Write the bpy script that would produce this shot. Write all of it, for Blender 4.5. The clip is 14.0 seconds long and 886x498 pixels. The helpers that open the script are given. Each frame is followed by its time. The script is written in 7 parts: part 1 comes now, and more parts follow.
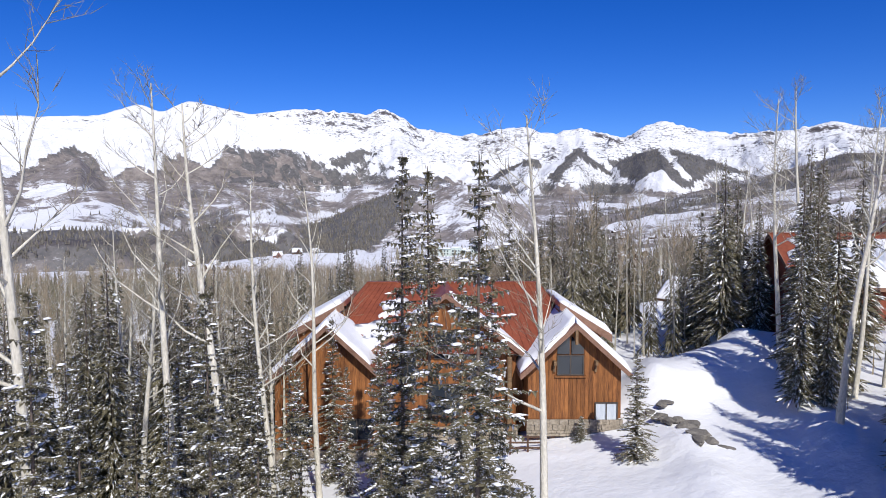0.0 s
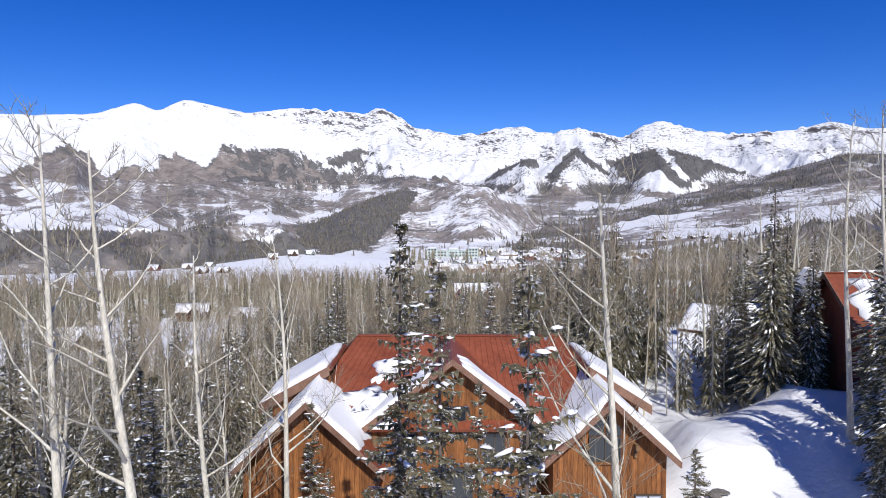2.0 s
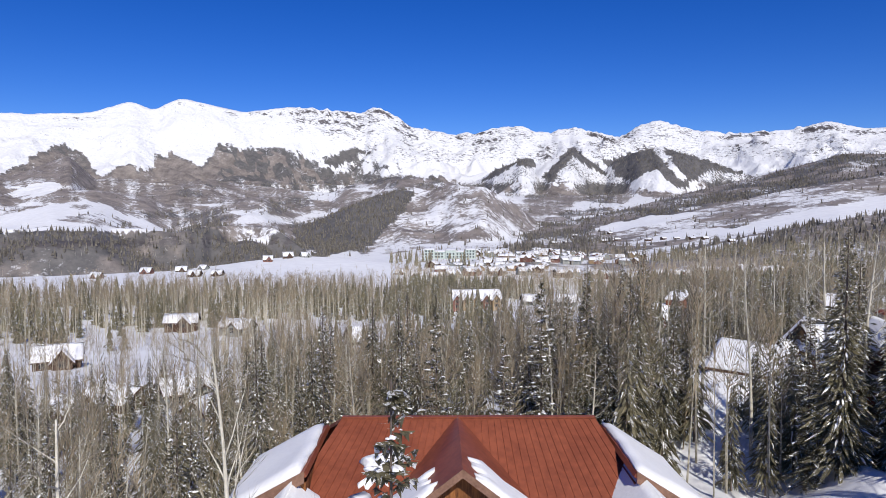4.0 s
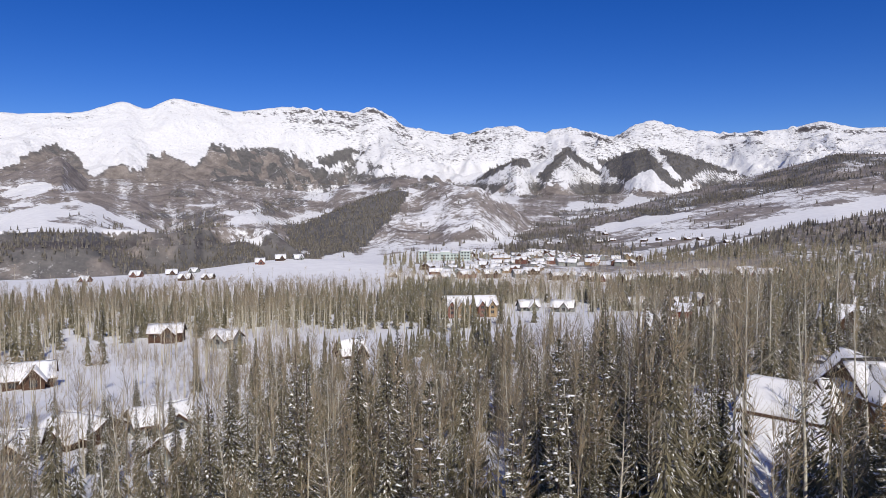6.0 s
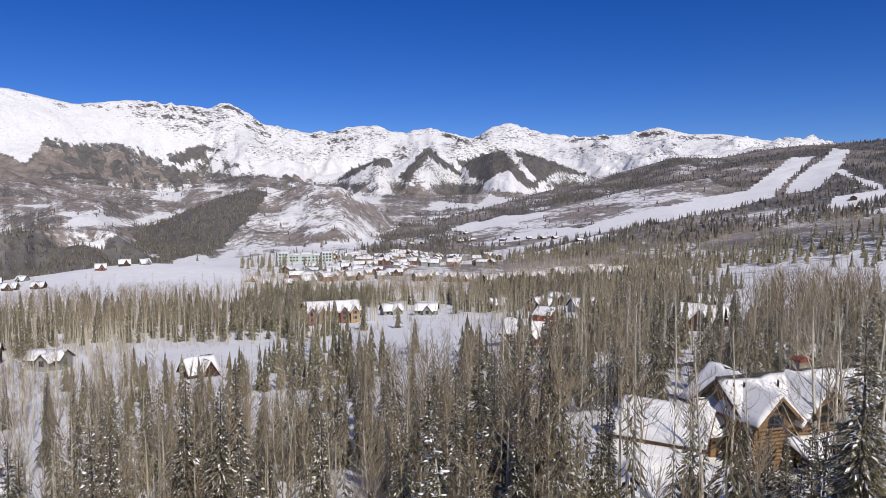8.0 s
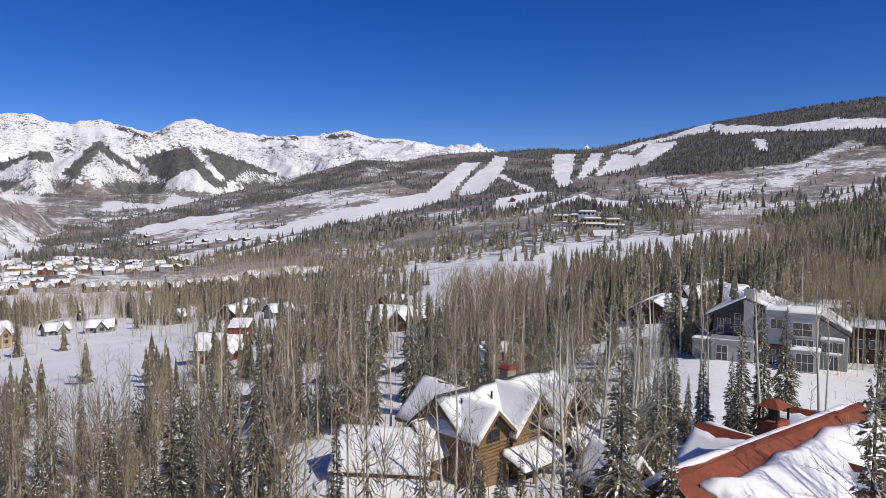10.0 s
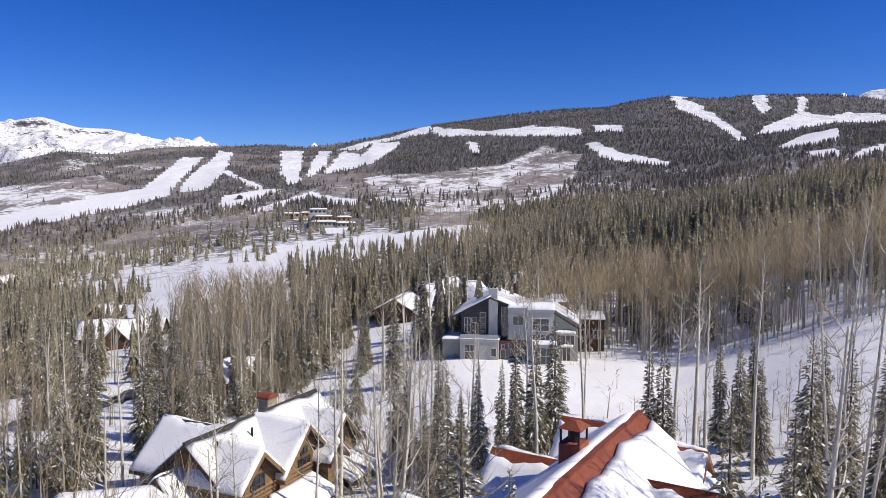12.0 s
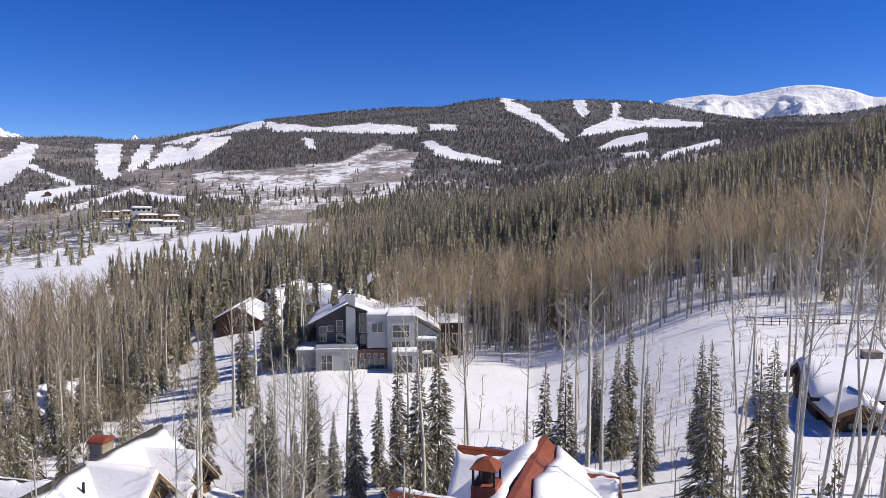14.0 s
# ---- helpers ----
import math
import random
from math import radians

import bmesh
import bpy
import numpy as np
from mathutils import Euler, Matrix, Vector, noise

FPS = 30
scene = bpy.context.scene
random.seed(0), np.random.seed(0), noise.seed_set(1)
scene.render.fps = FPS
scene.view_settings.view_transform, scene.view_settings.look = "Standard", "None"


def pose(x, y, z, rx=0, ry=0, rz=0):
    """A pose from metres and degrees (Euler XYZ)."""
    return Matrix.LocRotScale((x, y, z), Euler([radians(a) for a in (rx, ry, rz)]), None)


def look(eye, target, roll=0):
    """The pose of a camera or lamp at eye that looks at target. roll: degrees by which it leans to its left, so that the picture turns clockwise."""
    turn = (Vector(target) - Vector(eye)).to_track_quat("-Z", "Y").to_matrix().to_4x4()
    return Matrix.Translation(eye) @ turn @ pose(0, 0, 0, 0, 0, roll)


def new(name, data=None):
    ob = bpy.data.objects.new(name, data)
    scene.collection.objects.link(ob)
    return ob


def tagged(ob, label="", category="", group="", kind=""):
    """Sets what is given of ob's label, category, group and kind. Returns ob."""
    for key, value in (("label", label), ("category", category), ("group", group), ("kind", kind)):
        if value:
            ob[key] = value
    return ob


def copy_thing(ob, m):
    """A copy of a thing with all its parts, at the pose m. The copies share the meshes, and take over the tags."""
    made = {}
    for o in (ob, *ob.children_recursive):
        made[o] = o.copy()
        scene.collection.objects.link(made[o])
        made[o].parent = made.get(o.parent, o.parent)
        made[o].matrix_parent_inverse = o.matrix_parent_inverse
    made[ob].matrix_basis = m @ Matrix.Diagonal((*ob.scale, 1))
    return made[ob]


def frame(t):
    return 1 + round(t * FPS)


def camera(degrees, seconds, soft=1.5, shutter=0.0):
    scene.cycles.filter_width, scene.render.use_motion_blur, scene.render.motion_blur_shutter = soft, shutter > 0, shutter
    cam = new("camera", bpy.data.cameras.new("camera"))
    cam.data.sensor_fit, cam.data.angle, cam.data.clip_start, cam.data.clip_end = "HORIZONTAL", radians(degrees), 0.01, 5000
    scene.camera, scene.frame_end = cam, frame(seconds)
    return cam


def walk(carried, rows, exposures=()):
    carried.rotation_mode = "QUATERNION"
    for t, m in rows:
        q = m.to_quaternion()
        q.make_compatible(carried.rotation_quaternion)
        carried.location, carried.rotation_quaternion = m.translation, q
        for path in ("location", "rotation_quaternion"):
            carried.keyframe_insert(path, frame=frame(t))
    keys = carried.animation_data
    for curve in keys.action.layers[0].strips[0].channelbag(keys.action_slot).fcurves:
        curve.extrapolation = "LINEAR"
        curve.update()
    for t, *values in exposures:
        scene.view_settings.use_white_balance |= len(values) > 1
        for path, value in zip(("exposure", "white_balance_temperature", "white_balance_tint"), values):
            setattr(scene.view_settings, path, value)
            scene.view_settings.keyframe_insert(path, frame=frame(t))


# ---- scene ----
cam = camera(64.4, 14.0, soft=0.3)
# seconds, x, y, z, pitch, roll, yaw
PATH = [
    (0.0, 0.00, 0.00, 15.20, -3.34, 0.08, -0.03),
    (0.5, -0.09, 2.09, 15.84, -3.36, 0.06, -0.14),
    (1.0, -0.21, 4.20, 16.50, -3.37, 0.04, -0.19),
    (1.5, -0.36, 6.36, 17.18, -3.37, 0.01, -0.23),
    (2.0, -0.50, 8.58, 17.86, -3.41, -0.04, -0.26),
    (2.5, -0.60, 10.86, 18.54, -3.43, -0.02, -0.31),
    (3.0, -0.69, 13.17, 19.23, -3.44, -0.03, -0.36),
    (5.5, -1.14, 24.49, 22.33, -3.54, -0.04, -0.84),
    (6.0, -0.87, 26.67, 22.72, -3.52, -0.02, -0.98),
    (6.5, -0.57, 28.84, 23.06, -3.51, -0.03, -1.74),
    (7.0, -0.26, 31.00, 23.38, -3.52, -0.02, -4.23),
    (9.3, 1.55, 40.36, 24.39, -3.51, 0.00, -26.89),
    (9.5, 1.75, 41.07, 24.51, -3.50, -0.01, -29.60),
    (10.0, 2.28, 42.83, 24.80, -3.53, -0.02, -36.84),
    (10.5, 2.86, 44.56, 25.07, -3.59, -0.02, -43.79),
    (11.0, 3.51, 46.23, 25.30, -3.62, -0.01, -49.91),
    (11.5, 4.21, 47.85, 25.48, -3.70, 0.01, -54.80),
    (12.0, 4.96, 49.37, 25.62, -3.75, -0.02, -58.65),
    (12.5, 5.77, 50.76, 25.75, -3.77, -0.01, -61.77),
    (13.0, 6.64, 52.04, 25.90, -3.81, -0.01, -65.85),
    (13.5, 7.54, 53.23, 26.07, -3.91, 0.01, -69.56),
    (14.0, 8.48, 54.39, 26.25, -3.97, -0.04, -71.86),
]
EXPOSURES = [(0.0, 0.62, 6050, 10), (3.0, 0.57, 6100, 10), (5.5, 0.33, 6450, 10), (9.5, 0.33, 6550, 10), (10.2, 0.40, 6550, 10), (11.0, 0.60, 6600, 10), (14.0, 0.74, 6600, 10)]
walk(cam, [(t, pose(x, y, z, 90 + p, r, w)) for t, x, y, z, p, r, w in PATH], EXPOSURES)

# ---- daylight: clear spring sky at high altitude, sun behind and to the right ----
SUN_BEARING, SUN_HEIGHT = 166.0, 42.0
world = bpy.data.worlds.new("sky")
scene.world = world
world.use_nodes = True
wn, wl = world.node_tree.nodes, world.node_tree.links
sky = wn.new("ShaderNodeTexSky")
sky.sky_type, sky.sun_disc = "NISHITA", False
sky.sun_elevation, sky.sun_rotation = radians(SUN_HEIGHT), radians(SUN_BEARING)
sky.altitude, sky.air_density, sky.dust_density, sky.ozone_density = 3000, 1.0, 0.0, 6.0
deep = wn.new("ShaderNodeHueSaturation")
deep.inputs["Saturation"].default_value, deep.inputs["Hue"].default_value = 1.27, 0.520
wl.new(sky.outputs[0], deep.inputs["Color"])
wl.new(deep.outputs[0], wn["Background"].inputs[0])
wn["Background"].inputs[1].default_value = 0.075
sun = new("sun", bpy.data.lights.new("sun", "SUN"))
sun.data.energy, sun.data.angle, sun.data.color = 3.2, radians(0.5), (1.0, 0.94, 0.85)
sb, sh = radians(SUN_BEARING), radians(SUN_HEIGHT)
sun.matrix_world = look((math.sin(sb) * math.cos(sh) * 300, math.cos(sb) * math.cos(sh) * 300, math.sin(sh) * 300), (0, 0, 0))


# ---- materials ----
def material(name, dark, light, scale, rough=0.8, bump=0.3, metal=0.0, fine=6.0, stretch=(1, 1, 1), vary=0.0, coords="Object", bump_scale=None):
    """Two colours mixed by coarse and fine grain, with relief from the fine grain; vary: difference from piece to piece."""
    m = bpy.data.materials.new(name)
    m.use_nodes = True
    nt = m.node_tree
    n, l = nt.nodes, nt.links
    bsdf = n["Principled BSDF"]
    tc = n.new("ShaderNodeTexCoord")
    mp = n.new("ShaderNodeMapping")
    mp.inputs["Scale"].default_value = stretch
    l.new(tc.outputs[coords], mp.inputs[0])
    a, b = n.new("ShaderNodeTexNoise"), n.new("ShaderNodeTexNoise")
    a.inputs["Scale"].default_value, b.inputs["Scale"].default_value = scale, scale * fine
    a.inputs["Detail"].default_value, b.inputs["Detail"].default_value = 3, 4
    l.new(mp.outputs[0], a.inputs[0]), l.new(mp.outputs[0], b.inputs[0])
    mix = n.new("ShaderNodeMath")
    mix.operation = "MULTIPLY_ADD"
    l.new(b.outputs["Fac"], mix.inputs[0])
    mix.inputs[1].default_value = 0.5
    half = n.new("ShaderNodeMath")
    half.operation = "MULTIPLY"
    half.inputs[1].default_value = 0.5
    l.new(a.outputs["Fac"], half.inputs[0])
    l.new(half.outputs[0], mix.inputs[2])
    ramp = n.new("ShaderNodeValToRGB")
    ramp.color_ramp.elements[0].position, ramp.color_ramp.elements[1].position = 0.34, 0.66
    ramp.color_ramp.elements[0].color, ramp.color_ramp.elements[1].color = (*dark, 1), (*light, 1)
    l.new(mix.outputs[0], ramp.inputs[0])
    colour = ramp.outputs[0]
    if vary:
        info = n.new("ShaderNodeObjectInfo")
        isle = n.new("ShaderNodeNewGeometry")
        add = n.new("ShaderNodeMath")
        add.operation = "ADD"
        l.new(info.outputs["Random"], add.inputs[0]), l.new(isle.outputs["Random Per Island"], add.inputs[1])
        mr = n.new("ShaderNodeMapRange")
        mr.inputs["From Max"].default_value = 2
        mr.inputs["To Min"].default_value, mr.inputs["To Max"].default_value = 1 - vary, 1 + vary
        l.new(add.outputs[0], mr.inputs[0])
        hsv = n.new("ShaderNodeHueSaturation")
        l.new(mr.outputs[0], hsv.inputs["Value"]), l.new(colour, hsv.inputs["Color"])
        colour = hsv.outputs[0]
    l.new(colour, bsdf.inputs["Base Color"])
    bsdf.inputs["Roughness"].default_value, bsdf.inputs["Metallic"].default_value = rough, metal
    bsdf.inputs["Specular IOR Level"].default_value = 0.3
    if bump:
        bp = n.new("ShaderNodeBump")
        bp.inputs["Strength"].default_value, bp.inputs["Distance"].default_value = bump, 0.05 if bump_scale is None else bump_scale
        l.new(b.outputs["Fac"], bp.inputs["Height"])
        l.new(bp.outputs[0], bsdf.inputs["Normal"])
    return m


SNOW = material("snow", (0.76, 0.755, 0.75), (0.84, 0.835, 0.825), 0.6, 0.6, 0.35, fine=9)
SNOW_CLUMP = material("clumped snow", (0.84, 0.83, 0.82), (0.91, 0.90, 0.88), 2.0, 0.7, 0.3)
BARK_ASPEN = material("aspen bark", (0.40, 0.365, 0.285), (0.74, 0.69, 0.57), 1.6, 0.9, 0.5, stretch=(2, 2, 0.7), vary=0.12)
TWIG = material("aspen twigs", (0.25, 0.215, 0.15), (0.42, 0.37, 0.265), 3.0, 0.9, 0.0, vary=0.2)
def let_through(m, share):
    """Thin foliage passes some light."""
    n, l = m.node_tree.nodes, m.node_tree.links
    bsdf, out = n["Principled BSDF"], n["Material Output"]
    tr, mx = n.new("ShaderNodeBsdfTranslucent"), n.new("ShaderNodeMixShader")
    mx.inputs[0].default_value = share
    l.new(bsdf.inputs["Base Color"].links[0].from_socket, tr.inputs[0])
    l.new(bsdf.outputs[0], mx.inputs[1]), l.new(tr.outputs[0], mx.inputs[2])
    l.new(mx.outputs[0], out.inputs[0])
    return m


def dusted(m, scale, cover):
    """Old snow caught in small clots on needles."""
    n, l = m.node_tree.nodes, m.node_tree.links
    bsdf = n["Principled BSDF"]
    geo, t, r, k = n.new("ShaderNodeNewGeometry"), n.new("ShaderNodeTexNoise"), n.new("ShaderNodeValToRGB"), n.new("ShaderNodeMix")
    t.inputs["Scale"].default_value, t.inputs["Detail"].default_value, t.inputs["Roughness"].default_value = scale, 3, 0.6
    l.new(geo.outputs["Position"], t.inputs[0])
    r.color_ramp.elements[0].position, r.color_ramp.elements[1].position = 0.665 - cover, 0.70 - cover
    l.new(t.outputs["Fac"], r.inputs[0])
    k.data_type = "RGBA"
    l.new(r.outputs[0], k.inputs[0])
    l.new(bsdf.inputs["Base Color"].links[0].from_socket, k.inputs[6])
    k.inputs[7].default_value = (0.84, 0.83, 0.81, 1)
    l.new(k.outputs[2], bsdf.inputs["Base Color"])
    return m


let_through(TWIG, 0.4)
BARK_SPRUCE = material("spruce bark", (0.09, 0.07, 0.055), (0.19, 0.15, 0.12), 4.0, 0.95, 0.5)
NEEDLE = material("spruce needles", (0.145, 0.132, 0.082), (0.285, 0.25, 0.15), 1.3, 0.75, 0.0, vary=0.35)
dusted(NEEDLE, 7.0, 0.10)
let_through(NEEDLE, 0.55)
WOOD = material("stained cedar boards", (0.10, 0.036, 0.013), (0.36, 0.145, 0.043), 1.2, 0.7, 0.35, stretch=(3, 3, 0.3), vary=0.4)
WOOD_RED = material("red stained boards", (0.17, 0.045, 0.024), (0.27, 0.078, 0.042), 1.0, 0.75, 0.3, stretch=(3, 3, 0.35), vary=0.12)
WOOD_DARK = material("dark stained timber", (0.05, 0.028, 0.018), (0.12, 0.065, 0.04), 1.5, 0.75, 0.3, stretch=(2, 2, 0.5), vary=0.15)
FASCIA = material("weathered fascia boards", (0.16, 0.085, 0.055), (0.27, 0.155, 0.105), 1.5, 0.75, 0.25, vary=0.1)
LOG = material("peeled logs", (0.13, 0.078, 0.04), (0.27, 0.168, 0.085), 1.2, 0.7, 0.35, stretch=(0.4, 0.4, 3), vary=0.15)
ROOF_RED = material("rusty red roofing metal", (0.165, 0.044, 0.022), (0.27, 0.078, 0.038), 0.5, 0.5, 0.12, metal=0.0, vary=0.05)
ROOF_DARK = material("dark roof shingles", (0.035, 0.033, 0.032), (0.075, 0.068, 0.062), 1.5, 0.9, 0.4)
STONE = material("fieldstone", (0.18, 0.15, 0.11), (0.40, 0.34, 0.26), 2.0, 0.9, 0.6, fine=4)
STUCCO = material("pale grey stucco", (0.36, 0.37, 0.36), (0.44, 0.45, 0.43), 0.5, 0.9, 0.15, fine=20)
STUCCO_DARK = material("olive grey stucco", (0.25, 0.26, 0.235), (0.32, 0.33, 0.30), 0.5, 0.9, 0.15, fine=20)
CLAD_DARK = material("charcoal cladding", (0.045, 0.047, 0.055), (0.085, 0.085, 0.095), 1.0, 0.7, 0.2, stretch=(1, 1, 5))
BRICK_RED = material("red brown brick wall", (0.16, 0.075, 0.055), (0.26, 0.13, 0.10), 3.0, 0.85, 0.4)
TRIM = material("cream window trim", (0.55, 0.52, 0.45), (0.70, 0.67, 0.60), 3.0, 0.6, 0.1)
TRIM_DARK = material("dark window trim", (0.05, 0.04, 0.035), (0.09, 0.075, 0.06), 3.0, 0.6, 0.1)
TAN = material("tan condominium walls", (0.30, 0.20, 0.10), (0.42, 0.30, 0.17), 0.5, 0.85, 0.2, vary=0.15)
GREEN_WALL = material("pale green hotel walls", (0.40, 0.47, 0.42), (0.52, 0.57, 0.52), 0.2, 0.85, 0.1)
METAL = material("black chimney cap metal", (0.02, 0.02, 0.02), (0.05, 0.045, 0.04), 3.0, 0.5, 0.1, metal=0.6)
ASPHALT = material("wet asphalt", (0.035, 0.035, 0.037), (0.065, 0.063, 0.062), 1.0, 0.7, 0.3)
BOULDER = material("lichened boulder", (0.10, 0.09, 0.08), (0.24, 0.22, 0.19), 2.0, 0.9, 0.7)

GLASS = bpy.data.materials.new("window glass")
GLASS.use_nodes = True
gb = GLASS.node_tree.nodes["Principled BSDF"]
gb.inputs["Base Color"].default_value = (0.025, 0.03, 0.035, 1)
gb.inputs["Roughness"].default_value, gb.inputs["Specular IOR Level"].default_value = 0.05, 0.9
CURTAIN = material("pale curtain behind glass", (0.42, 0.46, 0.50), (0.60, 0.63, 0.66), 2.0, 0.35, 0.05, stretch=(6, 6, 0.5))


def ground_material():
    """Snow, with far woods and bare rock where the land carries them."""
    m = bpy.data.materials.new("snowfield")
    m.use_nodes = True
    n, l = m.node_tree.nodes, m.node_tree.links
    bsdf = n["Principled BSDF"]
    geo = n.new("ShaderNodeNewGeometry")

    def grain(scale, detail, rough=0.55, squash=(1, 1, 1)):
        mp = n.new("ShaderNodeMapping")
        mp.inputs["Scale"].default_value = squash
        l.new(geo.outputs["Position"], mp.inputs[0])
        t = n.new("ShaderNodeTexNoise")
        t.inputs["Scale"].default_value, t.inputs["Detail"].default_value, t.inputs["Roughness"].default_value = scale, detail, rough
        l.new(mp.outputs[0], t.inputs[0])
        return t.outputs["Fac"]

    def math_node(op, a, b, clamp=False):
        k = n.new("ShaderNodeMath")
        k.operation, k.use_clamp = op, clamp
        for i, v in enumerate((a, b)):
            if isinstance(v, (int, float)):
                k.inputs[i].default_value = v
            else:
                l.new(v, k.inputs[i])
        return k.outputs[0]

    def ramp(fac, lo, hi, c0, c1):
        r = n.new("ShaderNodeValToRGB")
        r.color_ramp.elements[0].position, r.color_ramp.elements[1].position = lo, hi
        r.color_ramp.elements[0].color, r.color_ramp.elements[1].color = (*c0, 1), (*c1, 1)
        l.new(fac, r.inputs[0])
        return r.outputs[0]

    def mix(fac, a, b):
        k = n.new("ShaderNodeMix")
        k.data_type = "RGBA"
        l.new(fac, k.inputs[0]), l.new(a, k.inputs[6]), l.new(b, k.inputs[7])
        return k.outputs[2]

    def attribute(name):
        a = n.new("ShaderNodeAttribute")
        a.attribute_name = name
        return a.outputs["Fac"]
    snow = ramp(grain(0.08, 5), 0.35, 0.65, (0.75, 0.745, 0.74), (0.82, 0.815, 0.805))
    speck = grain(0.075, 8, 0.75)
    conifers = math_node("MULTIPLY", math_node("SUBTRACT", math_node("ADD", attribute("dark"), grain(0.012, 6, 0.65)), 0.85), 5.0, True)
    woods_col = mix(conifers, ramp(grain(0.022, 7, 0.72), 0.32, 0.68, (0.12, 0.102, 0.09), (0.34, 0.295, 0.255)), ramp(grain(0.03, 7, 0.72), 0.3, 0.7, (0.075, 0.073, 0.072), (0.18, 0.168, 0.155)))
    rock_col = ramp(grain(0.012, 6, 0.7, (1, 1, 5)), 0.3, 0.7, (0.05, 0.045, 0.046), (0.155, 0.138, 0.132))
    woods = math_node("MULTIPLY", math_node("SUBTRACT", math_node("ADD", attribute("woods"), math_node("MULTIPLY", speck, 1.5)), 1.25), 5.0, True)
    rock = math_node("MULTIPLY", math_node("SUBTRACT", math_node("ADD", attribute("rock"), math_node("MULTIPLY", grain(0.045, 8, 0.8, (1, 1, 3.0)), 2.2)), 1.6), 6.0, True)
    col = mix(woods, snow, woods_col)
    col = mix(rock, col, rock_col)
    l.new(col, bsdf.inputs["Base Color"])
    bsdf.inputs["Roughness"].default_value = 0.65
    bsdf.inputs["Specular IOR Level"].default_value = 0.25
    b1 = n.new("ShaderNodeBump")
    b1.inputs["Strength"].default_value, b1.inputs["Distance"].default_value = 0.5, 0.25
    l.new(grain(0.9, 5, 0.6), b1.inputs["Height"])
    b2 = n.new("ShaderNodeBump")
    b2.inputs["Strength"].default_value, b2.inputs["Distance"].default_value = 0.9, 22.0
    far = math_node("MULTIPLY", grain(0.02, 6, 0.65), attribute("rugged"))
    l.new(far, b2.inputs["Height"])
    l.new(b1.outputs[0], b2.inputs["Normal"])
    l.new(b2.outputs[0], bsdf.inputs["Normal"])
    return m


SNOWFIELD = ground_material()

# ---- the lie of the land: heights by bearing and distance from the ridge house ----
CX, CY = 0.0, 45.0
RINGS = [0, 40, 90, 160, 260, 420, 650, 900, 1300, 1500, 2200, 2800]
LAND = {
    -180: [-1, 3, 8, 18, 30, 45, 70, 95, 140, 165, 250, 300],
    -120: [-1, -2, -2, 0, 5, 12, 25, 40, 70, 85, 140, 180],
    -60: [-1, -5, -9, -14, -18, -22, -28, -44, -62, -42, 20, 90],
    -30: [-1, -5, -11, -18, -26, -35, -42, -62, -108, -42, 12, 90],
    -15: [-1, -4, -10, -18, -27, -37, -43, -64, -104, -46, 10, 100],
    0: [-1, -3, -9, -17, -27, -39, -47, -52, -64, -72, -20, 115],
    15: [-1, 0, -5, -13, -24, -37, -46, -51, -62, -74, -55, 70],
    30: [-1, 3, -1, -9, -18, -29, -37, -37, -12, 12, 115, 170],
    45: [-1, 2, -1.5, -6, -10, -13, -20, 2, 25, 49, 150, 228],
    60: [-1, 4.5, 2, 0, -2, -4, -3, 5, 45, 77, 200, 320],
    75: [-1, 6, 1.5, 2, 11, 13, 16, 20, 60, 94, 240, 372],
    90: [-1, 6, 8, 15, 24, 33, 46, 55, 100, 130, 228, 305],
    105: [-1, 6, 9, 20, 39, 58, 84, 106, 142, 160, 220, 275],
    120: [-1, 5, 10, 22, 42, 62, 90, 115, 160, 185, 280, 350],
    180: [-1, 3, 8, 18, 30, 45, 70, 95, 140, 165, 250, 300],
}
# summits and saddles of the snow range (bearing, degrees above the level eye)
RANGE = [(-180, 5), (-60, 5.5), (-36, 6.2), (-30.2, 6.4), (-26.1, 6.65), (-23.3, 7.65), (-21.8, 7.1), (-19.9, 8.05), (-15.2, 7.2), (-11.4, 7.75),
         (-8.8, 7.75), (-6.6, 7.4), (-4.6, 7.9), (-2.1, 6.5), (1.1, 5.75), (6.6, 6.5), (8.4, 5.8), (11.1, 6.25), (14.6, 5.4),
         (17.1, 6.65), (20.1, 5.7), (22.5, 5.4), (25.6, 5.6), (29.3, 6.0), (31.4, 5.4), (33.7, 5.4), (38.5, 4.4), (45, 3.6),
         (84, 4.5), (89.3, 7.69), (92.5, 7.88), (94.1, 7.63), (97.1, 8.14), (99.3, 8.18), (101.4, 7.72), (102.8, 7.08), (110, 6.5), (180, 5)]
# skyline of the wooded ski hill
HILL = [(-180, 3), (30, 3.0), (34, 3.75), (38.5, 4.25), (41.6, 4.35), (45.6, 4.5), (47.9, 4.2), (52.9, 4.55), (57.4, 6.05), (64, 6.95), (68.2, 7.3), (71.4, 7.3),
        (73.7, 7.8), (76.6, 8.1), (78.9, 7.7), (82.5, 7.85), (86.8, 7.58), (89.3, 7.23), (92.2, 6.44), (95.3, 5.82), (97.9, 6.02), (100.8, 6.02), (103.8, 6.45), (110, 6), (180, 3)]
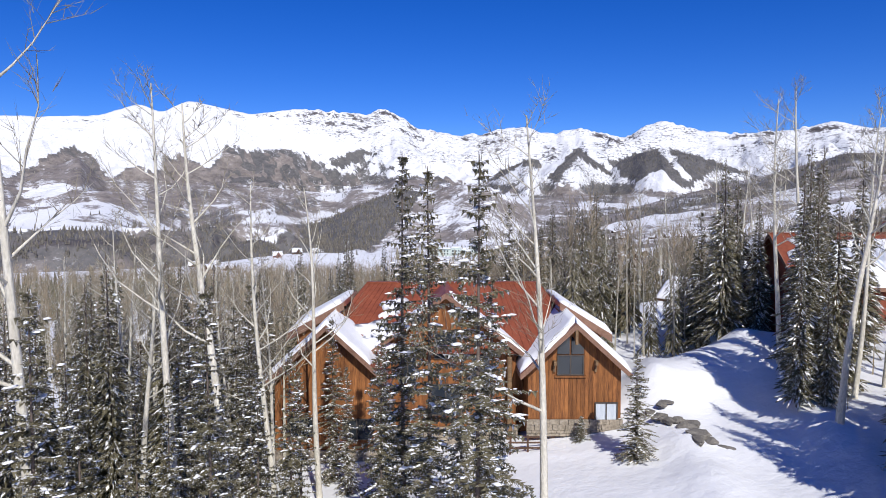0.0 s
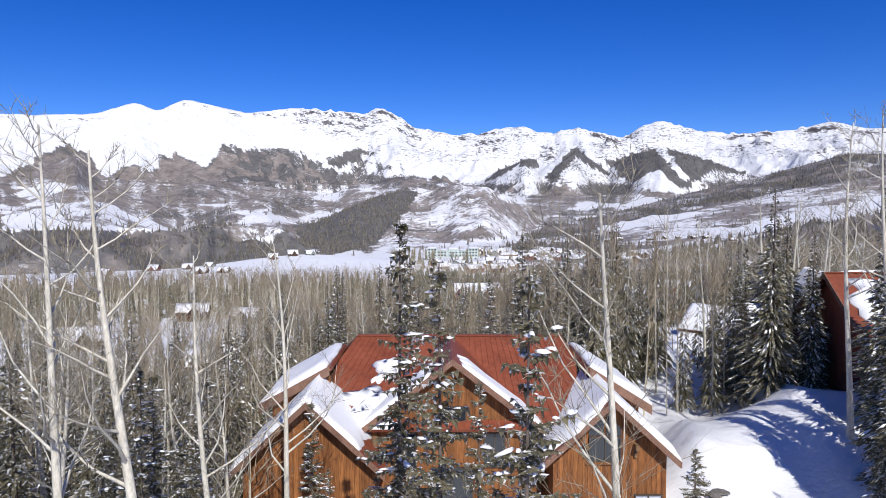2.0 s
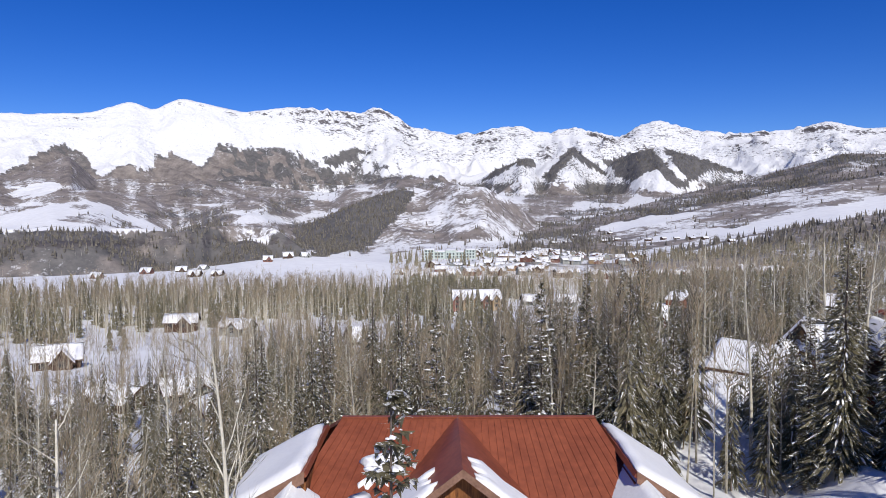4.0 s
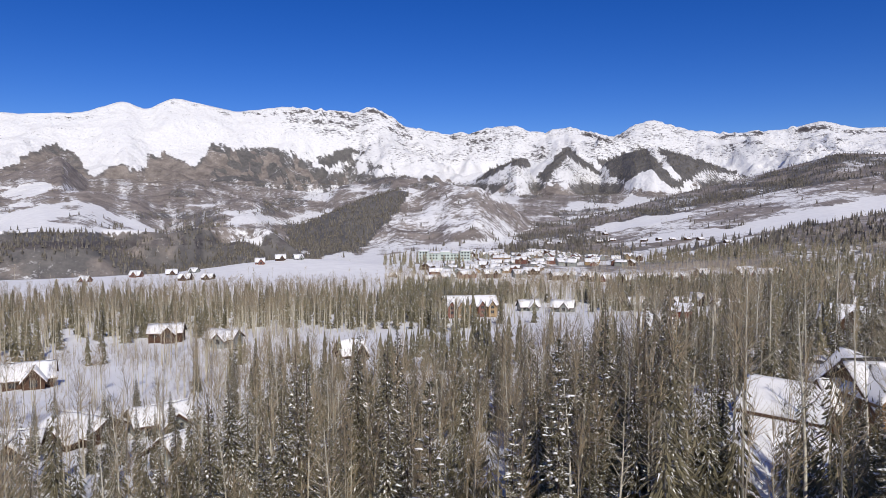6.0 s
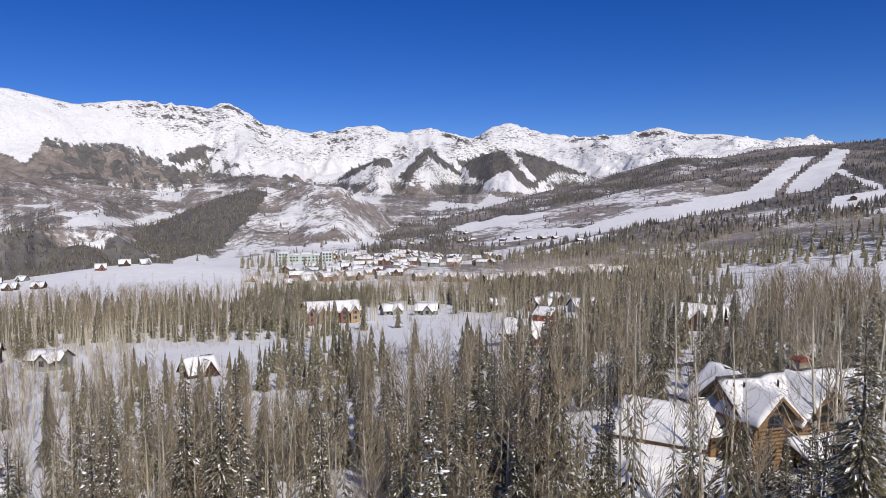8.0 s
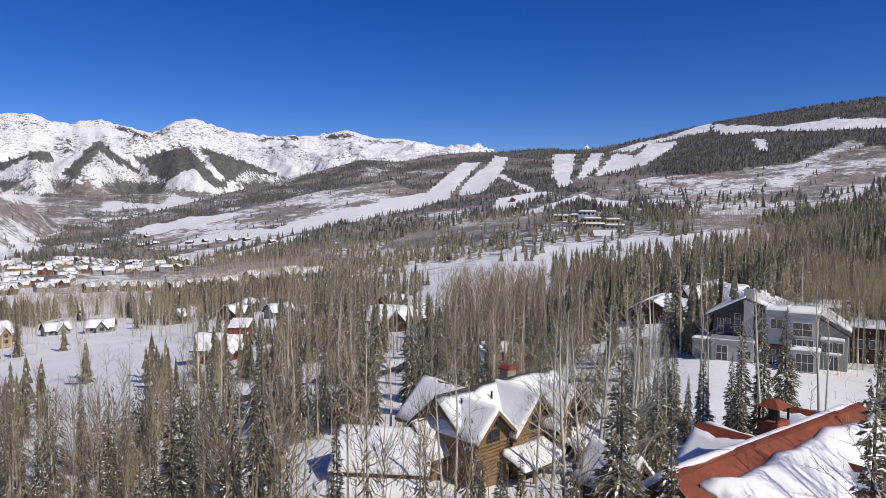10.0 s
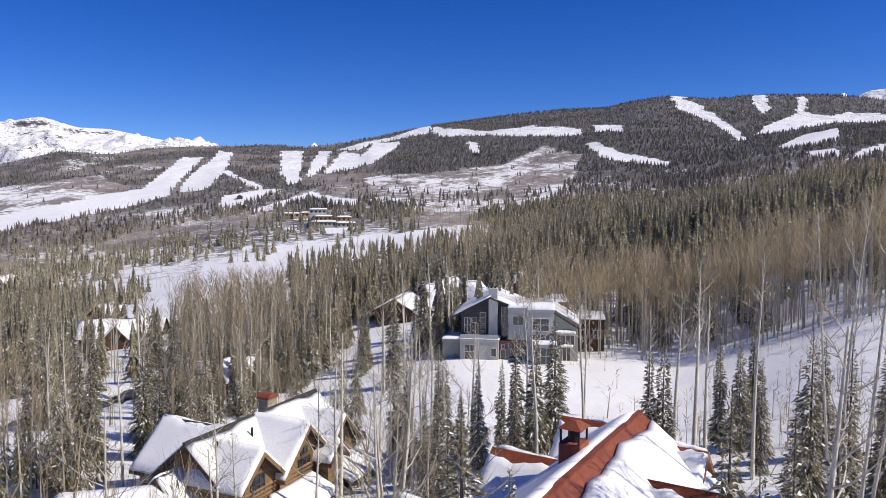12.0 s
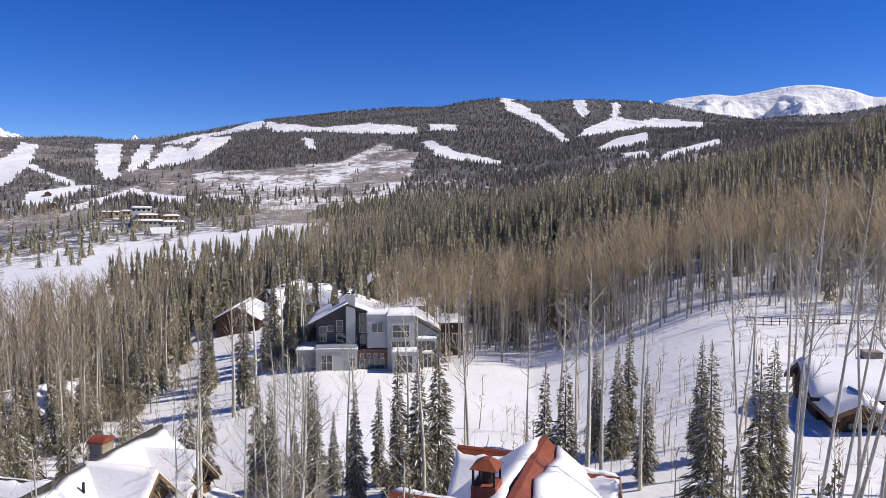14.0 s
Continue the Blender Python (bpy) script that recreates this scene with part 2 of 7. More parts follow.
# wooded foothills and spurs below the range: crests by bearing and degrees above the level eye
TREELINE = [(-32.4, 2.07), (-31.09, 2.56), (-29.04, 3.72), (-27.81, 4.32), (-26.58, 3.89), (-25.9, 2.41), (-25.36, 1.89), (-24.72, 2.44), (-23.46, 3.37), (-22.98, 2.6), (-22.05, 2.7), (-21.84, 3.75), (-20.14, 4.09), (-18.35, 2.77), (-17.29, 4.68), (-14.79, 4.22), (-12.65, 4.7), (-10.92, 4.12), (-9.83, 2.89), (-7.39, 2.91), (-3.77, 2.39), (0.98, 2.12), (3.09, 1.8), (8.55, 1.56), (14.31, 1.54), (19.81, 1.28), (23.79, 2.22)]
SPUR_CREST = [(-1.04, 1.12), (1.25, 1.35), (3.09, 1.94), (4.91, 2.94), (6.95, 3.74), (7.86, 3.01), (8.36, 2.11), (9.21, 2.91), (10.98, 4.59), (12.09, 3.78), (13.51, 2.79), (14.06, 3.49), (15.56, 4.12), (17.67, 4.56), (19.34, 4.05), (21.8, 3.22), (24.18, 2.17), (25.32, 2.48), (27.91, 3.12), (30.73, 3.59), (33.0, 3.97)]
HUMP = [(-13.19, -2.93), (-11.87, -1.82), (-8.32, -0.75), (-5.15, 0.56), (-2.87, 1.21), (-0.12, 1.44), (1.71, 1.71), (4.0, 1.44), (6.29, 0.2), (8.58, -1.71), (9.71, -2.98)]
BROWN_DOME = [(-13.15, 0.19), (-10.08, 0.55), (-8.3, 1.1), (-6.5, 1.83), (-2.86, 2.43), (0.34, 2.08), (3.09, 1.39), (6.29, 0.57), (9.02, -0.71)]
MEADOW_KNOLL = [(-33.14, -0.98), (-31.19, -0.62), (-29.15, -0.07), (-26.68, 0.25), (-25.6, -0.03), (-22.23, -1.51), (-20.68, -2.59)]
LOW_HILLS = [(-33.07, 0.92), (-31.16, 0.47), (-28.78, 0.96), (-25.93, 1.07), (-22.57, 0.6), (-20.23, -0.33), (-16.96, 0.54), (-14.0, 0.63), (-11.85, -0.34), (-10.11, -1.61)]
HIGH_HILLS = [(-33.02, 2.43), (-31.11, 2.02), (-29.06, 2.93), (-27.65, 3.57), (-25.91, 1.88), (-23.69, 1.75), (-20.99, 1.45), (-18.17, 2.0), (-14.41, 1.51), (-10.96, 1.18), (-7.4, 0.88)]
CLIFF = [(-33.17, -1.82), (-31.23, -1.86), (-23.4, -1.92), (-20.68, -2.3), (-19.06, -1.89), (-16.16, -1.74), (-13.18, -1.95), (-11.89, -2.94), (-10.58, -4.08)]
HILL_END = [(8.35, -2.16), (10.82, -1.52), (15.2, -0.29), (19.82, 0.98), (24.84, 2.18), (30.33, 3.69), (33.53, 3.95)]
# rounded knolls in the valley: bearing, distance, rise, radius
KNOLLS = [(-11.5, 770, 15, 100)]
# crest, distance, slope in front, slope behind, grain of the relief, whether it runs on past its left end
FOOTHILLS = [(CLIFF, 1480, 1.1, 0.03, 4, True), (MEADOW_KNOLL, 1850, 0.13, 0.2, 3, True), (HUMP, 1950, 0.3, 0.25, 10, False), (LOW_HILLS, 2250, 0.16, 0.2, 12, True),
             (BROWN_DOME, 2500, 0.2, 0.2, 8, False), (HIGH_HILLS, 2850, 0.22, 0.1, 14, True), (SPUR_CREST, 3450, 0.6, 0.4, 34, False)]


def smooth(e0, e1, x):
    k = np.clip((x - e0) / (e1 - e0), 0, 1)
    return k * k * (3 - 2 * k)


def lattice(ix, iy, seed):
    k = np.sin(ix * 127.1 + iy * 311.7 + seed * 74.7) * 43758.5453
    return k - np.floor(k)


def vnoise(x, y, seed=0):
    """Smooth value noise, 0 to 1, for arrays."""
    ix, iy = np.floor(x), np.floor(y)
    fx, fy = x - ix, y - iy
    fx, fy = fx * fx * (3 - 2 * fx), fy * fy * (3 - 2 * fy)
    a, b = lattice(ix, iy, seed), lattice(ix + 1, iy, seed)
    c, d = lattice(ix, iy + 1, seed), lattice(ix + 1, iy + 1, seed)
    return (a + (b - a) * fx) * (1 - fy) + (c + (d - c) * fx) * fy


def fbm(x, y, octaves=4, seed=0):
    total, amp = 0.0, 0.5
    for k in range(octaves):
        total = total + amp * vnoise(x * 2 ** k, y * 2 ** k, seed + k)
        amp *= 0.5
    return total / (1 - 0.5 ** octaves)


def ridged(x, y, octaves=4, seed=0):
    total, amp = 0.0, 0.5
    for k in range(octaves):
        total = total + amp * (1 - np.abs(2 * vnoise(x * 2 ** k, y * 2 ** k, seed + k) - 1))
        amp *= 0.5
    return total / (1 - 0.5 ** octaves)


AZ_KEYS = np.array(sorted(LAND))
LAND_Z = np.array([LAND[a] for a in sorted(LAND)], float)
RING_KEYS = np.array(RINGS, float)
AZ_FINE = np.linspace(-180, 180, 721)


def soft_curve(keys):
    """A polyline over all bearings, a little rounded."""
    z = np.interp(AZ_FINE, [k[0] for k in keys], [k[1] for k in keys])
    return z


RANGE_EL, HILL_EL = soft_curve(RANGE), soft_curve(HILL)


def cubic(p0, p1, p2, p3, f):
    return p1 + 0.5 * f * (p2 - p0 + f * (2 * p0 - 5 * p1 + 4 * p2 - p3 + f * (3 * (p1 - p2) + p3 - p0)))


def z_valley(az):
    """Height of the valley floor 1250 m out."""
    return np.interp(az, AZ_KEYS, LAND_Z[:, 7] * 0.125 + LAND_Z[:, 8] * 0.875)


def land_polar(az, r):
    """Height of the ground by bearing (degrees, clockwise from +y) and distance."""
    az = (az + 180) % 360 - 180
    ia = np.clip(np.searchsorted(AZ_KEYS, az, side="right") - 1, 0, len(AZ_KEYS) - 2)
    fa = (az - AZ_KEYS[ia]) / (AZ_KEYS[ia + 1] - AZ_KEYS[ia])
    fa = fa * fa * (3 - 2 * fa) * 0.6 + fa * 0.4
    rr = np.minimum(r, 2800)
    ir = np.clip(np.searchsorted(RING_KEYS, rr, side="right") - 1, 0, len(RINGS) - 2)
    fr = (rr - RING_KEYS[ir]) / (RING_KEYS[ir + 1] - RING_KEYS[ir])

    def column(k):
        lo, hi = np.clip(ir - 1, 0, 11), np.clip(ir + 2, 0, 11)
        return cubic(LAND_Z[k, lo], LAND_Z[k, ir], LAND_Z[k, ir + 1], LAND_Z[k, hi], fr)
    z = column(ia) * (1 - fa) + column(ia + 1) * fa
    x, y = CX + r * np.sin(np.radians(az)), CY + r * np.cos(np.radians(az))
    # rolling ground, gentle near the houses
    z = z + (fbm(x / 40, y / 40, 3, 3) - 0.5) * 2.0 * smooth(50, 140, r) + (fbm(x / 9, y / 9, 2, 8) - 0.5) * 0.5
    z = z + (fbm(x / 260, y / 260, 4, 11) - 0.5) * 40 * smooth(1250, 2000, r) * (1 - smooth(2600, 3000, r) * 0.6)
    for a, rr0, rise, wide in KNOLLS:
        kx, ky = CX + rr0 * math.sin(math.radians(a)), CY + rr0 * math.cos(math.radians(a))
        z = z + rise * np.exp(-((x - kx) ** 2 + (y - ky) ** 2) / wide ** 2)
    # beyond: wooded hill to the right, snow range ahead
    craggy = smooth(-14, -9, az)
    teeth = (ridged(az * 1.3, az * 0 + 2.0, 4, 77) - 0.6) * (0.10 + 0.34 * craggy) * (1 - smooth(27, 31, az))
    sky_a = 24 + 4300 * np.tan(np.radians(np.interp(az, AZ_FINE, RANGE_EL) + teeth))
    sky_b = 24 + 3000 * np.tan(np.radians(np.interp(az, AZ_FINE, HILL_EL)))
    hill = smooth(30, 36, az) * (1 - smooth(112, 130, az))
    edge = z_valley(az)
    ahead = edge + (75 - edge) * smooth(1250, 3400, r)
    grain = ridged((x + 60 * vnoise(x / 90, y / 90, 4)) / 210, y / 210, 4, 5) - 0.62
    for crest, at, front, behind, rough, runs_on in FOOTHILLS:
        ca, ce = [c[0] for c in crest], [c[1] for c in crest]
        if not runs_on:
            ca, ce = [ca[0] - 4] + ca, [-9.0] + ce
        ca, ce = ca + [ca[-1] + 4], ce + [-9.0]
        el_c = np.interp(az, ca, ce)
        where = at * (1 + 0.035 * np.sin(az * 0.55 + at) + 0.05 * (fbm(az / 2.5, az * 0 + at, 3, 41) - 0.5))
        top = 24 + where * np.tan(np.radians(el_c))
        near_top = 1 - np.exp(-np.abs(r - where) / 60)
        h = top - front * np.maximum(0, where - r) - behind * np.maximum(0, r - where) + grain * rough * near_top * 2.2
        ahead = 0.5 * (ahead + h + np.sqrt((ahead - h) ** 2 + 60.0))
    # the long end of the ski hill
    he = np.interp(az, [4] + [c[0] for c in HILL_END], [-9.0] + [c[1] for c in HILL_END])
    hr = np.interp(az, [8, 35], [1900, 2950])
    ht = 24 + hr * np.tan(np.radians(he))
    up = np.clip((r - 1250) / (hr - 1250), 0, 1)
    h = edge + (ht - edge) * up ** 1.15 - 0.35 * np.maximum(0, r - hr) + grain * 16 * up * (1 - up) * 4
    ahead = 0.5 * (ahead + h + np.sqrt((ahead - h) ** 2 + 60.0))
    z = z * (1 - smooth(1200, 1300, r) * (1 - hill)) + ahead * smooth(1200, 1300, r) * (1 - hill)
    foot = z
    z30 = foot * (1 - hill) + sky_b * hill
    z35 = (24 + 3500 * math.tan(math.radians(2.3))) * (1 - hill) + np.minimum(sky_b - 60, sky_a - 40) * hill
    k1, k2, k3 = smooth(2650, 3000, r), np.clip((r - 3000) / 500, 0, 1), np.clip((r - 3500) / 800, 0, 1)
    far = z30 + (z35 - z30) * k2
    far = far + (sky_a - far) * (k3 ** 1.7)
    far = np.where(r > 4300, sky_a - (r - 4300) * 0.5, far)
    z = np.where(r > 2650, np.where(hill > 0.02, foot + (far - foot) * k1, foot), z)
    snows = 24 + 3500 * math.tan(math.radians(1.6)) + (sky_a - 24 - 3500 * math.tan(math.radians(1.6))) * k3 ** 1.45
    m = smooth(3500, 3720, r) * (1 - hill * (1 - smooth(3500, 3800, r)))
    body = m * (1 - smooth(3950, 4285, r) * 0.95) * (r < 4500)
    warp = fbm(x / 300, y / 300, 3, 40) * 260
    rg = ridged((x + warp) / 520, (y - warp) / 520, 5, 21)
    rough = (rg - 0.62) * (190 + 200 * craggy) + (ridged(x / 150, y / 150, 3, 83) - 0.6) * (40 + 60 * craggy)
    z = z + rough * body * hill
    snows = np.where(r > 4300, sky_a - (r - 4300) * 0.5, snows + rough * body)
    return np.where((r > 3400) & (hill < 0.98), np.maximum(z * hill + snows * (1 - hill), z), z)


def land(x, y):
    x, y = np.asarray(x, float), np.asarray(y, float)
    return land_polar(np.degrees(np.arctan2(x - CX, y - CY)), np.hypot(x - CX, y - CY))


def gz(x, y):
    return float(land(np.array([x]), np.array([y]))[0])

# ---- the ground, one sheet from underfoot to the skyline ----
def seg_dist(x, y, pts):
    """Distance of points to a polyline."""
    best = np.full(np.shape(x), 1e9)
    for (ax, ay), (bx, by) in zip(pts[:-1], pts[1:]):
        dx, dy = bx - ax, by - ay
        k = np.clip(((x - ax) * dx + (y - ay) * dy) / (dx * dx + dy * dy), 0, 1)
        best = np.minimum(best, np.hypot(x - ax - k * dx, y - ay - k * dy))
    return best


# shapes on the far slopes by bearing and degrees above the level eye at the ridge house: ski pistes, thin woods, meadows, belts of spruce
PISTES_LOW = [
    [(38.48, 3.48), (39.94, 3.48), (37.14, 0.52), (35.38, -0.0), (31.74, -0.84), (31.79, 0.49), (35.76, 1.11)],
    [(41.07, 4.05), (42.01, 3.87), (41.79, 2.83), (40.24, 1.15), (38.21, 0.81), (38.6, 1.62), (39.54, 2.58), (40.48, 3.21)],
    [(41.67, 2.54), (42.54, 2.01), (44.28, 1.4), (44.27, 0.98), (43.11, 1.39), (41.4, 2.41)],
    [(40.94, -0.5), (41.35, 0.54), (43.88, 1.02), (45.88, 1.2), (44.26, 0.47), (41.9, -0.5)],
    [(45.75, 4.1), (47.5, 4.15), (47.03, 1.64), (46.09, 1.42), (45.79, 2.49)],
    [(48.83, 4.18), (49.58, 4.19), (49.01, 2.75), (47.74, 2.0), (47.97, 2.95)],
    [(15.85, -3.8), (19.39, -3.17), (23.0, -1.97), (25.74, -1.06), (28.5, -0.37), (31.71, 0.22), (34.91, 0.91), (34.0, -0.01), (31.26, -0.92), (25.28, -2.16), (16.71, -4.36)],
]
PISTES_MID = [
    [(50.51, 4.08), (52.22, 3.81), (53.1, 4.79), (55.29, 4.96), (55.06, 4.6), (53.07, 3.25), (50.48, 2.55), (49.0, 2.32)],
    [(50.09, 4.21), (52.23, 4.86), (54.41, 5.25), (57.75, 6.37), (57.52, 5.66), (54.85, 5.13), (53.1, 4.79), (51.79, 4.24)],
    [(43.25, -0.59), (47.93, 0.87), (48.76, 0.79), (45.85, -0.17), (44.24, -0.6)],
    [(48.55, 0.79), (51.94, 0.27), (51.51, -0.18), (49.59, 0.05), (48.12, 0.35)],
    [(57.74, 6.1), (62.02, 5.8), (65.85, 6.17), (69.67, 5.84), (69.59, 5.35), (65.85, 5.32), (62.02, 5.44), (58.41, 5.32)],
    [(70.67, 6.15), (72.7, 6.12), (72.93, 5.59), (70.58, 5.61)],
    [(69.77, 4.68), (70.68, 4.81), (72.49, 3.99), (76.52, 3.19), (76.3, 2.92), (72.95, 3.31), (71.14, 3.68)],
    [(60.57, 4.98), (61.29, 4.9), (61.74, 4.0), (61.11, 4.0)],
]
PISTES_HIGH = [
    [(76.24, 8.25), (77.25, 8.01), (79.09, 6.83), (80.6, 5.92), (81.81, 4.73), (81.05, 4.66), (79.62, 5.95), (78.23, 6.55), (76.91, 7.15)],
    [(82.13, 7.88), (82.96, 7.93), (83.32, 6.91), (82.7, 6.5), (82.4, 7.07)],
    [(85.02, 7.59), (85.47, 7.57), (85.62, 6.44), (85.13, 6.33)],
    [(82.93, 5.64), (85.37, 6.53), (87.38, 6.16), (88.15, 6.33), (91.58, 5.93), (91.78, 5.39), (87.78, 5.69), (84.18, 5.26), (82.52, 5.1)],
    [(83.79, 4.12), (85.41, 4.89), (87.59, 5.28), (87.81, 4.56), (86.23, 4.19), (84.2, 4.02)],
    [(85.64, 3.74), (87.43, 3.86), (87.84, 3.39), (85.85, 3.31)],
    [(88.24, 3.13), (89.38, 3.85), (92.72, 4.67), (92.91, 4.38), (89.77, 3.46), (88.63, 2.99)],
]
THIN_WOODS = [
    [(52.19, 2.04), (59.29, 2.63), (63.38, 3.1), (66.58, 4.55), (69.77, 3.78), (68.87, 1.74), (66.58, -0.09), (61.99, -1.55), (57.45, -0.9), (53.03, 0.36)],
    [(13.72, -2.44), (19.41, -0.69), (25.75, 0.91), (33.08, 2.14), (34.45, 0.91), (31.71, 0.13), (23.0, -1.83), (15.85, -3.58)],
    [(-1.5, 1.12), (1.71, 1.67), (4.46, 1.21), (8.57, -1.62), (6.31, -2.77), (-2.89, -3.47), (-5.63, -3.45), (-3.33, -1.17)],
]
MEADOWS = [
    [(-32.5, -0.91), (-29.15, -0.03), (-26.68, 0.29), (-25.6, 0.01), (-22.23, -1.51), (-21.27, -2.07), (-32.53, -1.87)],
    [(14.77, -0.47), (15.96, 0.95), (17.32, 0.55), (19.41, 0.55), (17.33, -0.02)],
    [(-31.47, 0.74), (-30.47, 1.22), (-28.76, 1.67), (-27.72, 1.29), (-29.13, 0.76), (-30.83, 0.28)],
    [(-0.12, 0.2), (1.26, -0.03), (1.72, -0.94), (0.8, -1.08)],
]
SPRUCE_BELTS = [
    [(-11.88, -2.14), (-9.21, -1.02), (-5.6, 0.56), (-2.87, 1.3), (-0.95, 0.98), (-2.65, -0.71), (-5.63, -3.45), (-9.25, -4.24), (-11.45, -3.04)],
    [(13.41, 3.54), (15.56, 4.26), (16.83, 4.49), (18.12, 3.25), (19.39, 1.93), (20.61, 2.35), (19.81, 1.28), (18.98, 1.5), (17.28, 2.83), (15.6, 1.88), (14.51, 2.42)],
    [(17.88, 4.64), (19.76, 3.99), (21.8, 3.27), (23.87, 2.3), (21.41, 2.76), (20.0, 1.84)],
    [(8.54, 2.38), (10.97, 4.77), (12.09, 3.87), (13.64, 2.65), (14.08, 1.98), (12.54, 2.89), (10.98, 4.02), (9.22, 1.79)],
    [(3.54, 1.94), (4.91, 3.03), (6.95, 3.83), (7.85, 3.69), (8.08, 3.1), (6.27, 3.29), (4.91, 2.39)],
    [(-9.16, 3.43), (-7.37, 4.61), (-6.02, 4.8), (-5.13, 4.18), (-6.48, 4.04), (-8.28, 2.9)],
]


def inside(az, el, shapes, ragged=0.0):
    """1 inside any of the outlines."""
    if np.ndim(ragged) or ragged:
        az, el = az + ragged * 1.3, el + ragged * 0.5
    got = np.zeros(np.shape(az), bool)
    for pts in shapes:
        hit = np.zeros(np.shape(az), bool)
        for (ax, ay), (bx, by) in zip(pts, pts[1:] + pts[:1]):
            if ay != by:
                hit ^= ((ay > el) != (by > el)) & (az < (bx - ax) * (el - ay) / (by - ay) + ax)
        got |= hit
    return got


# valley clearings as lines with half widths; plots as ellipses
VALLEY_RUNS = [
    ([(495, 469), (586, 484), (519, 404), (640, 416)], 14), ([(172, 258), (213, 302), (310, 379), (347, 382)], 30), ([(347, 382), (509, 502)], 22), ([(400, 350), (446, 352), (560, 430), (686, 428)], 24),
    ([(3, 356), (40, 340), (67, 323)], 9), ([(-60, 700), (150, 640), (260, 700)], 12), ([(160, 900), (330, 1000), (520, 1150)], 22),
    ([(20, 140), (28, 185), (45, 230)], 6), ([(62, 104), (84, 116), (120, 132), (150, 138)], 6), ([(40, 132), (62, 118), (66, 106)], 4),
]
RUNS = VALLEY_RUNS
PISTES = PISTES_LOW + PISTES_MID + PISTES_HIGH
PLOTS_NEAR = [
    (-26, 268, 32, 24), (-26, 245, 17, 34), (-9, 158, 17, 11), (-14, 112, 5, 6), (4, 104, 4, 5), (42, 275, 32, 48), (22, 215, 7, 18), (17, 50, 7.5, 15), (22, 62, 7, 9), (12, 36, 6, 7), (3, 52, 11.5, 8), (-8, 48, 5, 4),
    (80, 82, 24, 17), (93, 72, 26, 13), (96, 96, 9, 16), (38, 61, 15, 9), (45, 91, 14, 9), (33, 92, 7, 7), (70, 100, 9, 5), (100, 52, 12, 12), (74, 40, 10, 8),
    (79, 134, 9, 7), (160, 145, 22, 12),
]
PLOTS_FAR = [
    (-250, 690, 90, 70), (-180, 760, 110, 90), (-110, 740, 70, 60), (-330, 640, 60, 40), (-80, 175, 26, 24), (-50, 124, 17, 20), (-40, 150, 14, 8), (-30, 108, 9, 7), (-95, 200, 24, 14), (-20, 162, 14, 6), (-48, 272, 20, 10), (-80, 270, 20, 10),
    (20, 985, 50, 20), (100, 800, 60, 12), (230, 1150, 70, 30), (17, 380, 24, 12), (160, 300, 14, 10), (62, 220, 14, 9), (118, 215, 13, 9),
    (120, 330, 22, 12), (470, 1350, 90, 60), (500, 1700, 120, 90),
]
PLOTS = PLOTS_NEAR + PLOTS_FAR
TRACKS = [  # ploughed lanes and drives, half width
    ([(-30, 240), (-8, 205), (20, 190)], 3), ([(22, 156), (45.6, 146.4), (59.7, 143.7), (71, 148), (92, 160)], 3.2), ([(14.5, 20), (17.5, 34), (18.5, 46), (21, 60), (24, 74), (30, 84)], 2.4),
]


SITES = [(-88, 184), (-52, 129), (-42, 133), (-94, 274), (-69, 257), (-23, 219), (50, 392), (66, 380), (114, 216), (126, 222),
         (143, 145), (158, 140), (172, 150), (150, 128), (176, 128), (62, 214), (6, 370), (18, 370), (30, 368), (640, 588), (625, 570), (655, 580), (700, 690), (803, 908)]
for hx, hy in SITES:
    k = 11 / math.hypot(hx - CX, hy - CY)
    PLOTS.append((hx - k * (hx - CX), hy - k * (hy - CY), 13, 13))


def openness(x, y):
    """1 on open snow, 0 in the woods, with ragged edges."""
    wob = (fbm(x / 35, y / 35, 3, 60) - 0.5)
    o = np.zeros(np.shape(x))
    for pts, w in RUNS:
        o = np.maximum(o, (seg_dist(x, y, pts) < w * 1.2 * (1 + wob * 0.9)).astype(float))
    for cx, cy, rx, ry in PLOTS:
        o = np.maximum(o, (((x - cx) / rx) ** 2 + ((y - cy) / ry) ** 2 < 1 + wob * 0.8).astype(float))
    for pts, w in TRACKS:
        o = np.maximum(o, (seg_dist(x, y, pts) < w + 1.0).astype(float))
    return o


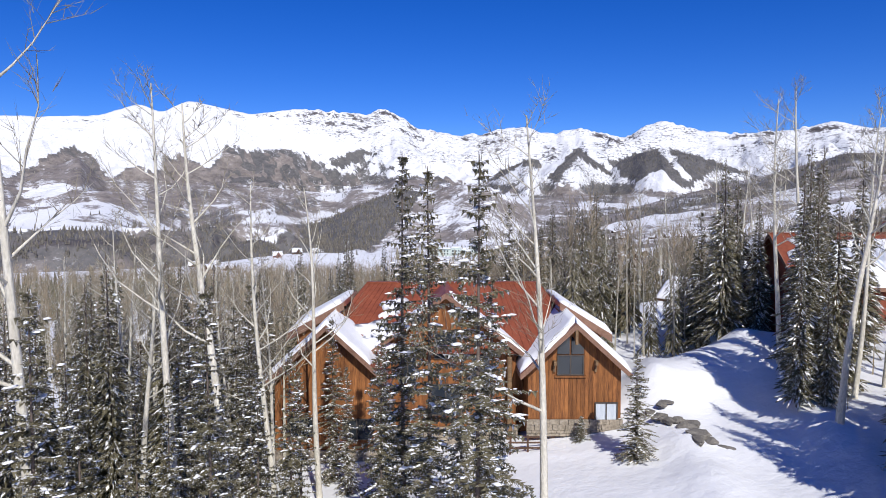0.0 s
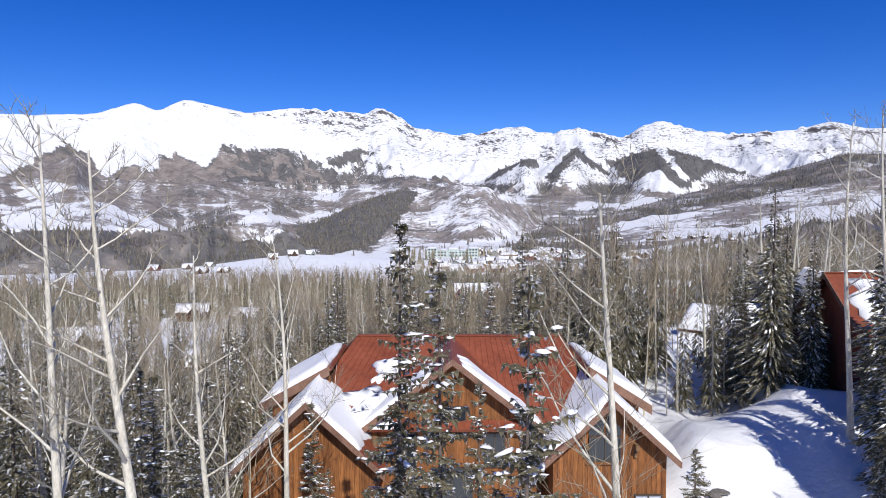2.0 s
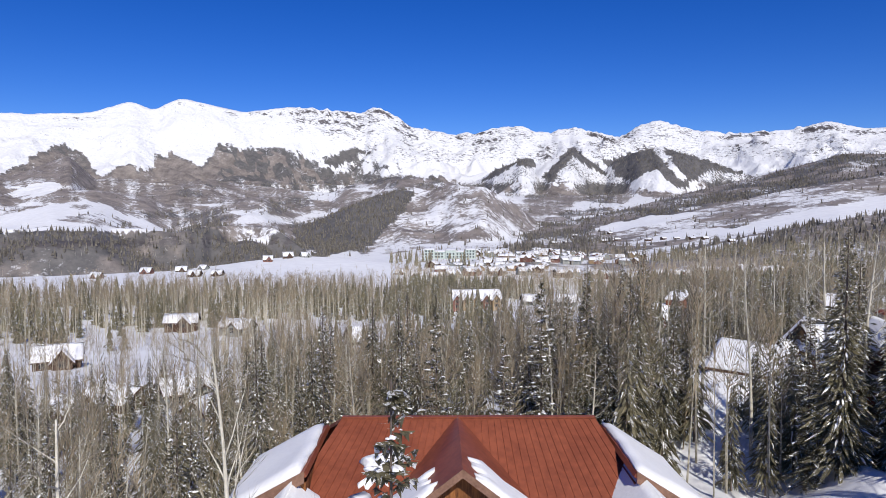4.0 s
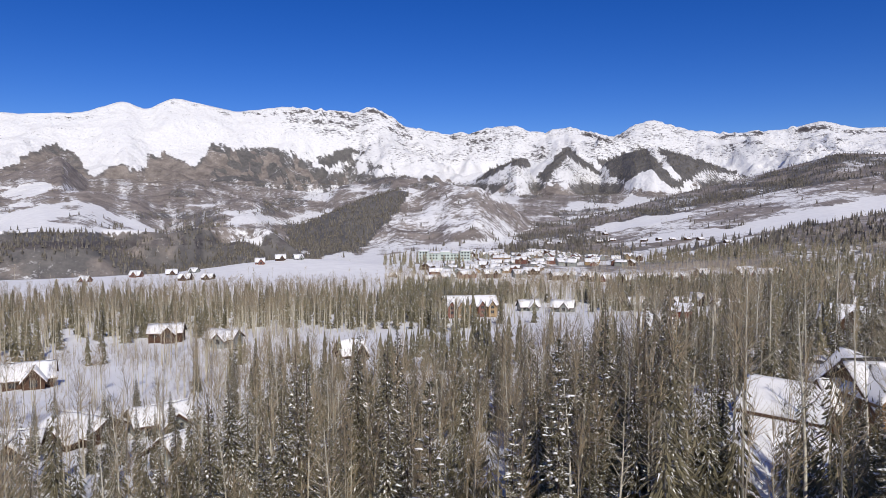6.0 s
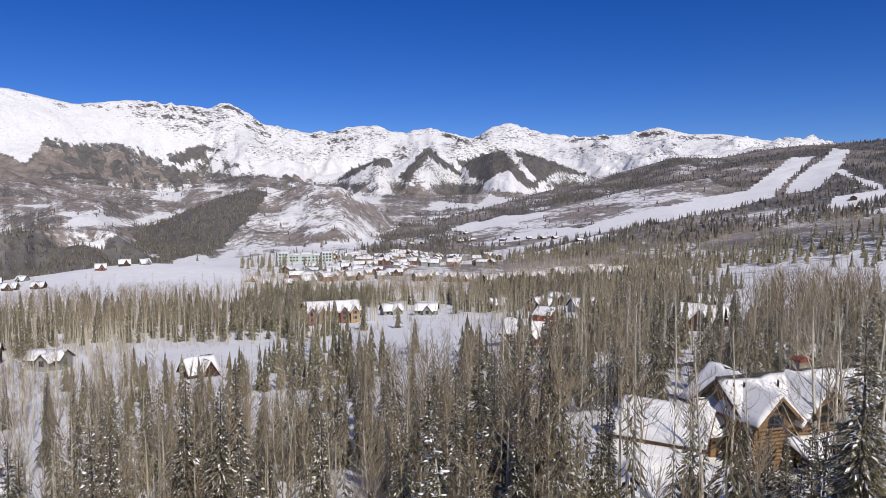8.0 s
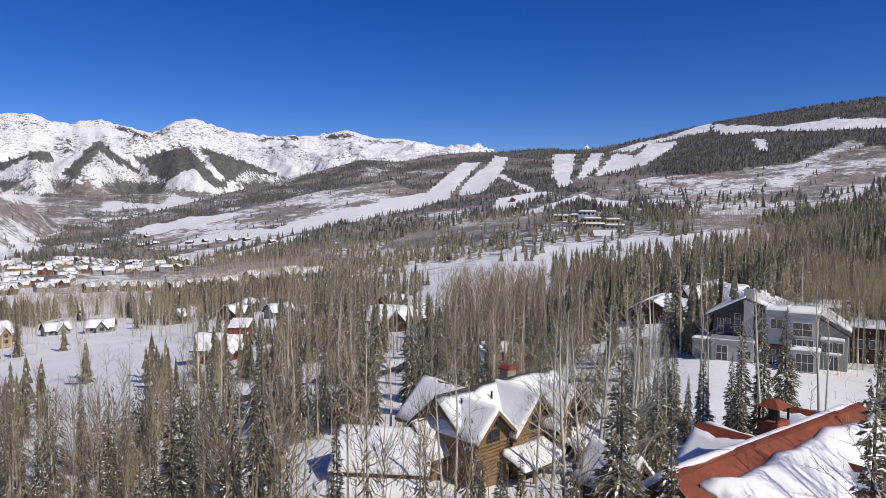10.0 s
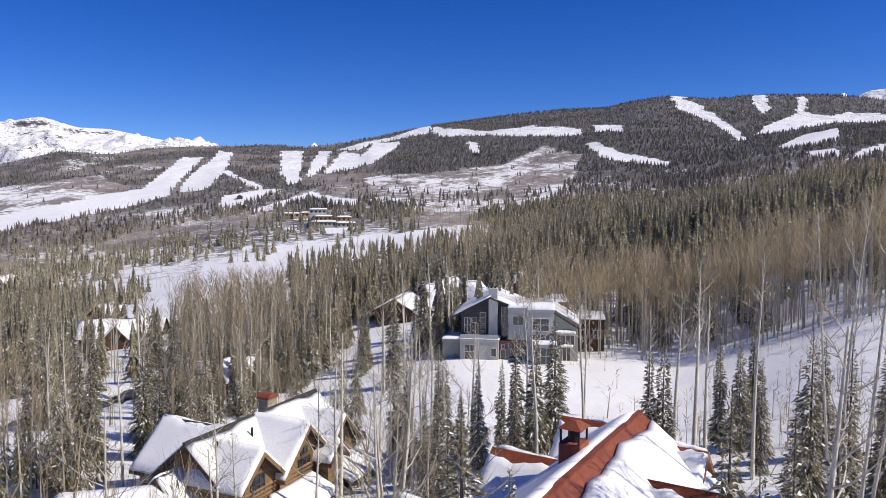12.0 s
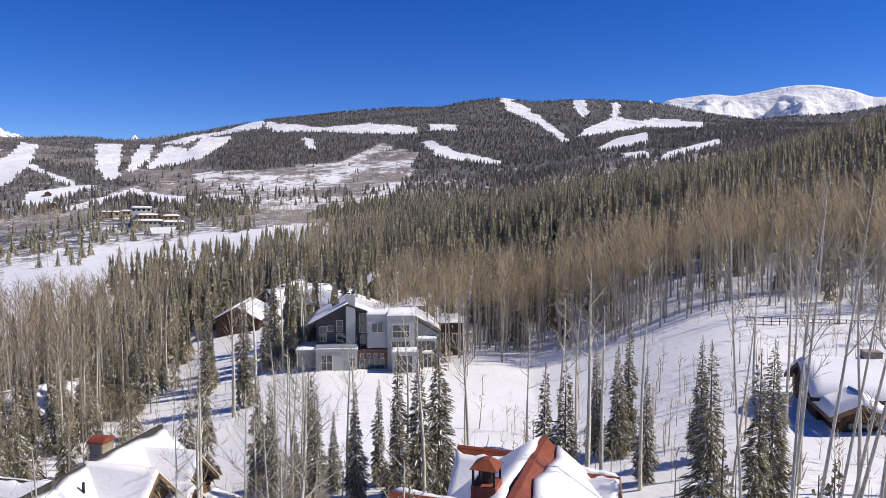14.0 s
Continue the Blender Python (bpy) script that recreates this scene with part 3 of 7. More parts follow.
def far_cover(x, y, z):
    """Woods, share of spruce and open pistes on the slopes beyond the valley, 0 to 1."""
    r = np.hypot(x - CX, y - CY)
    az = np.degrees(np.arctan2(x - CX, y - CY))
    el = np.degrees(np.arctan2(z - 24, r))
    ragged = fbm(x / 90, y / 90, 4, 67)
    wob = (fbm(x / 70, y / 70, 3, 60) - 0.5) * 0.5 + (fbm(x / 18, y / 18, 2, 62) - 0.5) * 0.3
    hillside = smooth(-1, 1, az - np.interp(r, [1250, 1900, 2400, 2950], [6, 8, 20, 34]) + 3 * wob) * (r < 3330)
    pistes = inside(az, el, PISTES, wob * 0.7) & (r > 900)
    thin = inside(az, el, THIN_WOODS, 1.8 * wob) & (r > 1000)
    # foothills: brown aspen woods with snowy glades up to the tree line
    line = np.interp(az, [c[0] for c in TREELINE], [c[1] for c in TREELINE]) + 0.5 * (ragged - 0.5) + 0.9 * (fbm(az / 0.3, el / 0.4, 3, 47) - 0.5)
    ribs = fbm(az / 0.35, el / 1.5, 3, 58) - 0.5
    glade = smooth(0.53, 0.64, fbm(az / 3.0, el / 0.6, 4, 52)) * smooth(2.2, 1.2, el)
    up = smooth(1260, 1330, r)
    woods = up * smooth(0.25, -0.1, el - line) * (0.74 - 0.34 * glade + 0.55 * (ragged - 0.5) + 0.12 * smooth(1.5, 2.4, el) + 0.45 * ribs)
    mottle = smooth(0.42, 0.60, fbm(az / 0.5 + el, el / 0.35, 3, 31)) * smooth(-18, -16.5, az) * smooth(-1, -4, az) * smooth(5.4, 4.4, el + 0.08 * (az + 16)) * (r > 3300)
    dark = up * np.maximum(0.5 * smooth(-0.7, -0.1, el - line) * smooth(1.6, 2.4, el), 0.5 * smooth(0.54, 0.66, fbm(az / 2.2, el / 0.8, 3, 37)))
    woods, dark = np.maximum(woods, 0.72 * mottle), np.maximum(dark, mottle)
    belt = inside(az, el, SPRUCE_BELTS, 0.7 * wob)
    cliff = (r > 1190) & (r < 1500) & (az < -9)
    woods = np.where(cliff, 0.90 + 0.4 * (ragged - 0.5), woods)
    dark = np.where(cliff, 0.62 + 0.6 * (ragged - 0.5), dark)
    spur = smooth(3150, 3250, r) * (r < 3560) * smooth(-1, 2, az)
    woods = np.where(spur > 0.5, 0.47 + 0.5 * (ragged - 0.5) + 0.4 * smooth(2.1, 1.4, el), woods)
    dark = np.maximum(dark, spur * 0.9)
    woods = np.where(belt, 0.93 + 0.3 * (ragged - 0.5), woods)
    dark = np.where(belt, 1.0, dark)
    woods = np.where(inside(az, el, MEADOWS, 0.8 * wob) & (r > 1300), 0.10 + 0.55 * smooth(0.58, 0.68, ragged), woods)
    # the ski hill
    stripes = smooth(0.55, 0.66, fbm((az + 2.2 * el) / 4.0, (el - 0.16 * az) / 0.5, 3, 91)) * smooth(46, 30, az)
    onhill = hillside * smooth(300, 900, r) * (0.72 + 0.16 * smooth(1100, 1900, r) - 0.26 * stripes + 0.08 * smooth(36, 28, az) + 0.30 * (ragged - 0.5))
    woods = np.where(hillside > 0.5, onhill, woods)
    dark = np.where(hillside > 0.5, 0.2 + 0.16 * smooth(40, 30, az) + 0.75 * smooth(50, 58, az) * smooth(1000, 1800, r) + 0.5 * smooth(0.5, 0.62, fbm(x / 160, y / 160, 3, 17)), dark)
    woods = np.where(thin, np.where(az < 12, 0.64, 0.67) + 0.7 * (ragged - 0.5) + 0.4 * (fbm(x / 22, y / 22, 2, 14) - 0.5), woods)
    dark = np.where(thin, 0.12, dark)
    woods = np.where(pistes, 0.0, woods)
    bald = smooth(86, 89, az) * (r > 3400)
    return np.clip(woods * (1 - bald * 0.8), 0, 1), np.clip(dark, 0, 1), pistes, thin


def tread(x, y):
    """Ploughed drives cut into the snow with banks at their sides."""
    dz = np.zeros(np.shape(x))
    for pts, w in TRACKS:
        dd = seg_dist(x, y, pts)
        dz = dz - 0.3 * (1 - smooth(w - 0.8, w + 0.5, dd)) + 0.55 * np.exp(-((dd - w - 1.4) / 0.9) ** 2) * (0.6 + 0.8 * vnoise(x / 1.7, y / 1.7, 9))
    # the high snow bank between the two houses
    bank = seg_dist(x, y, [(15.5, 51), (20, 55), (25, 57)])
    return dz + 1.5 * np.exp(-(bank / 3.6) ** 2)


def ground_z(x, y):
    x, y = np.asarray(x, float), np.asarray(y, float)
    near = np.hypot(x - CX, y - CY) < 320
    return land(x, y) + np.where(near, tread(x, y), 0)


def build_ground():
    az = np.concatenate([np.linspace(-180, -36, 44, endpoint=False), np.linspace(-36, 108, 720, endpoint=False), np.linspace(108, 180, 22, endpoint=False)])
    r = np.concatenate([[0.0], np.linspace(1.4, 90, 72), np.geomspace(92, 700, 62), np.linspace(714, 1240, 24), np.linspace(1250, 2700, 105), np.linspace(2716, 4380, 104), [4450, 4600, 4800]])
    A, R = np.meshgrid(np.radians(az), r, indexing="ij")
    X, Y = CX + R * np.sin(A), CY + R * np.cos(A)
    Z = ground_z(X, Y)
    na, nr = A.shape
    idx = np.arange(na * nr).reshape(na, nr)
    a, b = idx, np.roll(idx, -1, axis=0)
    quads = np.stack([a[:, 1:-1], a[:, 2:], b[:, 2:], b[:, 1:-1]], -1).reshape(-1, 4)[:, ::-1]
    fan = np.stack([a[:, 0], a[:, 1], b[:, 1]], -1)[:, ::-1]
    me = bpy.data.meshes.new("ground")
    me.from_pydata(np.stack([X, Y, Z], -1).reshape(-1, 3).tolist(), [], quads.tolist() + fan.tolist())
    me.polygons.foreach_set("use_smooth", np.ones(len(me.polygons), bool))
    # far woods and rock
    el = np.degrees(np.arctan2(Z - 24, R))
    dzr = np.gradient(Z, axis=1) / np.maximum(np.gradient(R, axis=1), 1e-3)
    dza = np.gradient(Z, axis=0) / np.maximum(np.gradient(A, axis=0) * np.maximum(R, 1), 1e-3)
    slope = np.hypot(dzr, dza)
    deg = np.degrees(A)
    ragged = fbm(X / 90, Y / 90, 4, 67)
    open_snow = openness(X, Y)
    woods, dark, pistes, thin = far_cover(X, Y, Z)
    woods = woods * (1 - open_snow)
    brush = smooth(160, 600, R) * (1 - open_snow) * (0.52 - 0.16 * smooth(16, 12, deg) * smooth(560, 700, R)) * (R < np.where(deg < -4, 480, 1330)) * (deg < 40)
    woods = np.maximum(woods, brush)
    snowy_peak = smooth(86, 89, deg) * (R > 3400)
    # ledges of rock under the summits, scattered outcrops lower down
    below = np.interp(deg, AZ_FINE, RANGE_EL) - el + 0.5 * (fbm(deg / 1.3, el * 0 + 7.0, 3, 15) - 0.5)
    ledge = np.exp(-((below - 0.32) / 0.17) ** 2) + 0.7 * np.exp(-((below - 1.0) / 0.14) ** 2) + 0.45 * np.exp(-((below - 1.75) / 0.16) ** 2)
    broken = smooth(0.36, 0.58, fbm(deg / 2.2, el * 0.5, 4, 23))
    west = smooth(-13.5, -9, deg + 2.0 * (el - 6.5))
    rock = smooth(3300, 3600, R) * smooth(2.6, 3.8, el) * (0.31 + 0.14 * smooth(0.45, 0.9, slope) + 0.55 * ledge * broken * smooth(0.35, 0.6, fbm(deg / 0.35, el / 0.12, 3, 99)) + 0.3 * (ragged - 0.5)) * (0.62 + 0.38 * west)
    cliff = smooth(1200, 1230, R) * (1 - smooth(1480, 1520, R)) * (1 - smooth(-12, -9, deg)) * (deg > -80)
    rock = np.maximum(rock, cliff * (0.35 + 0.5 * np.exp(-((el + 2.9) / 0.25) ** 2)))
    rock = rock * (1 - snowy_peak * 0.6)
    rugged = smooth(1500, 3000, R)
    for name, field in (("woods", woods), ("dark", dark), ("rock", rock), ("rugged", rugged)):
        at = me.attributes.new(name, "FLOAT", "POINT")
        at.data.foreach_set("value", np.clip(field, 0, 1).ravel().astype(np.float32))
    me.materials.append(SNOWFIELD)
    return tagged(new("ground", me), "snow-covered valley floor rising to wooded hills and snowy peaks", "ground", kind="structure")


build_ground()

# ---- ploughed asphalt lane between snow banks ----
def lane(pts, half):
    bm = bmesh.new()
    dense = []
    for (ax, ay), (bx, by) in zip(pts[:-1], pts[1:]):
        n = max(2, int(math.hypot(bx - ax, by - ay) / 1.5))
        dense += [(ax + (bx - ax) * i / n, ay + (by - ay) * i / n) for i in range(n)]
    rows = []
    for i, (x, y) in enumerate(dense):
        x1, y1 = dense[min(i + 2, len(dense) - 1)]
        x0, y0 = dense[max(i - 2, 0)]
        d = math.hypot(x1 - x0, y1 - y0)
        nx, ny = -(y1 - y0) / d, (x1 - x0) / d
        w = half * (1 + 0.12 * math.sin(i * 0.9))
        rows.append([bm.verts.new((x + nx * w * k, y + ny * w * k, float(ground_z([x + nx * w * k], [y + ny * w * k])[0]) + 0.14 - 0.05 * abs(k))) for k in (-1, -0.5, 0, 0.5, 1)])
    for a, b in zip(rows[:-1], rows[1:]):
        for k in range(4):
            bm.faces.new((a[k], a[k + 1], b[k + 1], b[k]))
    bmesh.ops.recalc_face_normals(bm, faces=list(bm.faces))
    me = bpy.data.meshes.new("road")
    bm.to_mesh(me), bm.free()
    me.materials.append(ASPHALT)
    return tagged(new("road", me), "wet dark asphalt lane ploughed between snow banks", "road", kind="structure")


lane([(22, 156), (45.6, 146.4), (59.7, 143.7), (71, 148), (92, 160)], 2.6)

# ---- trees ----
def mesh_from(name, verts, faces, mats, index=None, smooth_all=False):
    me = bpy.data.meshes.new(name)
    me.from_pydata(verts, [], faces)
    for m in mats:
        me.materials.append(m)
    if index is not None:
        me.polygons.foreach_set("material_index", index)
    if smooth_all:
        me.polygons.foreach_set("use_smooth", np.ones(len(me.polygons), bool))
    me.update()
    return me


def tube(verts, faces, pts, radii, sides):
    """A tapered limb along points."""
    base = len(verts)
    for i, (p, rad) in enumerate(zip(pts, radii)):
        d = (pts[min(i + 1, len(pts) - 1)] - pts[max(i - 1, 0)]).normalized()
        u = d.cross(Vector((0.31, 0.95, 0.1))).normalized()
        w = d.cross(u)
        for k in range(sides):
            a = 2 * math.pi * k / sides
            verts.append(p + (u * math.cos(a) + w * math.sin(a)) * rad)
    for i in range(len(pts) - 1):
        for k in range(sides):
            a, b = base + i * sides + k, base + i * sides + (k + 1) % sides
            faces.append((a, b, b + sides, a + sides))


def blade(verts, faces, a, b, w, rng):
    """A thin twig: one long sliver."""
    side = (b - a).cross(Vector((rng.uniform(-1, 1), rng.uniform(-1, 1), rng.uniform(-1, 1)))).normalized() * w
    k = len(verts)
    verts += [a - side, a + side, b]
    faces.append((k, k + 1, k + 2))


def aspen_meshes(seed, height, girth=0.19, limbs=16, twigs=9, first=0.45, lean=0.03):
    """Bare aspen: pale trunk with limbs, and a crown of fine twigs."""
    rng = random.Random(seed)
    tv, tf, cv, cf = [], [], [], []
    n = 12
    pts, lx, ly = [], rng.uniform(-1, 1) * lean * height, rng.uniform(-1, 1) * lean * height
    px, py = rng.uniform(0, 6), rng.uniform(0, 6)
    for i in range(n + 1):
        k = i / n
        pts.append(Vector((lx * k * k + 0.25 * math.sin(px + 5 * k) * k, ly * k * k + 0.25 * math.sin(py + 4 * k) * k, height * k - (0.6 if i == 0 else 0))))
    rad = [girth * (1 - 0.92 * (i / n) ** 1.1) * (1.25 if i == 0 else 1) + 0.012 for i in range(n + 1)]
    tube(tv, tf, pts, rad, 8)

    def along(k):
        f = k * n
        i = min(int(f), n - 1)
        return pts[i].lerp(pts[i + 1], f - i)
    for j in range(limbs):
        k = first + (1 - first) * ((j + rng.random()) / limbs) ** 0.9
        k = min(k, 0.985)
        a = rng.uniform(0, 2 * math.pi)
        length = height * (0.30 * (1.02 - k) ** 0.75 + 0.045) * rng.uniform(0.7, 1.25)
        up = rng.uniform(0.35, 1.0)
        d = Vector((math.cos(a), math.sin(a), up)).normalized()
        p0 = along(k)
        seg = [p0]
        for s in range(4):
            d = (d + Vector((rng.uniform(-0.3, 0.3), rng.uniform(-0.3, 0.3), rng.uniform(-0.05, 0.32)))).normalized()
            seg.append(seg[-1] + d * length / 4)
        r0 = girth * (1 - 0.9 * k) * 0.45 + 0.012
        tube(tv, tf, seg, [r0, r0 * 0.75, r0 * 0.55, r0 * 0.35, 0.006], 4)
        for q in range(twigs):
            f = rng.uniform(0.2, 1.0) * 4
            i = min(int(f), 3)
            s0 = seg[i].lerp(seg[i + 1], f - i)
            dd = (d * 0.5 + Vector((rng.uniform(-1, 1), rng.uniform(-1, 1), rng.uniform(-0.15, 1.0)))).normalized()
            tl = length * rng.uniform(0.2, 0.5)
            e = s0 + dd * tl
            blade(cv, cf, s0, e, 0.011, rng)
            for _ in range(4):
                m0 = s0.lerp(e, rng.uniform(0.25, 0.9))
                d3 = (dd + Vector((rng.uniform(-1, 1), rng.uniform(-1, 1), rng.uniform(-0.4, 0.8)))).normalized()
                blade(cv, cf, m0, m0 + d3 * tl * rng.uniform(0.3, 0.6), 0.007, rng)
    return mesh_from("aspen_trunk", tv, tf, [BARK_ASPEN], smooth_all=True), mesh_from("aspen_crown", cv, cf, [TWIG])


def blob(verts, faces, c, along, sx, sy, sz, rng, round_it):
    """A lump of snow lying along a bough."""
    k = len(verts)
    ring = 6 if round_it else 5
    u = Vector((along.x, along.y, 0)).normalized()
    w = Vector((-u.y, u.x, 0))
    levels = ((0.62, 0.72), (1.0, 0.1), (0.8, -0.35)) if round_it else ((1.0, -0.1),)
    verts.append(c + Vector((0, 0, sz)))
    jit = [rng.uniform(0.45, 1.45) for _ in range(ring)]
    for lev, zz in levels:
        for i in range(ring):
            a = 2 * math.pi * i / ring
            verts.append(c + u * math.cos(a) * sx * lev * jit[i] + w * math.sin(a) * sy * lev * jit[i] + Vector((0, 0, sz * zz + rng.uniform(-0.35, 0.2) * sz)))
    for i in range(ring):
        n = (i + 1) % ring
        faces.append((k, k + 1 + i, k + 1 + n))
        for j in range(len(levels) - 1):
            b = k + 1 + j * ring
            faces.append((b + i, b + ring + i, b + ring + n, b + n))


def spruce_meshes(seed, height, spread=1.7, whorls=50, step=0.2, snow=0.3, bare=0.06, gap=0.1, size=1.0, round_it=False):
    """Narrow spruce: trunk, whorls of boughs set with small drooping twigs of needles, lumps of snow on the boughs."""
    rng = random.Random(seed)
    tv, tf, cv, cf, sv, sf = [], [], [], [], [], []
    tube(tv, tf, [Vector((0, 0, -0.6)), Vector((0.04, 0, height * 0.5)), Vector((0, 0.03, height))], [0.15 * height / 16, 0.07 * height / 16, 0.012], 6)

    def tri(p, q, r):
        n = len(cv)
        cv.extend([p, q, r])
        cf.append((n, n + 1, n + 2))
    for w in range(whorls):
        k = bare + (1 - bare) * (w + rng.random()) / whorls
        z = height * k
        reach = spread * ((1 - k) ** 0.75 * 0.97 + 0.04) * rng.uniform(0.88, 1.1)
        for b in range(5 if k < 0.8 else 4):
            if rng.random() < gap:
                continue
            a = rng.uniform(0, 2 * math.pi)
            L = reach * rng.uniform(0.42, 1.2)
            z = height * min(0.985, max(bare, k + rng.uniform(-0.8, 0.8) / whorls))
            out = Vector((math.cos(a), math.sin(a), 0))
            side = Vector((-out.y, out.x, 0))
            lift = 0.5 * k - 0.2
            count = max(2, int(L / step))
            loaded = rng.random() < snow
            for s in range(count):
                f = (s + 0.7) / count
                sag = (-0.5 * f * f * (1 - k) + lift * f + 0.12 * f ** 3) * L
                c = Vector((0, 0, z)) + out * L * f + Vector((0, 0, sag))
                wd = size * (0.12 + 0.26 * math.sin(math.pi * min(1.0, 0.12 + f * 0.86))) * (0.55 + 0.45 * L / spread)
                for sgn in (-1, 1):
                    root = c + out * rng.uniform(-0.05, 0.08)
                    tip = root + side * sgn * wd * rng.uniform(0.8, 1.4) + out * wd * rng.uniform(0.3, 0.9) + Vector((0, 0, rng.uniform(-0.35, 0.02) * wd))
                    tri(root - out * 0.07 * size, tip, root + out * 0.10 * size + Vector((0, 0, -0.03)))
                hang = c + out * rng.uniform(0, 0.1) + side * rng.uniform(-0.1, 0.1) * size + Vector((0, 0, -rng.uniform(0.12, 0.30) * size))
                tri(c - out * 0.09 * size, hang, c + out * 0.12 * size)
                if loaded and f > 0.3 and k < 0.94 and rng.random() < 0.6:
                    big = rng.uniform(0.4, 1.25) ** 2
                    blob(sv, sf, c + side * rng.uniform(-0.1, 0.1) + Vector((0, 0, 0.04)), out, 0.10 * big * rng.uniform(0.6, 1.7), 0.062 * big, 0.032 * big, rng, round_it)
            tri(Vector((0, 0, z)) + side * 0.03, Vector((0, 0, z)) - side * 0.03, Vector((0, 0, z)) + out * L + Vector((0, 0, (-0.5 * (1 - k) + lift + 0.12) * L)))
    for q in range(5):
        a = q * 1.26 + rng.random()
        blade(cv, cf, Vector((0, 0, height - 0.6)), Vector((0.10 * math.cos(a), 0.10 * math.sin(a), height + rng.uniform(-0.2, 0.25))), 0.035, rng)
    n = len(cv)
    index = [0] * len(cf) + [1] * len(sf)
    faces = cf + [tuple(i + n for i in f) for f in sf]
    me = mesh_from("spruce_crown", cv + sv, faces, [NEEDLE, SNOW_CLUMP], index)
    me.polygons.foreach_set("use_smooth", np.array(index, bool))
    return mesh_from("spruce_trunk", tv, tf, [BARK_SPRUCE], smooth_all=True), me


def bushy_spruce(seed, height, spread, count, snow):
    """Spruce seen from some way off: a spire of many short drooping twigs, thinner towards the tip, some carrying snow."""
    rng = random.Random(seed)
    tv, tf, cv, cf, sv, sf = [], [], [], [], [], []
    tube(tv, tf, [Vector((0, 0, -0.6)), Vector((0.04, 0, height * 0.5)), Vector((0, 0.03, height))], [0.17, 0.10, 0.012], 6)
    sway = [rng.uniform(0.6, 1.3) for _ in range(24)]
    for q in range(count):
        k = 0.04 + 0.95 * (1 - (1 - (q + rng.random()) / count) ** 0.62)
        a = rng.uniform(0, 2 * math.pi)
        reach = (spread * (1 - k) ** 0.82 + 0.12) * rng.uniform(0.45, 1.15) * sway[int(k * 11.9) * 2 + (a > math.pi)]
        out = Vector((math.cos(a), math.sin(a), 0))
        side = Vector((-out.y, out.x, 0))
        z = height * k
        inner = reach * rng.uniform(0.1, 0.55)
        root = out * inner + Vector((0, 0, z + 0.12))
        tip = out * reach + Vector((0, 0, z - reach * rng.uniform(0.05, 0.5) + 0.25 * k))
        mid = root.lerp(tip, 0.55) + Vector((0, 0, rng.uniform(-0.03, 0.08)))
        w = side * rng.uniform(0.055, 0.12) * (1.25 - 0.7 * k) + Vector((0, 0, rng.uniform(-0.1, 0.1)))
        n = len(cv)
        cv.extend([root, mid + w, tip, mid - w])
        cf.extend([(n, n + 1, n + 2), (n, n + 2, n + 3)])
        if rng.random() < snow and k < 0.95:
            n = len(sv)
            up = Vector((0, 0, 0.035))
            sv.extend([root.lerp(mid, 0.5) + up, mid + w * 0.75 + up, mid.lerp(tip, 0.75) + up, mid - w * 0.7 + up])
            sf.extend([(n, n + 1, n + 2), (n, n + 2, n + 3)])
    n = len(cv)
    index = [0] * len(cf) + [1] * len(sf)
    me = mesh_from("spruce_crown", cv + sv, cf + [tuple(i + n for i in f) for f in sf], [NEEDLE, SNOW_CLUMP], index)
    return mesh_from("spruce_trunk", tv, tf, [BARK_SPRUCE], smooth_all=True), me


def tree_thing(name, meshes, names, label, category, group):
    ob = tagged(new(name), label, category, group)
    for me, part_name in zip(meshes, names):
        if me:
            new(part_name, me).parent = ob
    return ob


ASPENS = [tree_thing("aspen_tree", aspen_meshes(100 + i, 16 + (i % 3) * 1.2, 0.15 + 0.012 * (i % 4), 15 + i, 13, 0.40 + 0.03 * (i % 4)), ("trunk", "crown"),
                     "bare leafless aspen with pale bark in the snow", "tree", "aspens by the houses") for i in range(5)]
SPRUCES = [tree_thing("spruce_tree", bushy_spruce(200 + i, 14, 1.55 + 0.22 * (i % 3), 1650, (0.10, 0.26, 0.14, 0.3, 0.08)[i]), ("trunk", "crown"),
                      ("dark green narrow spruce standing in snow", "spruce with lumps of snow on its boughs")[i in (1, 3)], "tree", "spruces by the houses") for i in range(5)]
FINE = [tree_thing("spruce_tree", spruce_meshes(230 + i, 14, 1.6 + 0.25 * (i % 3), 62, 0.13, (0.45, 0.7, 0.5, 0.75, 0.4)[i], (0.05, 0.02, 0.1, 0.03, 0.12)[i], (0.12, 0.08, 0.15, 0.08, 0.18)[i], 0.74, True), ("trunk", "crown"),
                   ("dark green narrow spruce standing in snow", "spruce with lumps of snow on its boughs")[i in (1, 3)], "tree", "spruces by the houses") for i in range(5)]
LIGHT = [tree_thing("aspen_tree", aspen_meshes(100 + i, 16 + (i % 3) * 1.2, 0.15 + 0.012 * (i % 4), 11 + i, 7, 0.50 + 0.03 * (i % 4)), ("trunk", "crown"),
                    "bare leafless aspen with pale bark in the snow", "tree", "aspens by the houses") for i in range(5)]
TALL = [tree_thing("aspen_tree", aspen_meshes(150 + i, 16 + (i % 3) * 1.2, 0.13 + 0.01 * (i % 3), 9 + i, 11, 0.66 + 0.03 * (i % 3), 0.02), ("trunk", "crown"),
                   "tall slender bare aspen with pale leaning trunk", "tree", "aspens by the houses") for i in range(5)]
for i, ob in enumerate(ASPENS + SPRUCES + FINE + LIGHT + TALL):
    ob.matrix_basis = pose(-70 - 4 * i, -40, gz(-70 - 4 * i, -40))
planted = []


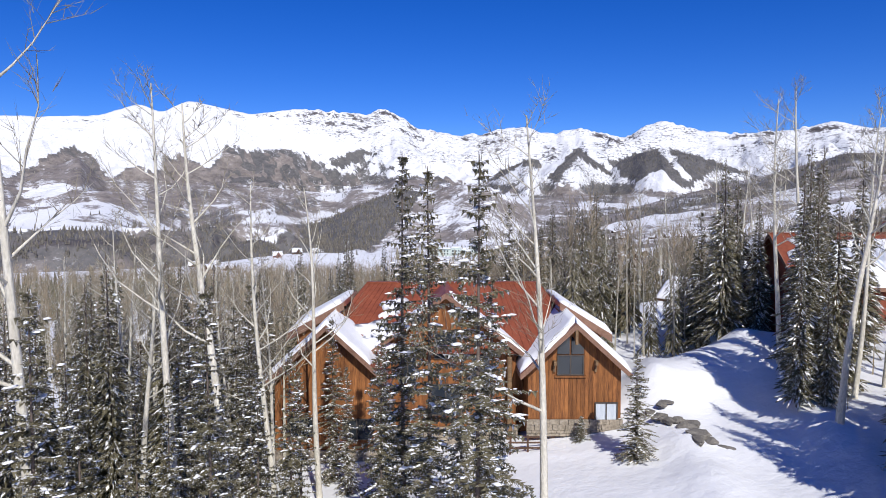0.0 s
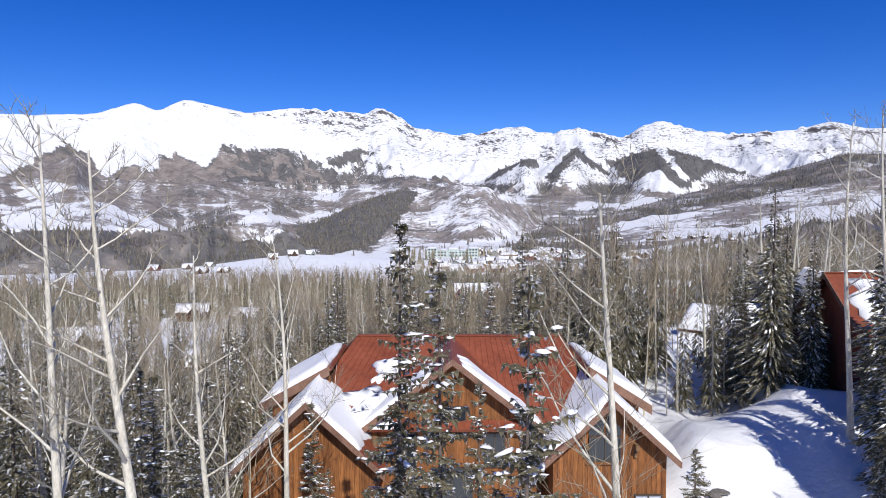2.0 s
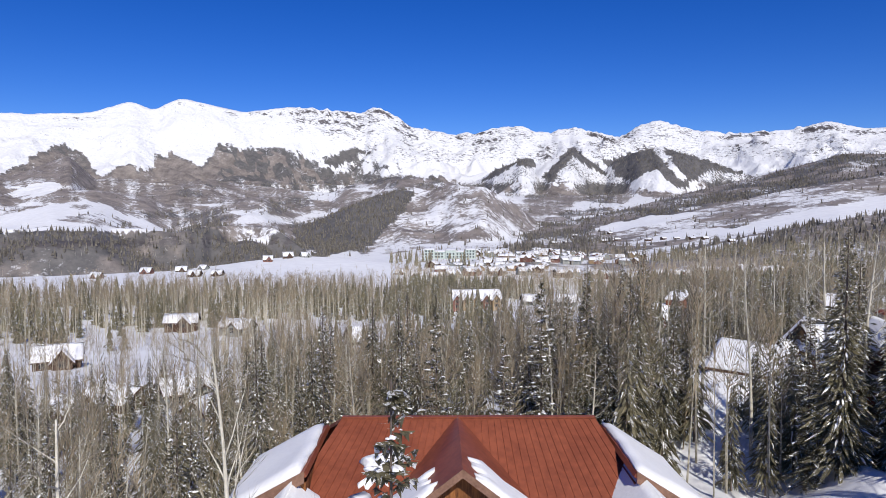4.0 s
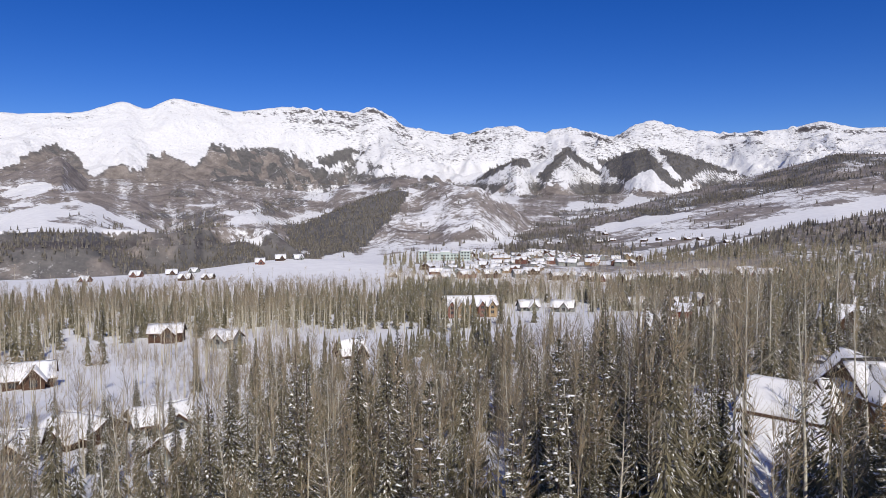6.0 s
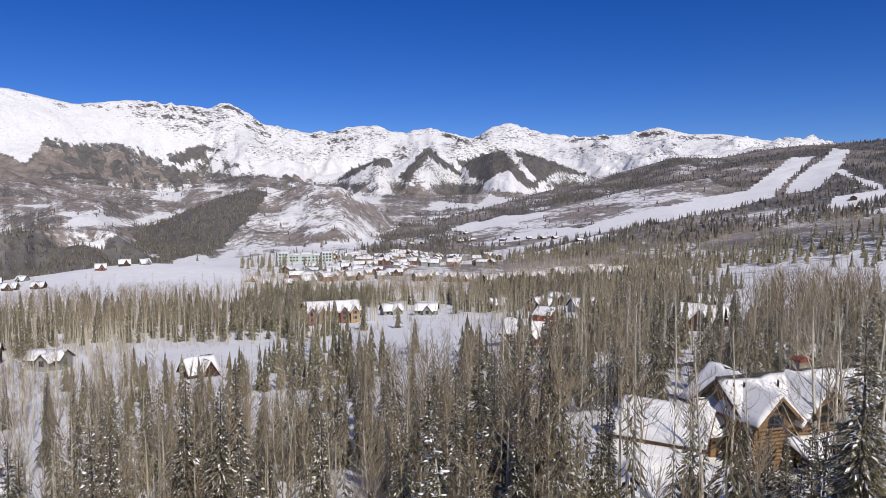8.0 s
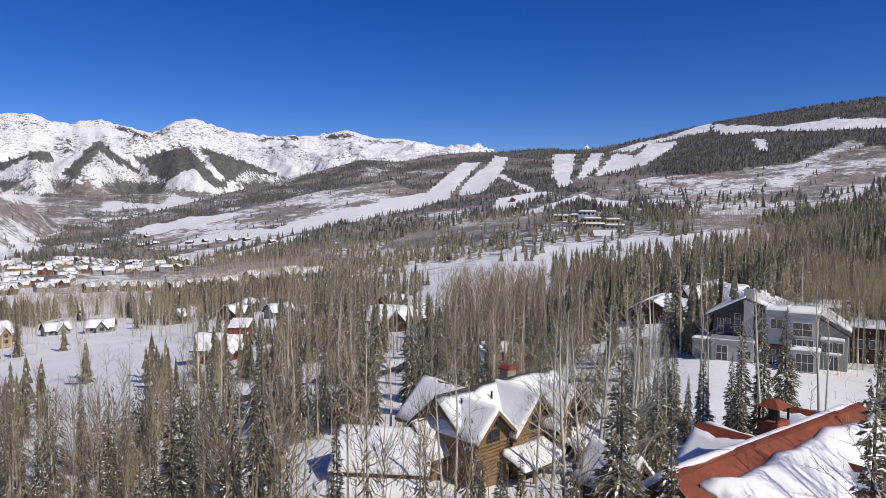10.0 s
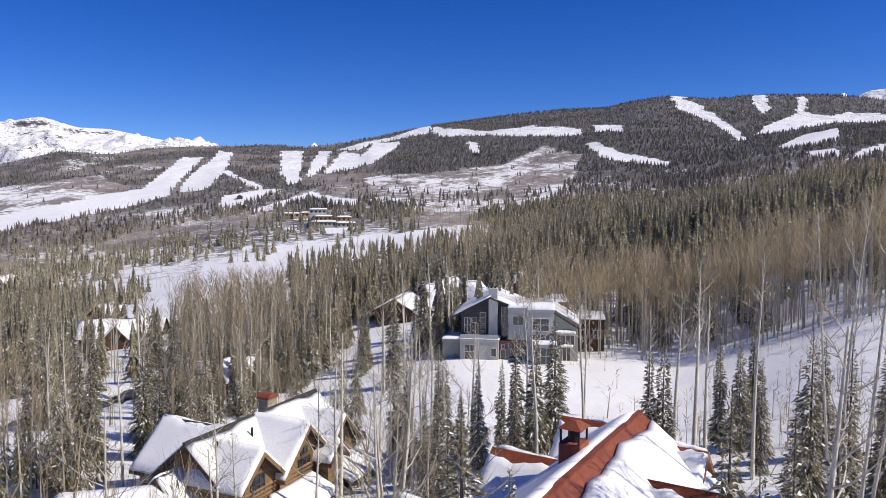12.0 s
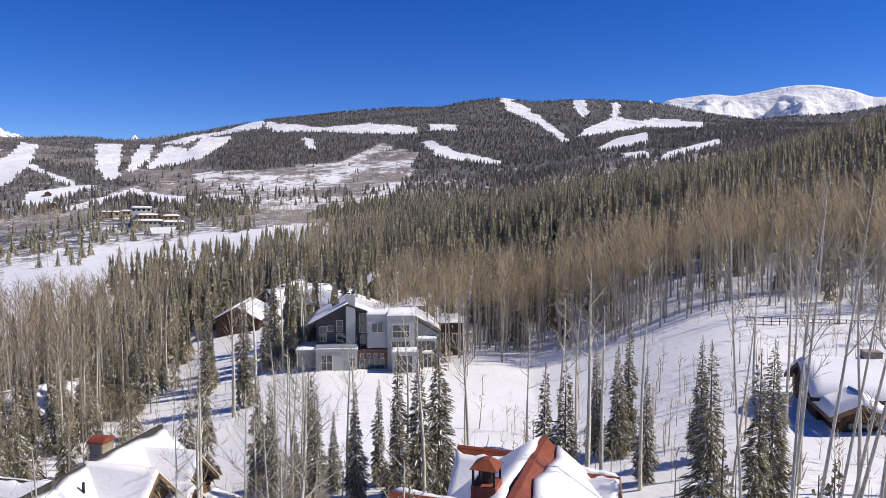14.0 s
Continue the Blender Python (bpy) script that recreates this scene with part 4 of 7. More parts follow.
def plant(kind, i, x, y, height, turn=None, tip=0.0, z=None, side=0.0, broad=1.0):
    """A copy of a tree, scaled to a height, leaning a little."""
    away = seg_dist(np.array([x]), np.array([y]), [(0, 0), (-1, 28), (2, 41), (9, 56)])[0]
    close = away < 15
    src = ((TALL if x > 28 and y < 58 else ASPENS if away < 34 else LIGHT) if kind == "aspen" else FINE if close else SPRUCES)[i % 5]
    own = (16 + (i % 5 % 3) * 1.2) if kind == "aspen" else 14.0
    k = height / own
    wide = k if kind == "aspen" else (0.35 * k + 0.65 * min(k, 1.2))
    turn = (x * 37.7 + y * 91.3) % 360 if turn is None else turn
    base = float(ground_z([x], [y])[0]) if z is None else z
    ob = copy_thing(src, pose(x, y, base - 0.1, side, tip, 0) @ pose(0, 0, 0, 0, 0, turn))
    ob.scale = (wide * broad, wide * broad, k)
    planted.append((x, y, 0.5))
    return ob


# aspens and spruces round the ridge house and along the flight
for i, (x, y, h, tip) in enumerate([(-6.8, 38, 17.5, -1.5), (-7.6, 32, 17, -5), (-10.4, 27.4, 20.5, -3), (-9.0, 29, 20, -3), (-11.8, 20, 23.5, -3), (3.4, 22.8, 17.2, -1), (24.2, 50, 19, -3), (23.4, 45, 20, -2),
                                    (21.8, 38, 17, 5), (25.5, 43, 18, 4), (28, 44, 16, 3), (20.8, 74.3, 15, 0), (23, 70, 15, -2), (-14.5, 33, 15, 3), (-17, 38, 16, -4), (-13, 43, 14, -5), (26.2, 61.5, 15, 1), (25.4, 64, 16, -1), (32, 68.5, 16, 2), (30.5, 67.5, 15, -3)]):
    plant("aspen", i, x, y, h, tip=tip)
NEAR_SPRUCES = [(2, 1.1, 21, 15.6), (0, -0.5, 24.2, 15.8), (4, -1.7, 30, 17.5), (3, 1.9, 27, 12), (1, -2.4, 27, 10), (0, 0.9, 33, 12), (1, -3.0, 36, 8),
                                  (1, 22.4, 43.6, 14.5), (0, 23.8, 44.6, 14), (3, 21.6, 42.2, 10), (2, 25.4, 45, 13), (0, 28, 52, 13), (1, 23.2, 42, 8), (1, -6.6, 41.5, 10), (3, -5.4, 39, 7.5),
                                  (0, 20.5, 77, 10), (2, 17.5, 80, 15), (1, 15, 78, 14), (4, 12.5, 80, 15), (2, 19, 84, 10), (0, 10, 76, 13), (1, 7, 78, 12),
                (0, 21, 28, 13), (2, 22, 31, 14), (1, 23, 33.5, 12), (4, 21.2, 24.5, 14), (0, 24.6, 35.6, 12.5), (2, 22.6, 27, 13),
                (1, -13.2, 25, 10.5), (3, -15.8, 27, 9.5), (0, -16.8, 35, 14.5), (2, -18.4, 36, 13), (1, -10.3, 26, 9), (3, -8.6, 27, 8.5), (1, -11.8, 31, 9.5), (2, -6.2, 30, 8.5),
                (0, 22.6, 61.4, 12.5), (2, 24.2, 60.4, 15.5), (4, 26, 62, 14), (1, 27, 60, 12), (2, 14.5, 70, 11), (1, 17.6, 72, 10.5)]
YARD_SPRUCES = [(0, 54.6, 72.9, 11.6), (2, 57.0, 70.6, 12.8), (1, 55.6, 71.6, 12), (4, 52.6, 72.0, 8.5), (0, 60, 73, 5), (1, 56.9, 79.2, 6.5), (2, 48, 76, 9),
                (0, 52.9, 62, 11), (2, 49.4, 60.2, 11.5), (0, 71.5, 60.6, 10.7), (0, 71.4, 57.8, 11.5), (2, 69.6, 58.6, 10), (2, 51.7, 52.1, 12), (0, 47, 50, 12.6), (1, 62, 56, 9), (3, 66, 52, 10), (2, 57.5, 48, 11),
                (0, 33.2, 67.8, 8.5), (2, 31.5, 69, 8)]
# dark belt beyond the log house, and the group between it and the red house
BELT_SPRUCES = [(0, 73.5, 128.7, 11), (1, 76.2, 127.6, 12.5), (2, 78.4, 129.6, 10), (3, 80.1, 127.5, 13), (4, 82.4, 125.9, 11.5), (0, 84.5, 123.1, 12.5), (2, 86.2, 124.6, 10.5), (1, 90.2, 126, 13), (3, 83.4, 132.8, 12), (0, 88.7, 130.4, 13.5),
                (2, 70.2, 126.6, 10), (4, 68.0, 124.0, 11.5), (1, 72.0, 122.4, 9), (0, 94, 117.9, 11), (2, 91.4, 116.9, 9), (3, 95.5, 119.6, 12.5),
                (0, 56, 115.7, 12), (3, 57.6, 112.6, 12.5), (1, 54.2, 118.2, 11), (4, 48.9, 109, 10.5), (2, 49.8, 112.8, 12), (0, 46, 117.7, 12.5), (2, 44.4, 113.2, 11), (1, 59.8, 115.4, 10),
                (1, 56.5, 84.6, 9.5), (0, 55.4, 80.5, 10.5), (2, 58.2, 81.6, 9), (3, 53.6, 82.6, 8), (4, 57.8, 86.6, 10)]
# among the cabins down the slope
CABIN_SPRUCES = [(0, -24.3, 96.4, 9.8), (1, -26.2, 99.5, 8.3), (2, -41.4, 109.5, 7.8), (3, -39.7, 114.2, 7.4), (4, -33.9, 110.1, 7.5), (0, -43.2, 105.7, 7.6), (1, -47.9, 127.2, 8.0), (2, -37.1, 123.7, 7.3), (3, -55.6, 128.4, 8.4), (4, -49.2, 141.2, 8.1), (0, -27.3, 107.8, 7.0), (1, -51.7, 116.1, 8.2)]
for k, x, y, h in NEAR_SPRUCES + YARD_SPRUCES + BELT_SPRUCES + CABIN_SPRUCES:
    plant("spruce", k, x, y, h)
plant("spruce", 3, 11.2, 40, 6.4, broad=1.9)
for k, x, y, h in ((1, 26.6, 51, 15.5), (0, 28.6, 53, 15), (3, 29.8, 50, 14.5)):
    plant("spruce", k, x, y, h)
plant("spruce", 1, 8.9, 44.6, 1.7, broad=3.0)
# leaning aspens beside the red house
for i, (x, y, h, side) in enumerate([(36, 50.6, 20, 3), (38, 49.8, 21, 6), (39, 49.2, 20, 8), (40, 48.6, 21, 11), (37, 48.4, 19, 9), (41, 49.8, 21, 4), (43, 47.5, 21, 8), (39, 47.2, 20, 5), (46, 50.5, 19, -4), (52, 51.0, 17, 4)]):
    plant("aspen", i, x, y, h, side=side, broad=0.62)

rng = np.random.default_rng(7)


def clear_of(x, y, own=2.0):
    return all((x - a) ** 2 + (y - b) ** 2 > (own + c) ** 2 * 0.6 for a, b, c in planted)


# woods close by, each tree on its own: in front, to the left below, to the right
def scatter_near(count, kind, xr, yr, hr, own):
    done, tries = 0, 0
    while done < count and tries < 6000:
        tries += 1
        x, y = rng.uniform(*xr), rng.uniform(*yr)
        if openness(np.array([x]), np.array([y]))[0] > 0 or not clear_of(x, y, own):
            continue
        if seg_dist(np.array([x]), np.array([y]), [(0, -6), (-1, 28), (2, 41), (9, 56)])[0] < 4.2 or (abs(x) < 6 and 34 < y < 46):
            continue
        plant(kind, int(rng.integers(0, 5)), x, y, rng.uniform(*hr), tip=float(rng.normal(0, 2.0)) if kind == "aspen" else float(rng.normal(0, 0.6)))
        done += 1


scatter_near(20, "spruce", (24.5, 41), (12, 34), (9, 14), 2.2)
scatter_near(6, "aspen", (27, 40), (8, 36), (14, 18), 2.2)
scatter_near(24, "spruce", (-24, -6), (15, 44), (8, 13), 1.9)
scatter_near(42, "spruce", (-34, -5), (14, 62), (8, 15), 2.2)
scatter_near(22, "aspen", (-30, -7), (26, 62), (11, 15), 1.8)
scatter_near(28, "spruce", (-20, 17), (62, 92), (11, 16), 3.2)
scatter_near(6, "spruce", (24, 32), (66, 80), (6, 9), 2.4)
scatter_near(26, "spruce", (-20, 16), (90, 135), (8, 12), 2.2)
scatter_near(22, "spruce", (-62, -18), (66, 170), (7, 13), 2.0)
scatter_near(16, "spruce", (14, 42), (100, 140), (8, 12), 2.0)
scatter_near(26, "aspen", (-20, 18), (62, 135), (9, 13), 1.8)
scatter_near(14, "aspen", (-62, -18), (66, 170), (11, 15), 2.0)
scatter_near(3, "aspen", (18, 42), (64, 84), (9, 12), 1.8)
scatter_near(10, "aspen", (18, 42), (100, 135), (12, 16), 1.8)
scatter_near(9, "aspen", (50, 72), (34, 66), (13, 17), 1.6)
scatter_near(5, "aspen", (52, 72), (66, 80), (12, 15), 1.6)
scatter_near(6, "aspen", (34, 56), (70, 84), (11, 15), 1.6)
scatter_near(5, "spruce", (44, 66), (76, 86), (5, 10), 2.0)
scatter_near(9, "aspen", (64, 112), (34, 118), (13, 17), 1.8)
scatter_near(20, "spruce", (52, 112), (100, 150), (10, 16), 2.2)
scatter_near(16, "aspen", (50, 110), (100, 150), (14, 18), 2.2)
scatter_near(12, "aspen", (24, 50), (20, 50), (14, 19), 1.8)
scatter_near(10, "spruce", (8, 19), (66, 92), (7, 11), 1.5)
scatter_near(6, "aspen", (8, 17), (66, 92), (8, 12), 1.2)
scatter_near(5, "aspen", (46, 66), (26, 46), (14, 18), 1.2)
scatter_near(9, "aspen", (50, 60), (77, 88), (10, 13), 0.9)
scatter_near(10, "aspen", (60, 92), (116, 134), (11, 15), 0.9)


# ---- woods farther off ----
def template(seed, kind, detail):
    """Small tree as arrays: vertices (unit height), triangles, material index (0 green or twig, 1 snow or bark)."""
    r = random.Random(seed)
    v, f, m = [], [], []

    def tri(a, b, c, k):
        n = len(v)
        v.extend([a, b, c])
        f.append((n, n + 1, n + 2))
        m.append(k)
    if kind == "spruce":
        if detail >= 2:
            # many short drooping twigs round the stem
            count, wd = {3: (230, 0.0095), 2: (44, 0.028)}[detail]
            for q in range(count):
                z = 0.05 + 0.93 * (1 - math.sqrt(1 - (q + r.random()) / count))
                a = r.uniform(0, 6.283)
                reach = (0.145 * (1 - z) ** 0.8 + 0.014) * r.uniform(0.55, 1.2)
                ca, sa = math.cos(a), math.sin(a)
                inner = reach * r.uniform(0.0, 0.45)
                tip = (reach * ca, reach * sa, max(0.01, z - reach * r.uniform(0.15, 0.6)))
                wq = wd * r.uniform(0.6, 1.3) * (1.25 - z)
                sx, sy, sz = -sa * wq, ca * wq, r.uniform(-0.8, 0.8) * wq
                mid = inner + 0.55 * (reach - inner)
                base = (inner * ca, inner * sa, z + 0.02)
                tri(base, (mid * ca + sx, mid * sa + sy, z - 0.01 + sz), tip, 0)
                tri(base, tip, (mid * ca - sx, mid * sa - sy, z - 0.01 - sz), 0) if detail == 3 else None
                if detail == 3 and r.random() < 0.10:
                    k = 0.5
                    tri((mid * ca + sx * k, mid * sa + sy * k, z + 0.012), (mid * ca - sx * k, mid * sa - sy * k, z + 0.012), (tip[0] * 0.9, tip[1] * 0.9, tip[2] + 0.014), 1)
        tiers, sides = {3: (0, 0), 2: (4, 3), 1: (4, 4), 0: (2, 3)}[detail]
        for t in range(tiers):
            z1 = 0.06 + 0.94 * (t + 1) / tiers
            z0 = 0.04 + 0.94 * (t - 0.45) / tiers
            rad = (0.145 if detail < 2 else 0.09) * (1 - (t / tiers)) ** 0.8 + 0.012
            for s in range(sides):
                a0, a1 = 2 * math.pi * (s + r.uniform(-0.3, 0.3)) / sides, 2 * math.pi * (s + 1.15) / sides
                ra, rb = rad * r.uniform(0.65, 1.25), rad * r.uniform(0.65, 1.25)
                p0 = (ra * math.cos(a0), ra * math.sin(a0), max(0.02, z0 + r.uniform(-0.03, 0.03)))
                p1 = (rb * math.cos(a1), rb * math.sin(a1), max(0.02, z0 + r.uniform(-0.03, 0.03)))
                tri((0, 0, z1), p0, p1, 0)
        if detail >= 2:
            for a in (0, 2.1, 4.2):
                tri((0.012 * math.cos(a), 0.012 * math.sin(a), -0.05), (0.012 * math.cos(a + 2.1), 0.012 * math.sin(a + 2.1), -0.05), (0, 0, 0.5), 2)
    else:
        w = {3: 0.0075, 2: 0.0095, 1: 0.008, 0: 0.009}[detail]
        lx, ly = r.uniform(-0.03, 0.03), r.uniform(-0.03, 0.03)
        for a in {0: (r.uniform(0, 3),), 1: (0, 1.57), 2: (0, 1.05, 2.1), 3: (0, 1.05, 2.1)}[detail]:
            c, s = math.cos(a) * w, math.sin(a) * w
            tri((-c, -s, -0.05), (c, s, -0.05), (lx + 0.3 * c, ly + 0.3 * s, 0.72), 1)
            tri((-c, -s, -0.05), (lx + 0.3 * c, ly + 0.3 * s, 0.72), (lx - 0.3 * c, ly - 0.3 * s, 0.72), 1)
        for q in range({3: 84, 2: 34, 1: 14, 0: 4}[detail]):
            z = r.uniform(0.58 if detail >= 2 else 0.5, 0.97)
            a = r.uniform(0, 6.28)
            reach = (0.04 + 0.11 * (1 - abs(z - 0.74) * 2.2)) * r.uniform(0.4, 1.15)
            wd = {3: 0.0028, 2: 0.0042, 1: 0.009, 0: 0.032}[detail] * r.uniform(0.6, 1.3)
            p = np.array((lx * z, ly * z, z - 0.05 + (r.uniform(-0.1, 0.1) if detail < 2 else 0)))
            off = np.array((math.cos(a), math.sin(a), 0)) * (reach * 0.4 if r.random() < 0.5 else 0)
            e = p + np.array((math.cos(a) * reach, math.sin(a) * reach, r.uniform(0.04, 0.20)))
            sd = np.array((-math.sin(a) * 0.6, math.cos(a) * 0.6, 0.6)) * wd
            tri(tuple(p + off - sd), tuple(p + off + sd), tuple(e), 0)
    return np.array(v), np.array(f), np.array(m)


def woods(name, kind, detail, x, y, h, mats, label, category, widen=1.0):
    """One mass of trees as real geometry."""
    temps = [template(300 + 10 * detail + i, kind, detail) for i in range(5)]
    z = ground_z(x, y)
    pick = rng.integers(0, 5, len(x))
    V, F, M, base = [], [], [], 0
    for i, (tv, tf, tm) in enumerate(temps):
        s = np.nonzero(pick == i)[0]
        if not len(s):
            continue
        a = rng.uniform(0, 6.28, len(s))
        ca, sa = np.cos(a)[:, None], np.sin(a)[:, None]
        hh = h[s][:, None]
        wide = hh * rng.uniform(0.8, 1.25, len(s))[:, None] * widen
        tx, ty, tz = tv[:, 0][None], tv[:, 1][None], tv[:, 2][None]
        lean = rng.normal(0, 0.02, (len(s), 1)) * (kind == "aspen")
        vx = x[s][:, None] + (tx * ca - ty * sa) * wide + lean * tz * hh
        vy = y[s][:, None] + (tx * sa + ty * ca) * wide
        vz = z[s][:, None] + tz * hh
        V.append(np.stack([vx, vy, vz], -1).reshape(-1, 3))
        F.append((tf[None] + (np.arange(len(s)) * len(tv))[:, None, None] + base).reshape(-1, 3))
        M.append(np.tile(tm, len(s)))
        base += len(s) * len(tv)
    V, F, M = np.concatenate(V), np.concatenate(F), np.concatenate(M)
    me = bpy.data.meshes.new(name)
    me.vertices.add(len(V)), me.loops.add(F.size), me.polygons.add(len(F))
    me.vertices.foreach_set("co", V.ravel())
    me.loops.foreach_set("vertex_index", F.ravel().astype(np.int32))
    me.polygons.foreach_set("loop_start", np.arange(0, F.size, 3, dtype=np.int32))
    for m in mats:
        me.materials.append(m)
    me.polygons.foreach_set("material_index", M.astype(np.int32))
    me.update()
    me.validate()
    return tagged(new(name, me), label, category, kind="stuff")


NEEDLE_FAR = material("far spruce needles", (0.19, 0.172, 0.108), (0.37, 0.33, 0.21), 0.2, 0.8, 0.0, vary=0.4)
dusted(NEEDLE_FAR, 1.9, 0.085)
let_through(NEEDLE_FAR, 0.55)
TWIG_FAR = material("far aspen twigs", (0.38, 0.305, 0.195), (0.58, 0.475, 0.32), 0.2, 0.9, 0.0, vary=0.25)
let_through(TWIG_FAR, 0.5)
# far hill spruces: aerial haze put into the colour, paler and greyer
NEEDLE_HAZED = material("spruce needles and twigs paled for haze", (0.24, 0.22, 0.185), (0.45, 0.41, 0.34), 0.1, 0.8, 0.0, vary=0.45)
let_through(NEEDLE_HAZED, 0.45)


def spread(n, r0, r1, a0=-40, a1=118):
    r = np.sqrt(rng.uniform(r0 ** 2, r1 ** 2, n))
    a = np.radians(rng.uniform(a0, a1, n))
    return CX + r * np.sin(a), CY + r * np.cos(a)


def stand_mix(x, y):
    """Share of spruce in the woods."""
    k = smooth(0.34, 0.56, fbm(x / 70, y / 70, 3, 17))
    az = np.degrees(np.arctan2(x - CX, y - CY)) + 14 * (fbm(x / 60, y / 60, 2, 19) - 0.5)
    r = np.hypot(x - CX, y - CY)
    k = np.maximum(k, smooth(146, 166, r) * (az > 64) * 0.93)
    k = np.where((az > 64) & (r > 90) & (r < 148), k * 0.12, k)
    k = np.where((az > 34) & (az < 64) & (r < 700), k * 0.8, k)
    k = np.where(r > 450, smooth(0.46, 0.62, fbm(x / 160, y / 160, 3, 17)), k)
    k = np.where((az > 32) & (az < 62) & (r > 450), k * 0.6, k)
    k = np.where((az < -5) & (r > 150), k * 0.35, k)
    k = np.maximum(k, smooth(1200, 1900, r) * 0.8)
    k = np.where((az < 37) & (r > 700), k * 0.4, k)
    k = np.where((az > 62) & (r > 450), np.maximum(k, 0.85), k)
    return k


for ring, (n, r0, r1, detail) in enumerate([(7200, 95, 440, 2), (20000, 440, 1050, 1), (160000, 1050, 3560, 0)]):
    x, y = spread(n, r0, r1, -40 if ring < 2 else -33, 118 if ring < 2 else 106)
    if ring == 2:
        rr, aa = rng.uniform(r0, r1, n), np.arctan2(x - CX, y - CY)
        x, y = CX + rr * np.sin(aa), CY + rr * np.cos(aa)
    az = np.degrees(np.arctan2(x - CX, y - CY))
    r = np.hypot(x - CX, y - CY)
    keep = openness(x, y) == 0
    thick = fbm(x / 110, y / 110, 3, 29)
    cover, conifers, pistes, thin = far_cover(x, y, land(x, y))
    keep &= ~((az > -4) & (az < 14 - 0.004 * (r - 600)) & (r > 600) & (r < 1262) & (rng.random(n) < 0.72))
    keep &= ~pistes & ~(thin & (rng.random(n) < 0.45))
    if ring < 2:
        keep &= thick > (0.30 if ring == 0 else 0.36)
    else:
        keep &= rng.random(n) < np.where(r < 1260, 0.35, np.maximum(cover - 0.3, 0.04 * (cover > 0.2)) * (0.15 + 1.1 * conifers))
    keep &= ~((az < -4) & (r > 485) & (r < 1262) & (rng.random(n) < 0.985))
    keep &= ~((az + rng.normal(0, 4, n) > 36) & (az + rng.normal(0, 4, n) < 62) & (r > 200) & (r < 900) & (rng.random(n) < np.where((az > 40) & (az < 54) & (r > 380), 0.7, 0.5)))
    if ring == 0:
        keep &= ~((x > -42) & (x < 42) & (y > 60) & (y < 84)) & ~((x > 14) & (x < 42) & (y > 60) & (y < 104)) & ~((x > 48) & (x < 112) & (y > 34) & (y < 118) & (r < 128)) & ~((x > 20) & (x < 60) & (y < 90))
    x, y = x[keep], y[keep]
    if ring == 0:
        hx, hy = spread(2400, 146, 520, 64, 116)
        sx, sy = spread(420, 118, 152, 64, 116)
        mx, my = spread(900, 95, 270, 38, 66)
        bx, by = spread(900, 130, 480, -38, -5)
        hx, hy = np.concatenate([hx, sx, mx, bx]), np.concatenate([hy, sy, my, by])
        ok = openness(hx, hy) == 0
        x, y = np.concatenate([x, hx[ok]]), np.concatenate([y, hy[ok]])
    if ring == 1:
        hx, hy = spread(1300, 440, 640, -4, 30)
        ok = openness(hx, hy) == 0
        x, y = np.concatenate([x, hx[ok]]), np.concatenate([y, hy[ok]])
    conifer = rng.random(len(x)) < stand_mix(x, y)
    tall = rng.uniform(0.65, 1.15, len(x))
    if ring == 0:
        tall = tall * np.where((np.hypot(x - CX, y - CY) < 210) & (np.arctan2(x - CX, y - CY) < 0.45), 0.72, 1.0)
    if ring == 2:
        conifer = rng.random(len(x)) < 0.15 + far_cover(x, y, land(x, y))[1]
        tall = tall * np.interp(np.hypot(x - CX, y - CY), [1050, 1500, 2500], [0.9, 0.66, 0.58])
    far = ("nearer", "middle", "farther")[ring]
    # the farthest ring takes the haze-coloured needles, without snow clots
    woods("spruce_woods", "spruce", detail, x[conifer], y[conifer], tall[conifer] * (13, 14, 16)[ring], [NEEDLE_HAZED if ring == 2 else NEEDLE_FAR, SNOW_CLUMP, BARK_SPRUCE],
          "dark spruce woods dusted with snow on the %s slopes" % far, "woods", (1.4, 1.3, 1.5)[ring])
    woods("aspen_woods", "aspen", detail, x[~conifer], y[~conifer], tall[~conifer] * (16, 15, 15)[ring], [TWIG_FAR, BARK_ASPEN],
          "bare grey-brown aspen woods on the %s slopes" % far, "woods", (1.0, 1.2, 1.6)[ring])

# closer stands that fill in between the single trees
x, y = spread(560, 22, 96, -46, 34)
sx, sy = spread(380, 118, 150, 64, 116)
x, y, low = np.concatenate([x, sx]), np.concatenate([y, sy]), np.concatenate([np.ones(560), np.full(380, 1.1)])
ok = (openness(x, y) == 0) & (seg_dist(x, y, [(0, 0), (-1, 28), (2, 41), (9, 60)]) > 17) & ~((x > 20) & (x < 60) & (y < 104))
x, y, low = x[ok], y[ok], low[ok]
# a belt of trees behind the snow bank
bx, by = rng.uniform(11, 29, 58), rng.uniform(62, 80, 58)
# a thick stand between the log house and the grey house
wa, wd = np.radians(rng.uniform(37, 53, 170)), rng.uniform(60, 140, 170)
wx, wy = 8.5 + wd * np.sin(wa), 54.4 + wd * np.cos(wa)
free = (np.hypot(wx - 46, wy - 91) > 12) & (np.hypot(wx - 80, wy - 134) > 7) & (seg_dist(wx, wy, [(62, 104), (84, 116), (120, 132)]) > 2.5)
wx, wy = wx[free], wy[free]
x, y, low = np.concatenate([x, bx, wx]), np.concatenate([y, by, wy]), np.concatenate([low, np.full(58, 1.05), np.full(len(wx), 0.85)])
conifer = rng.random(len(x)) < np.where(low > 1.08, 0.1, np.where(low > 1.01, 0.6, 0.55))
tall = rng.uniform(0.6, 1.1, len(x)) * low
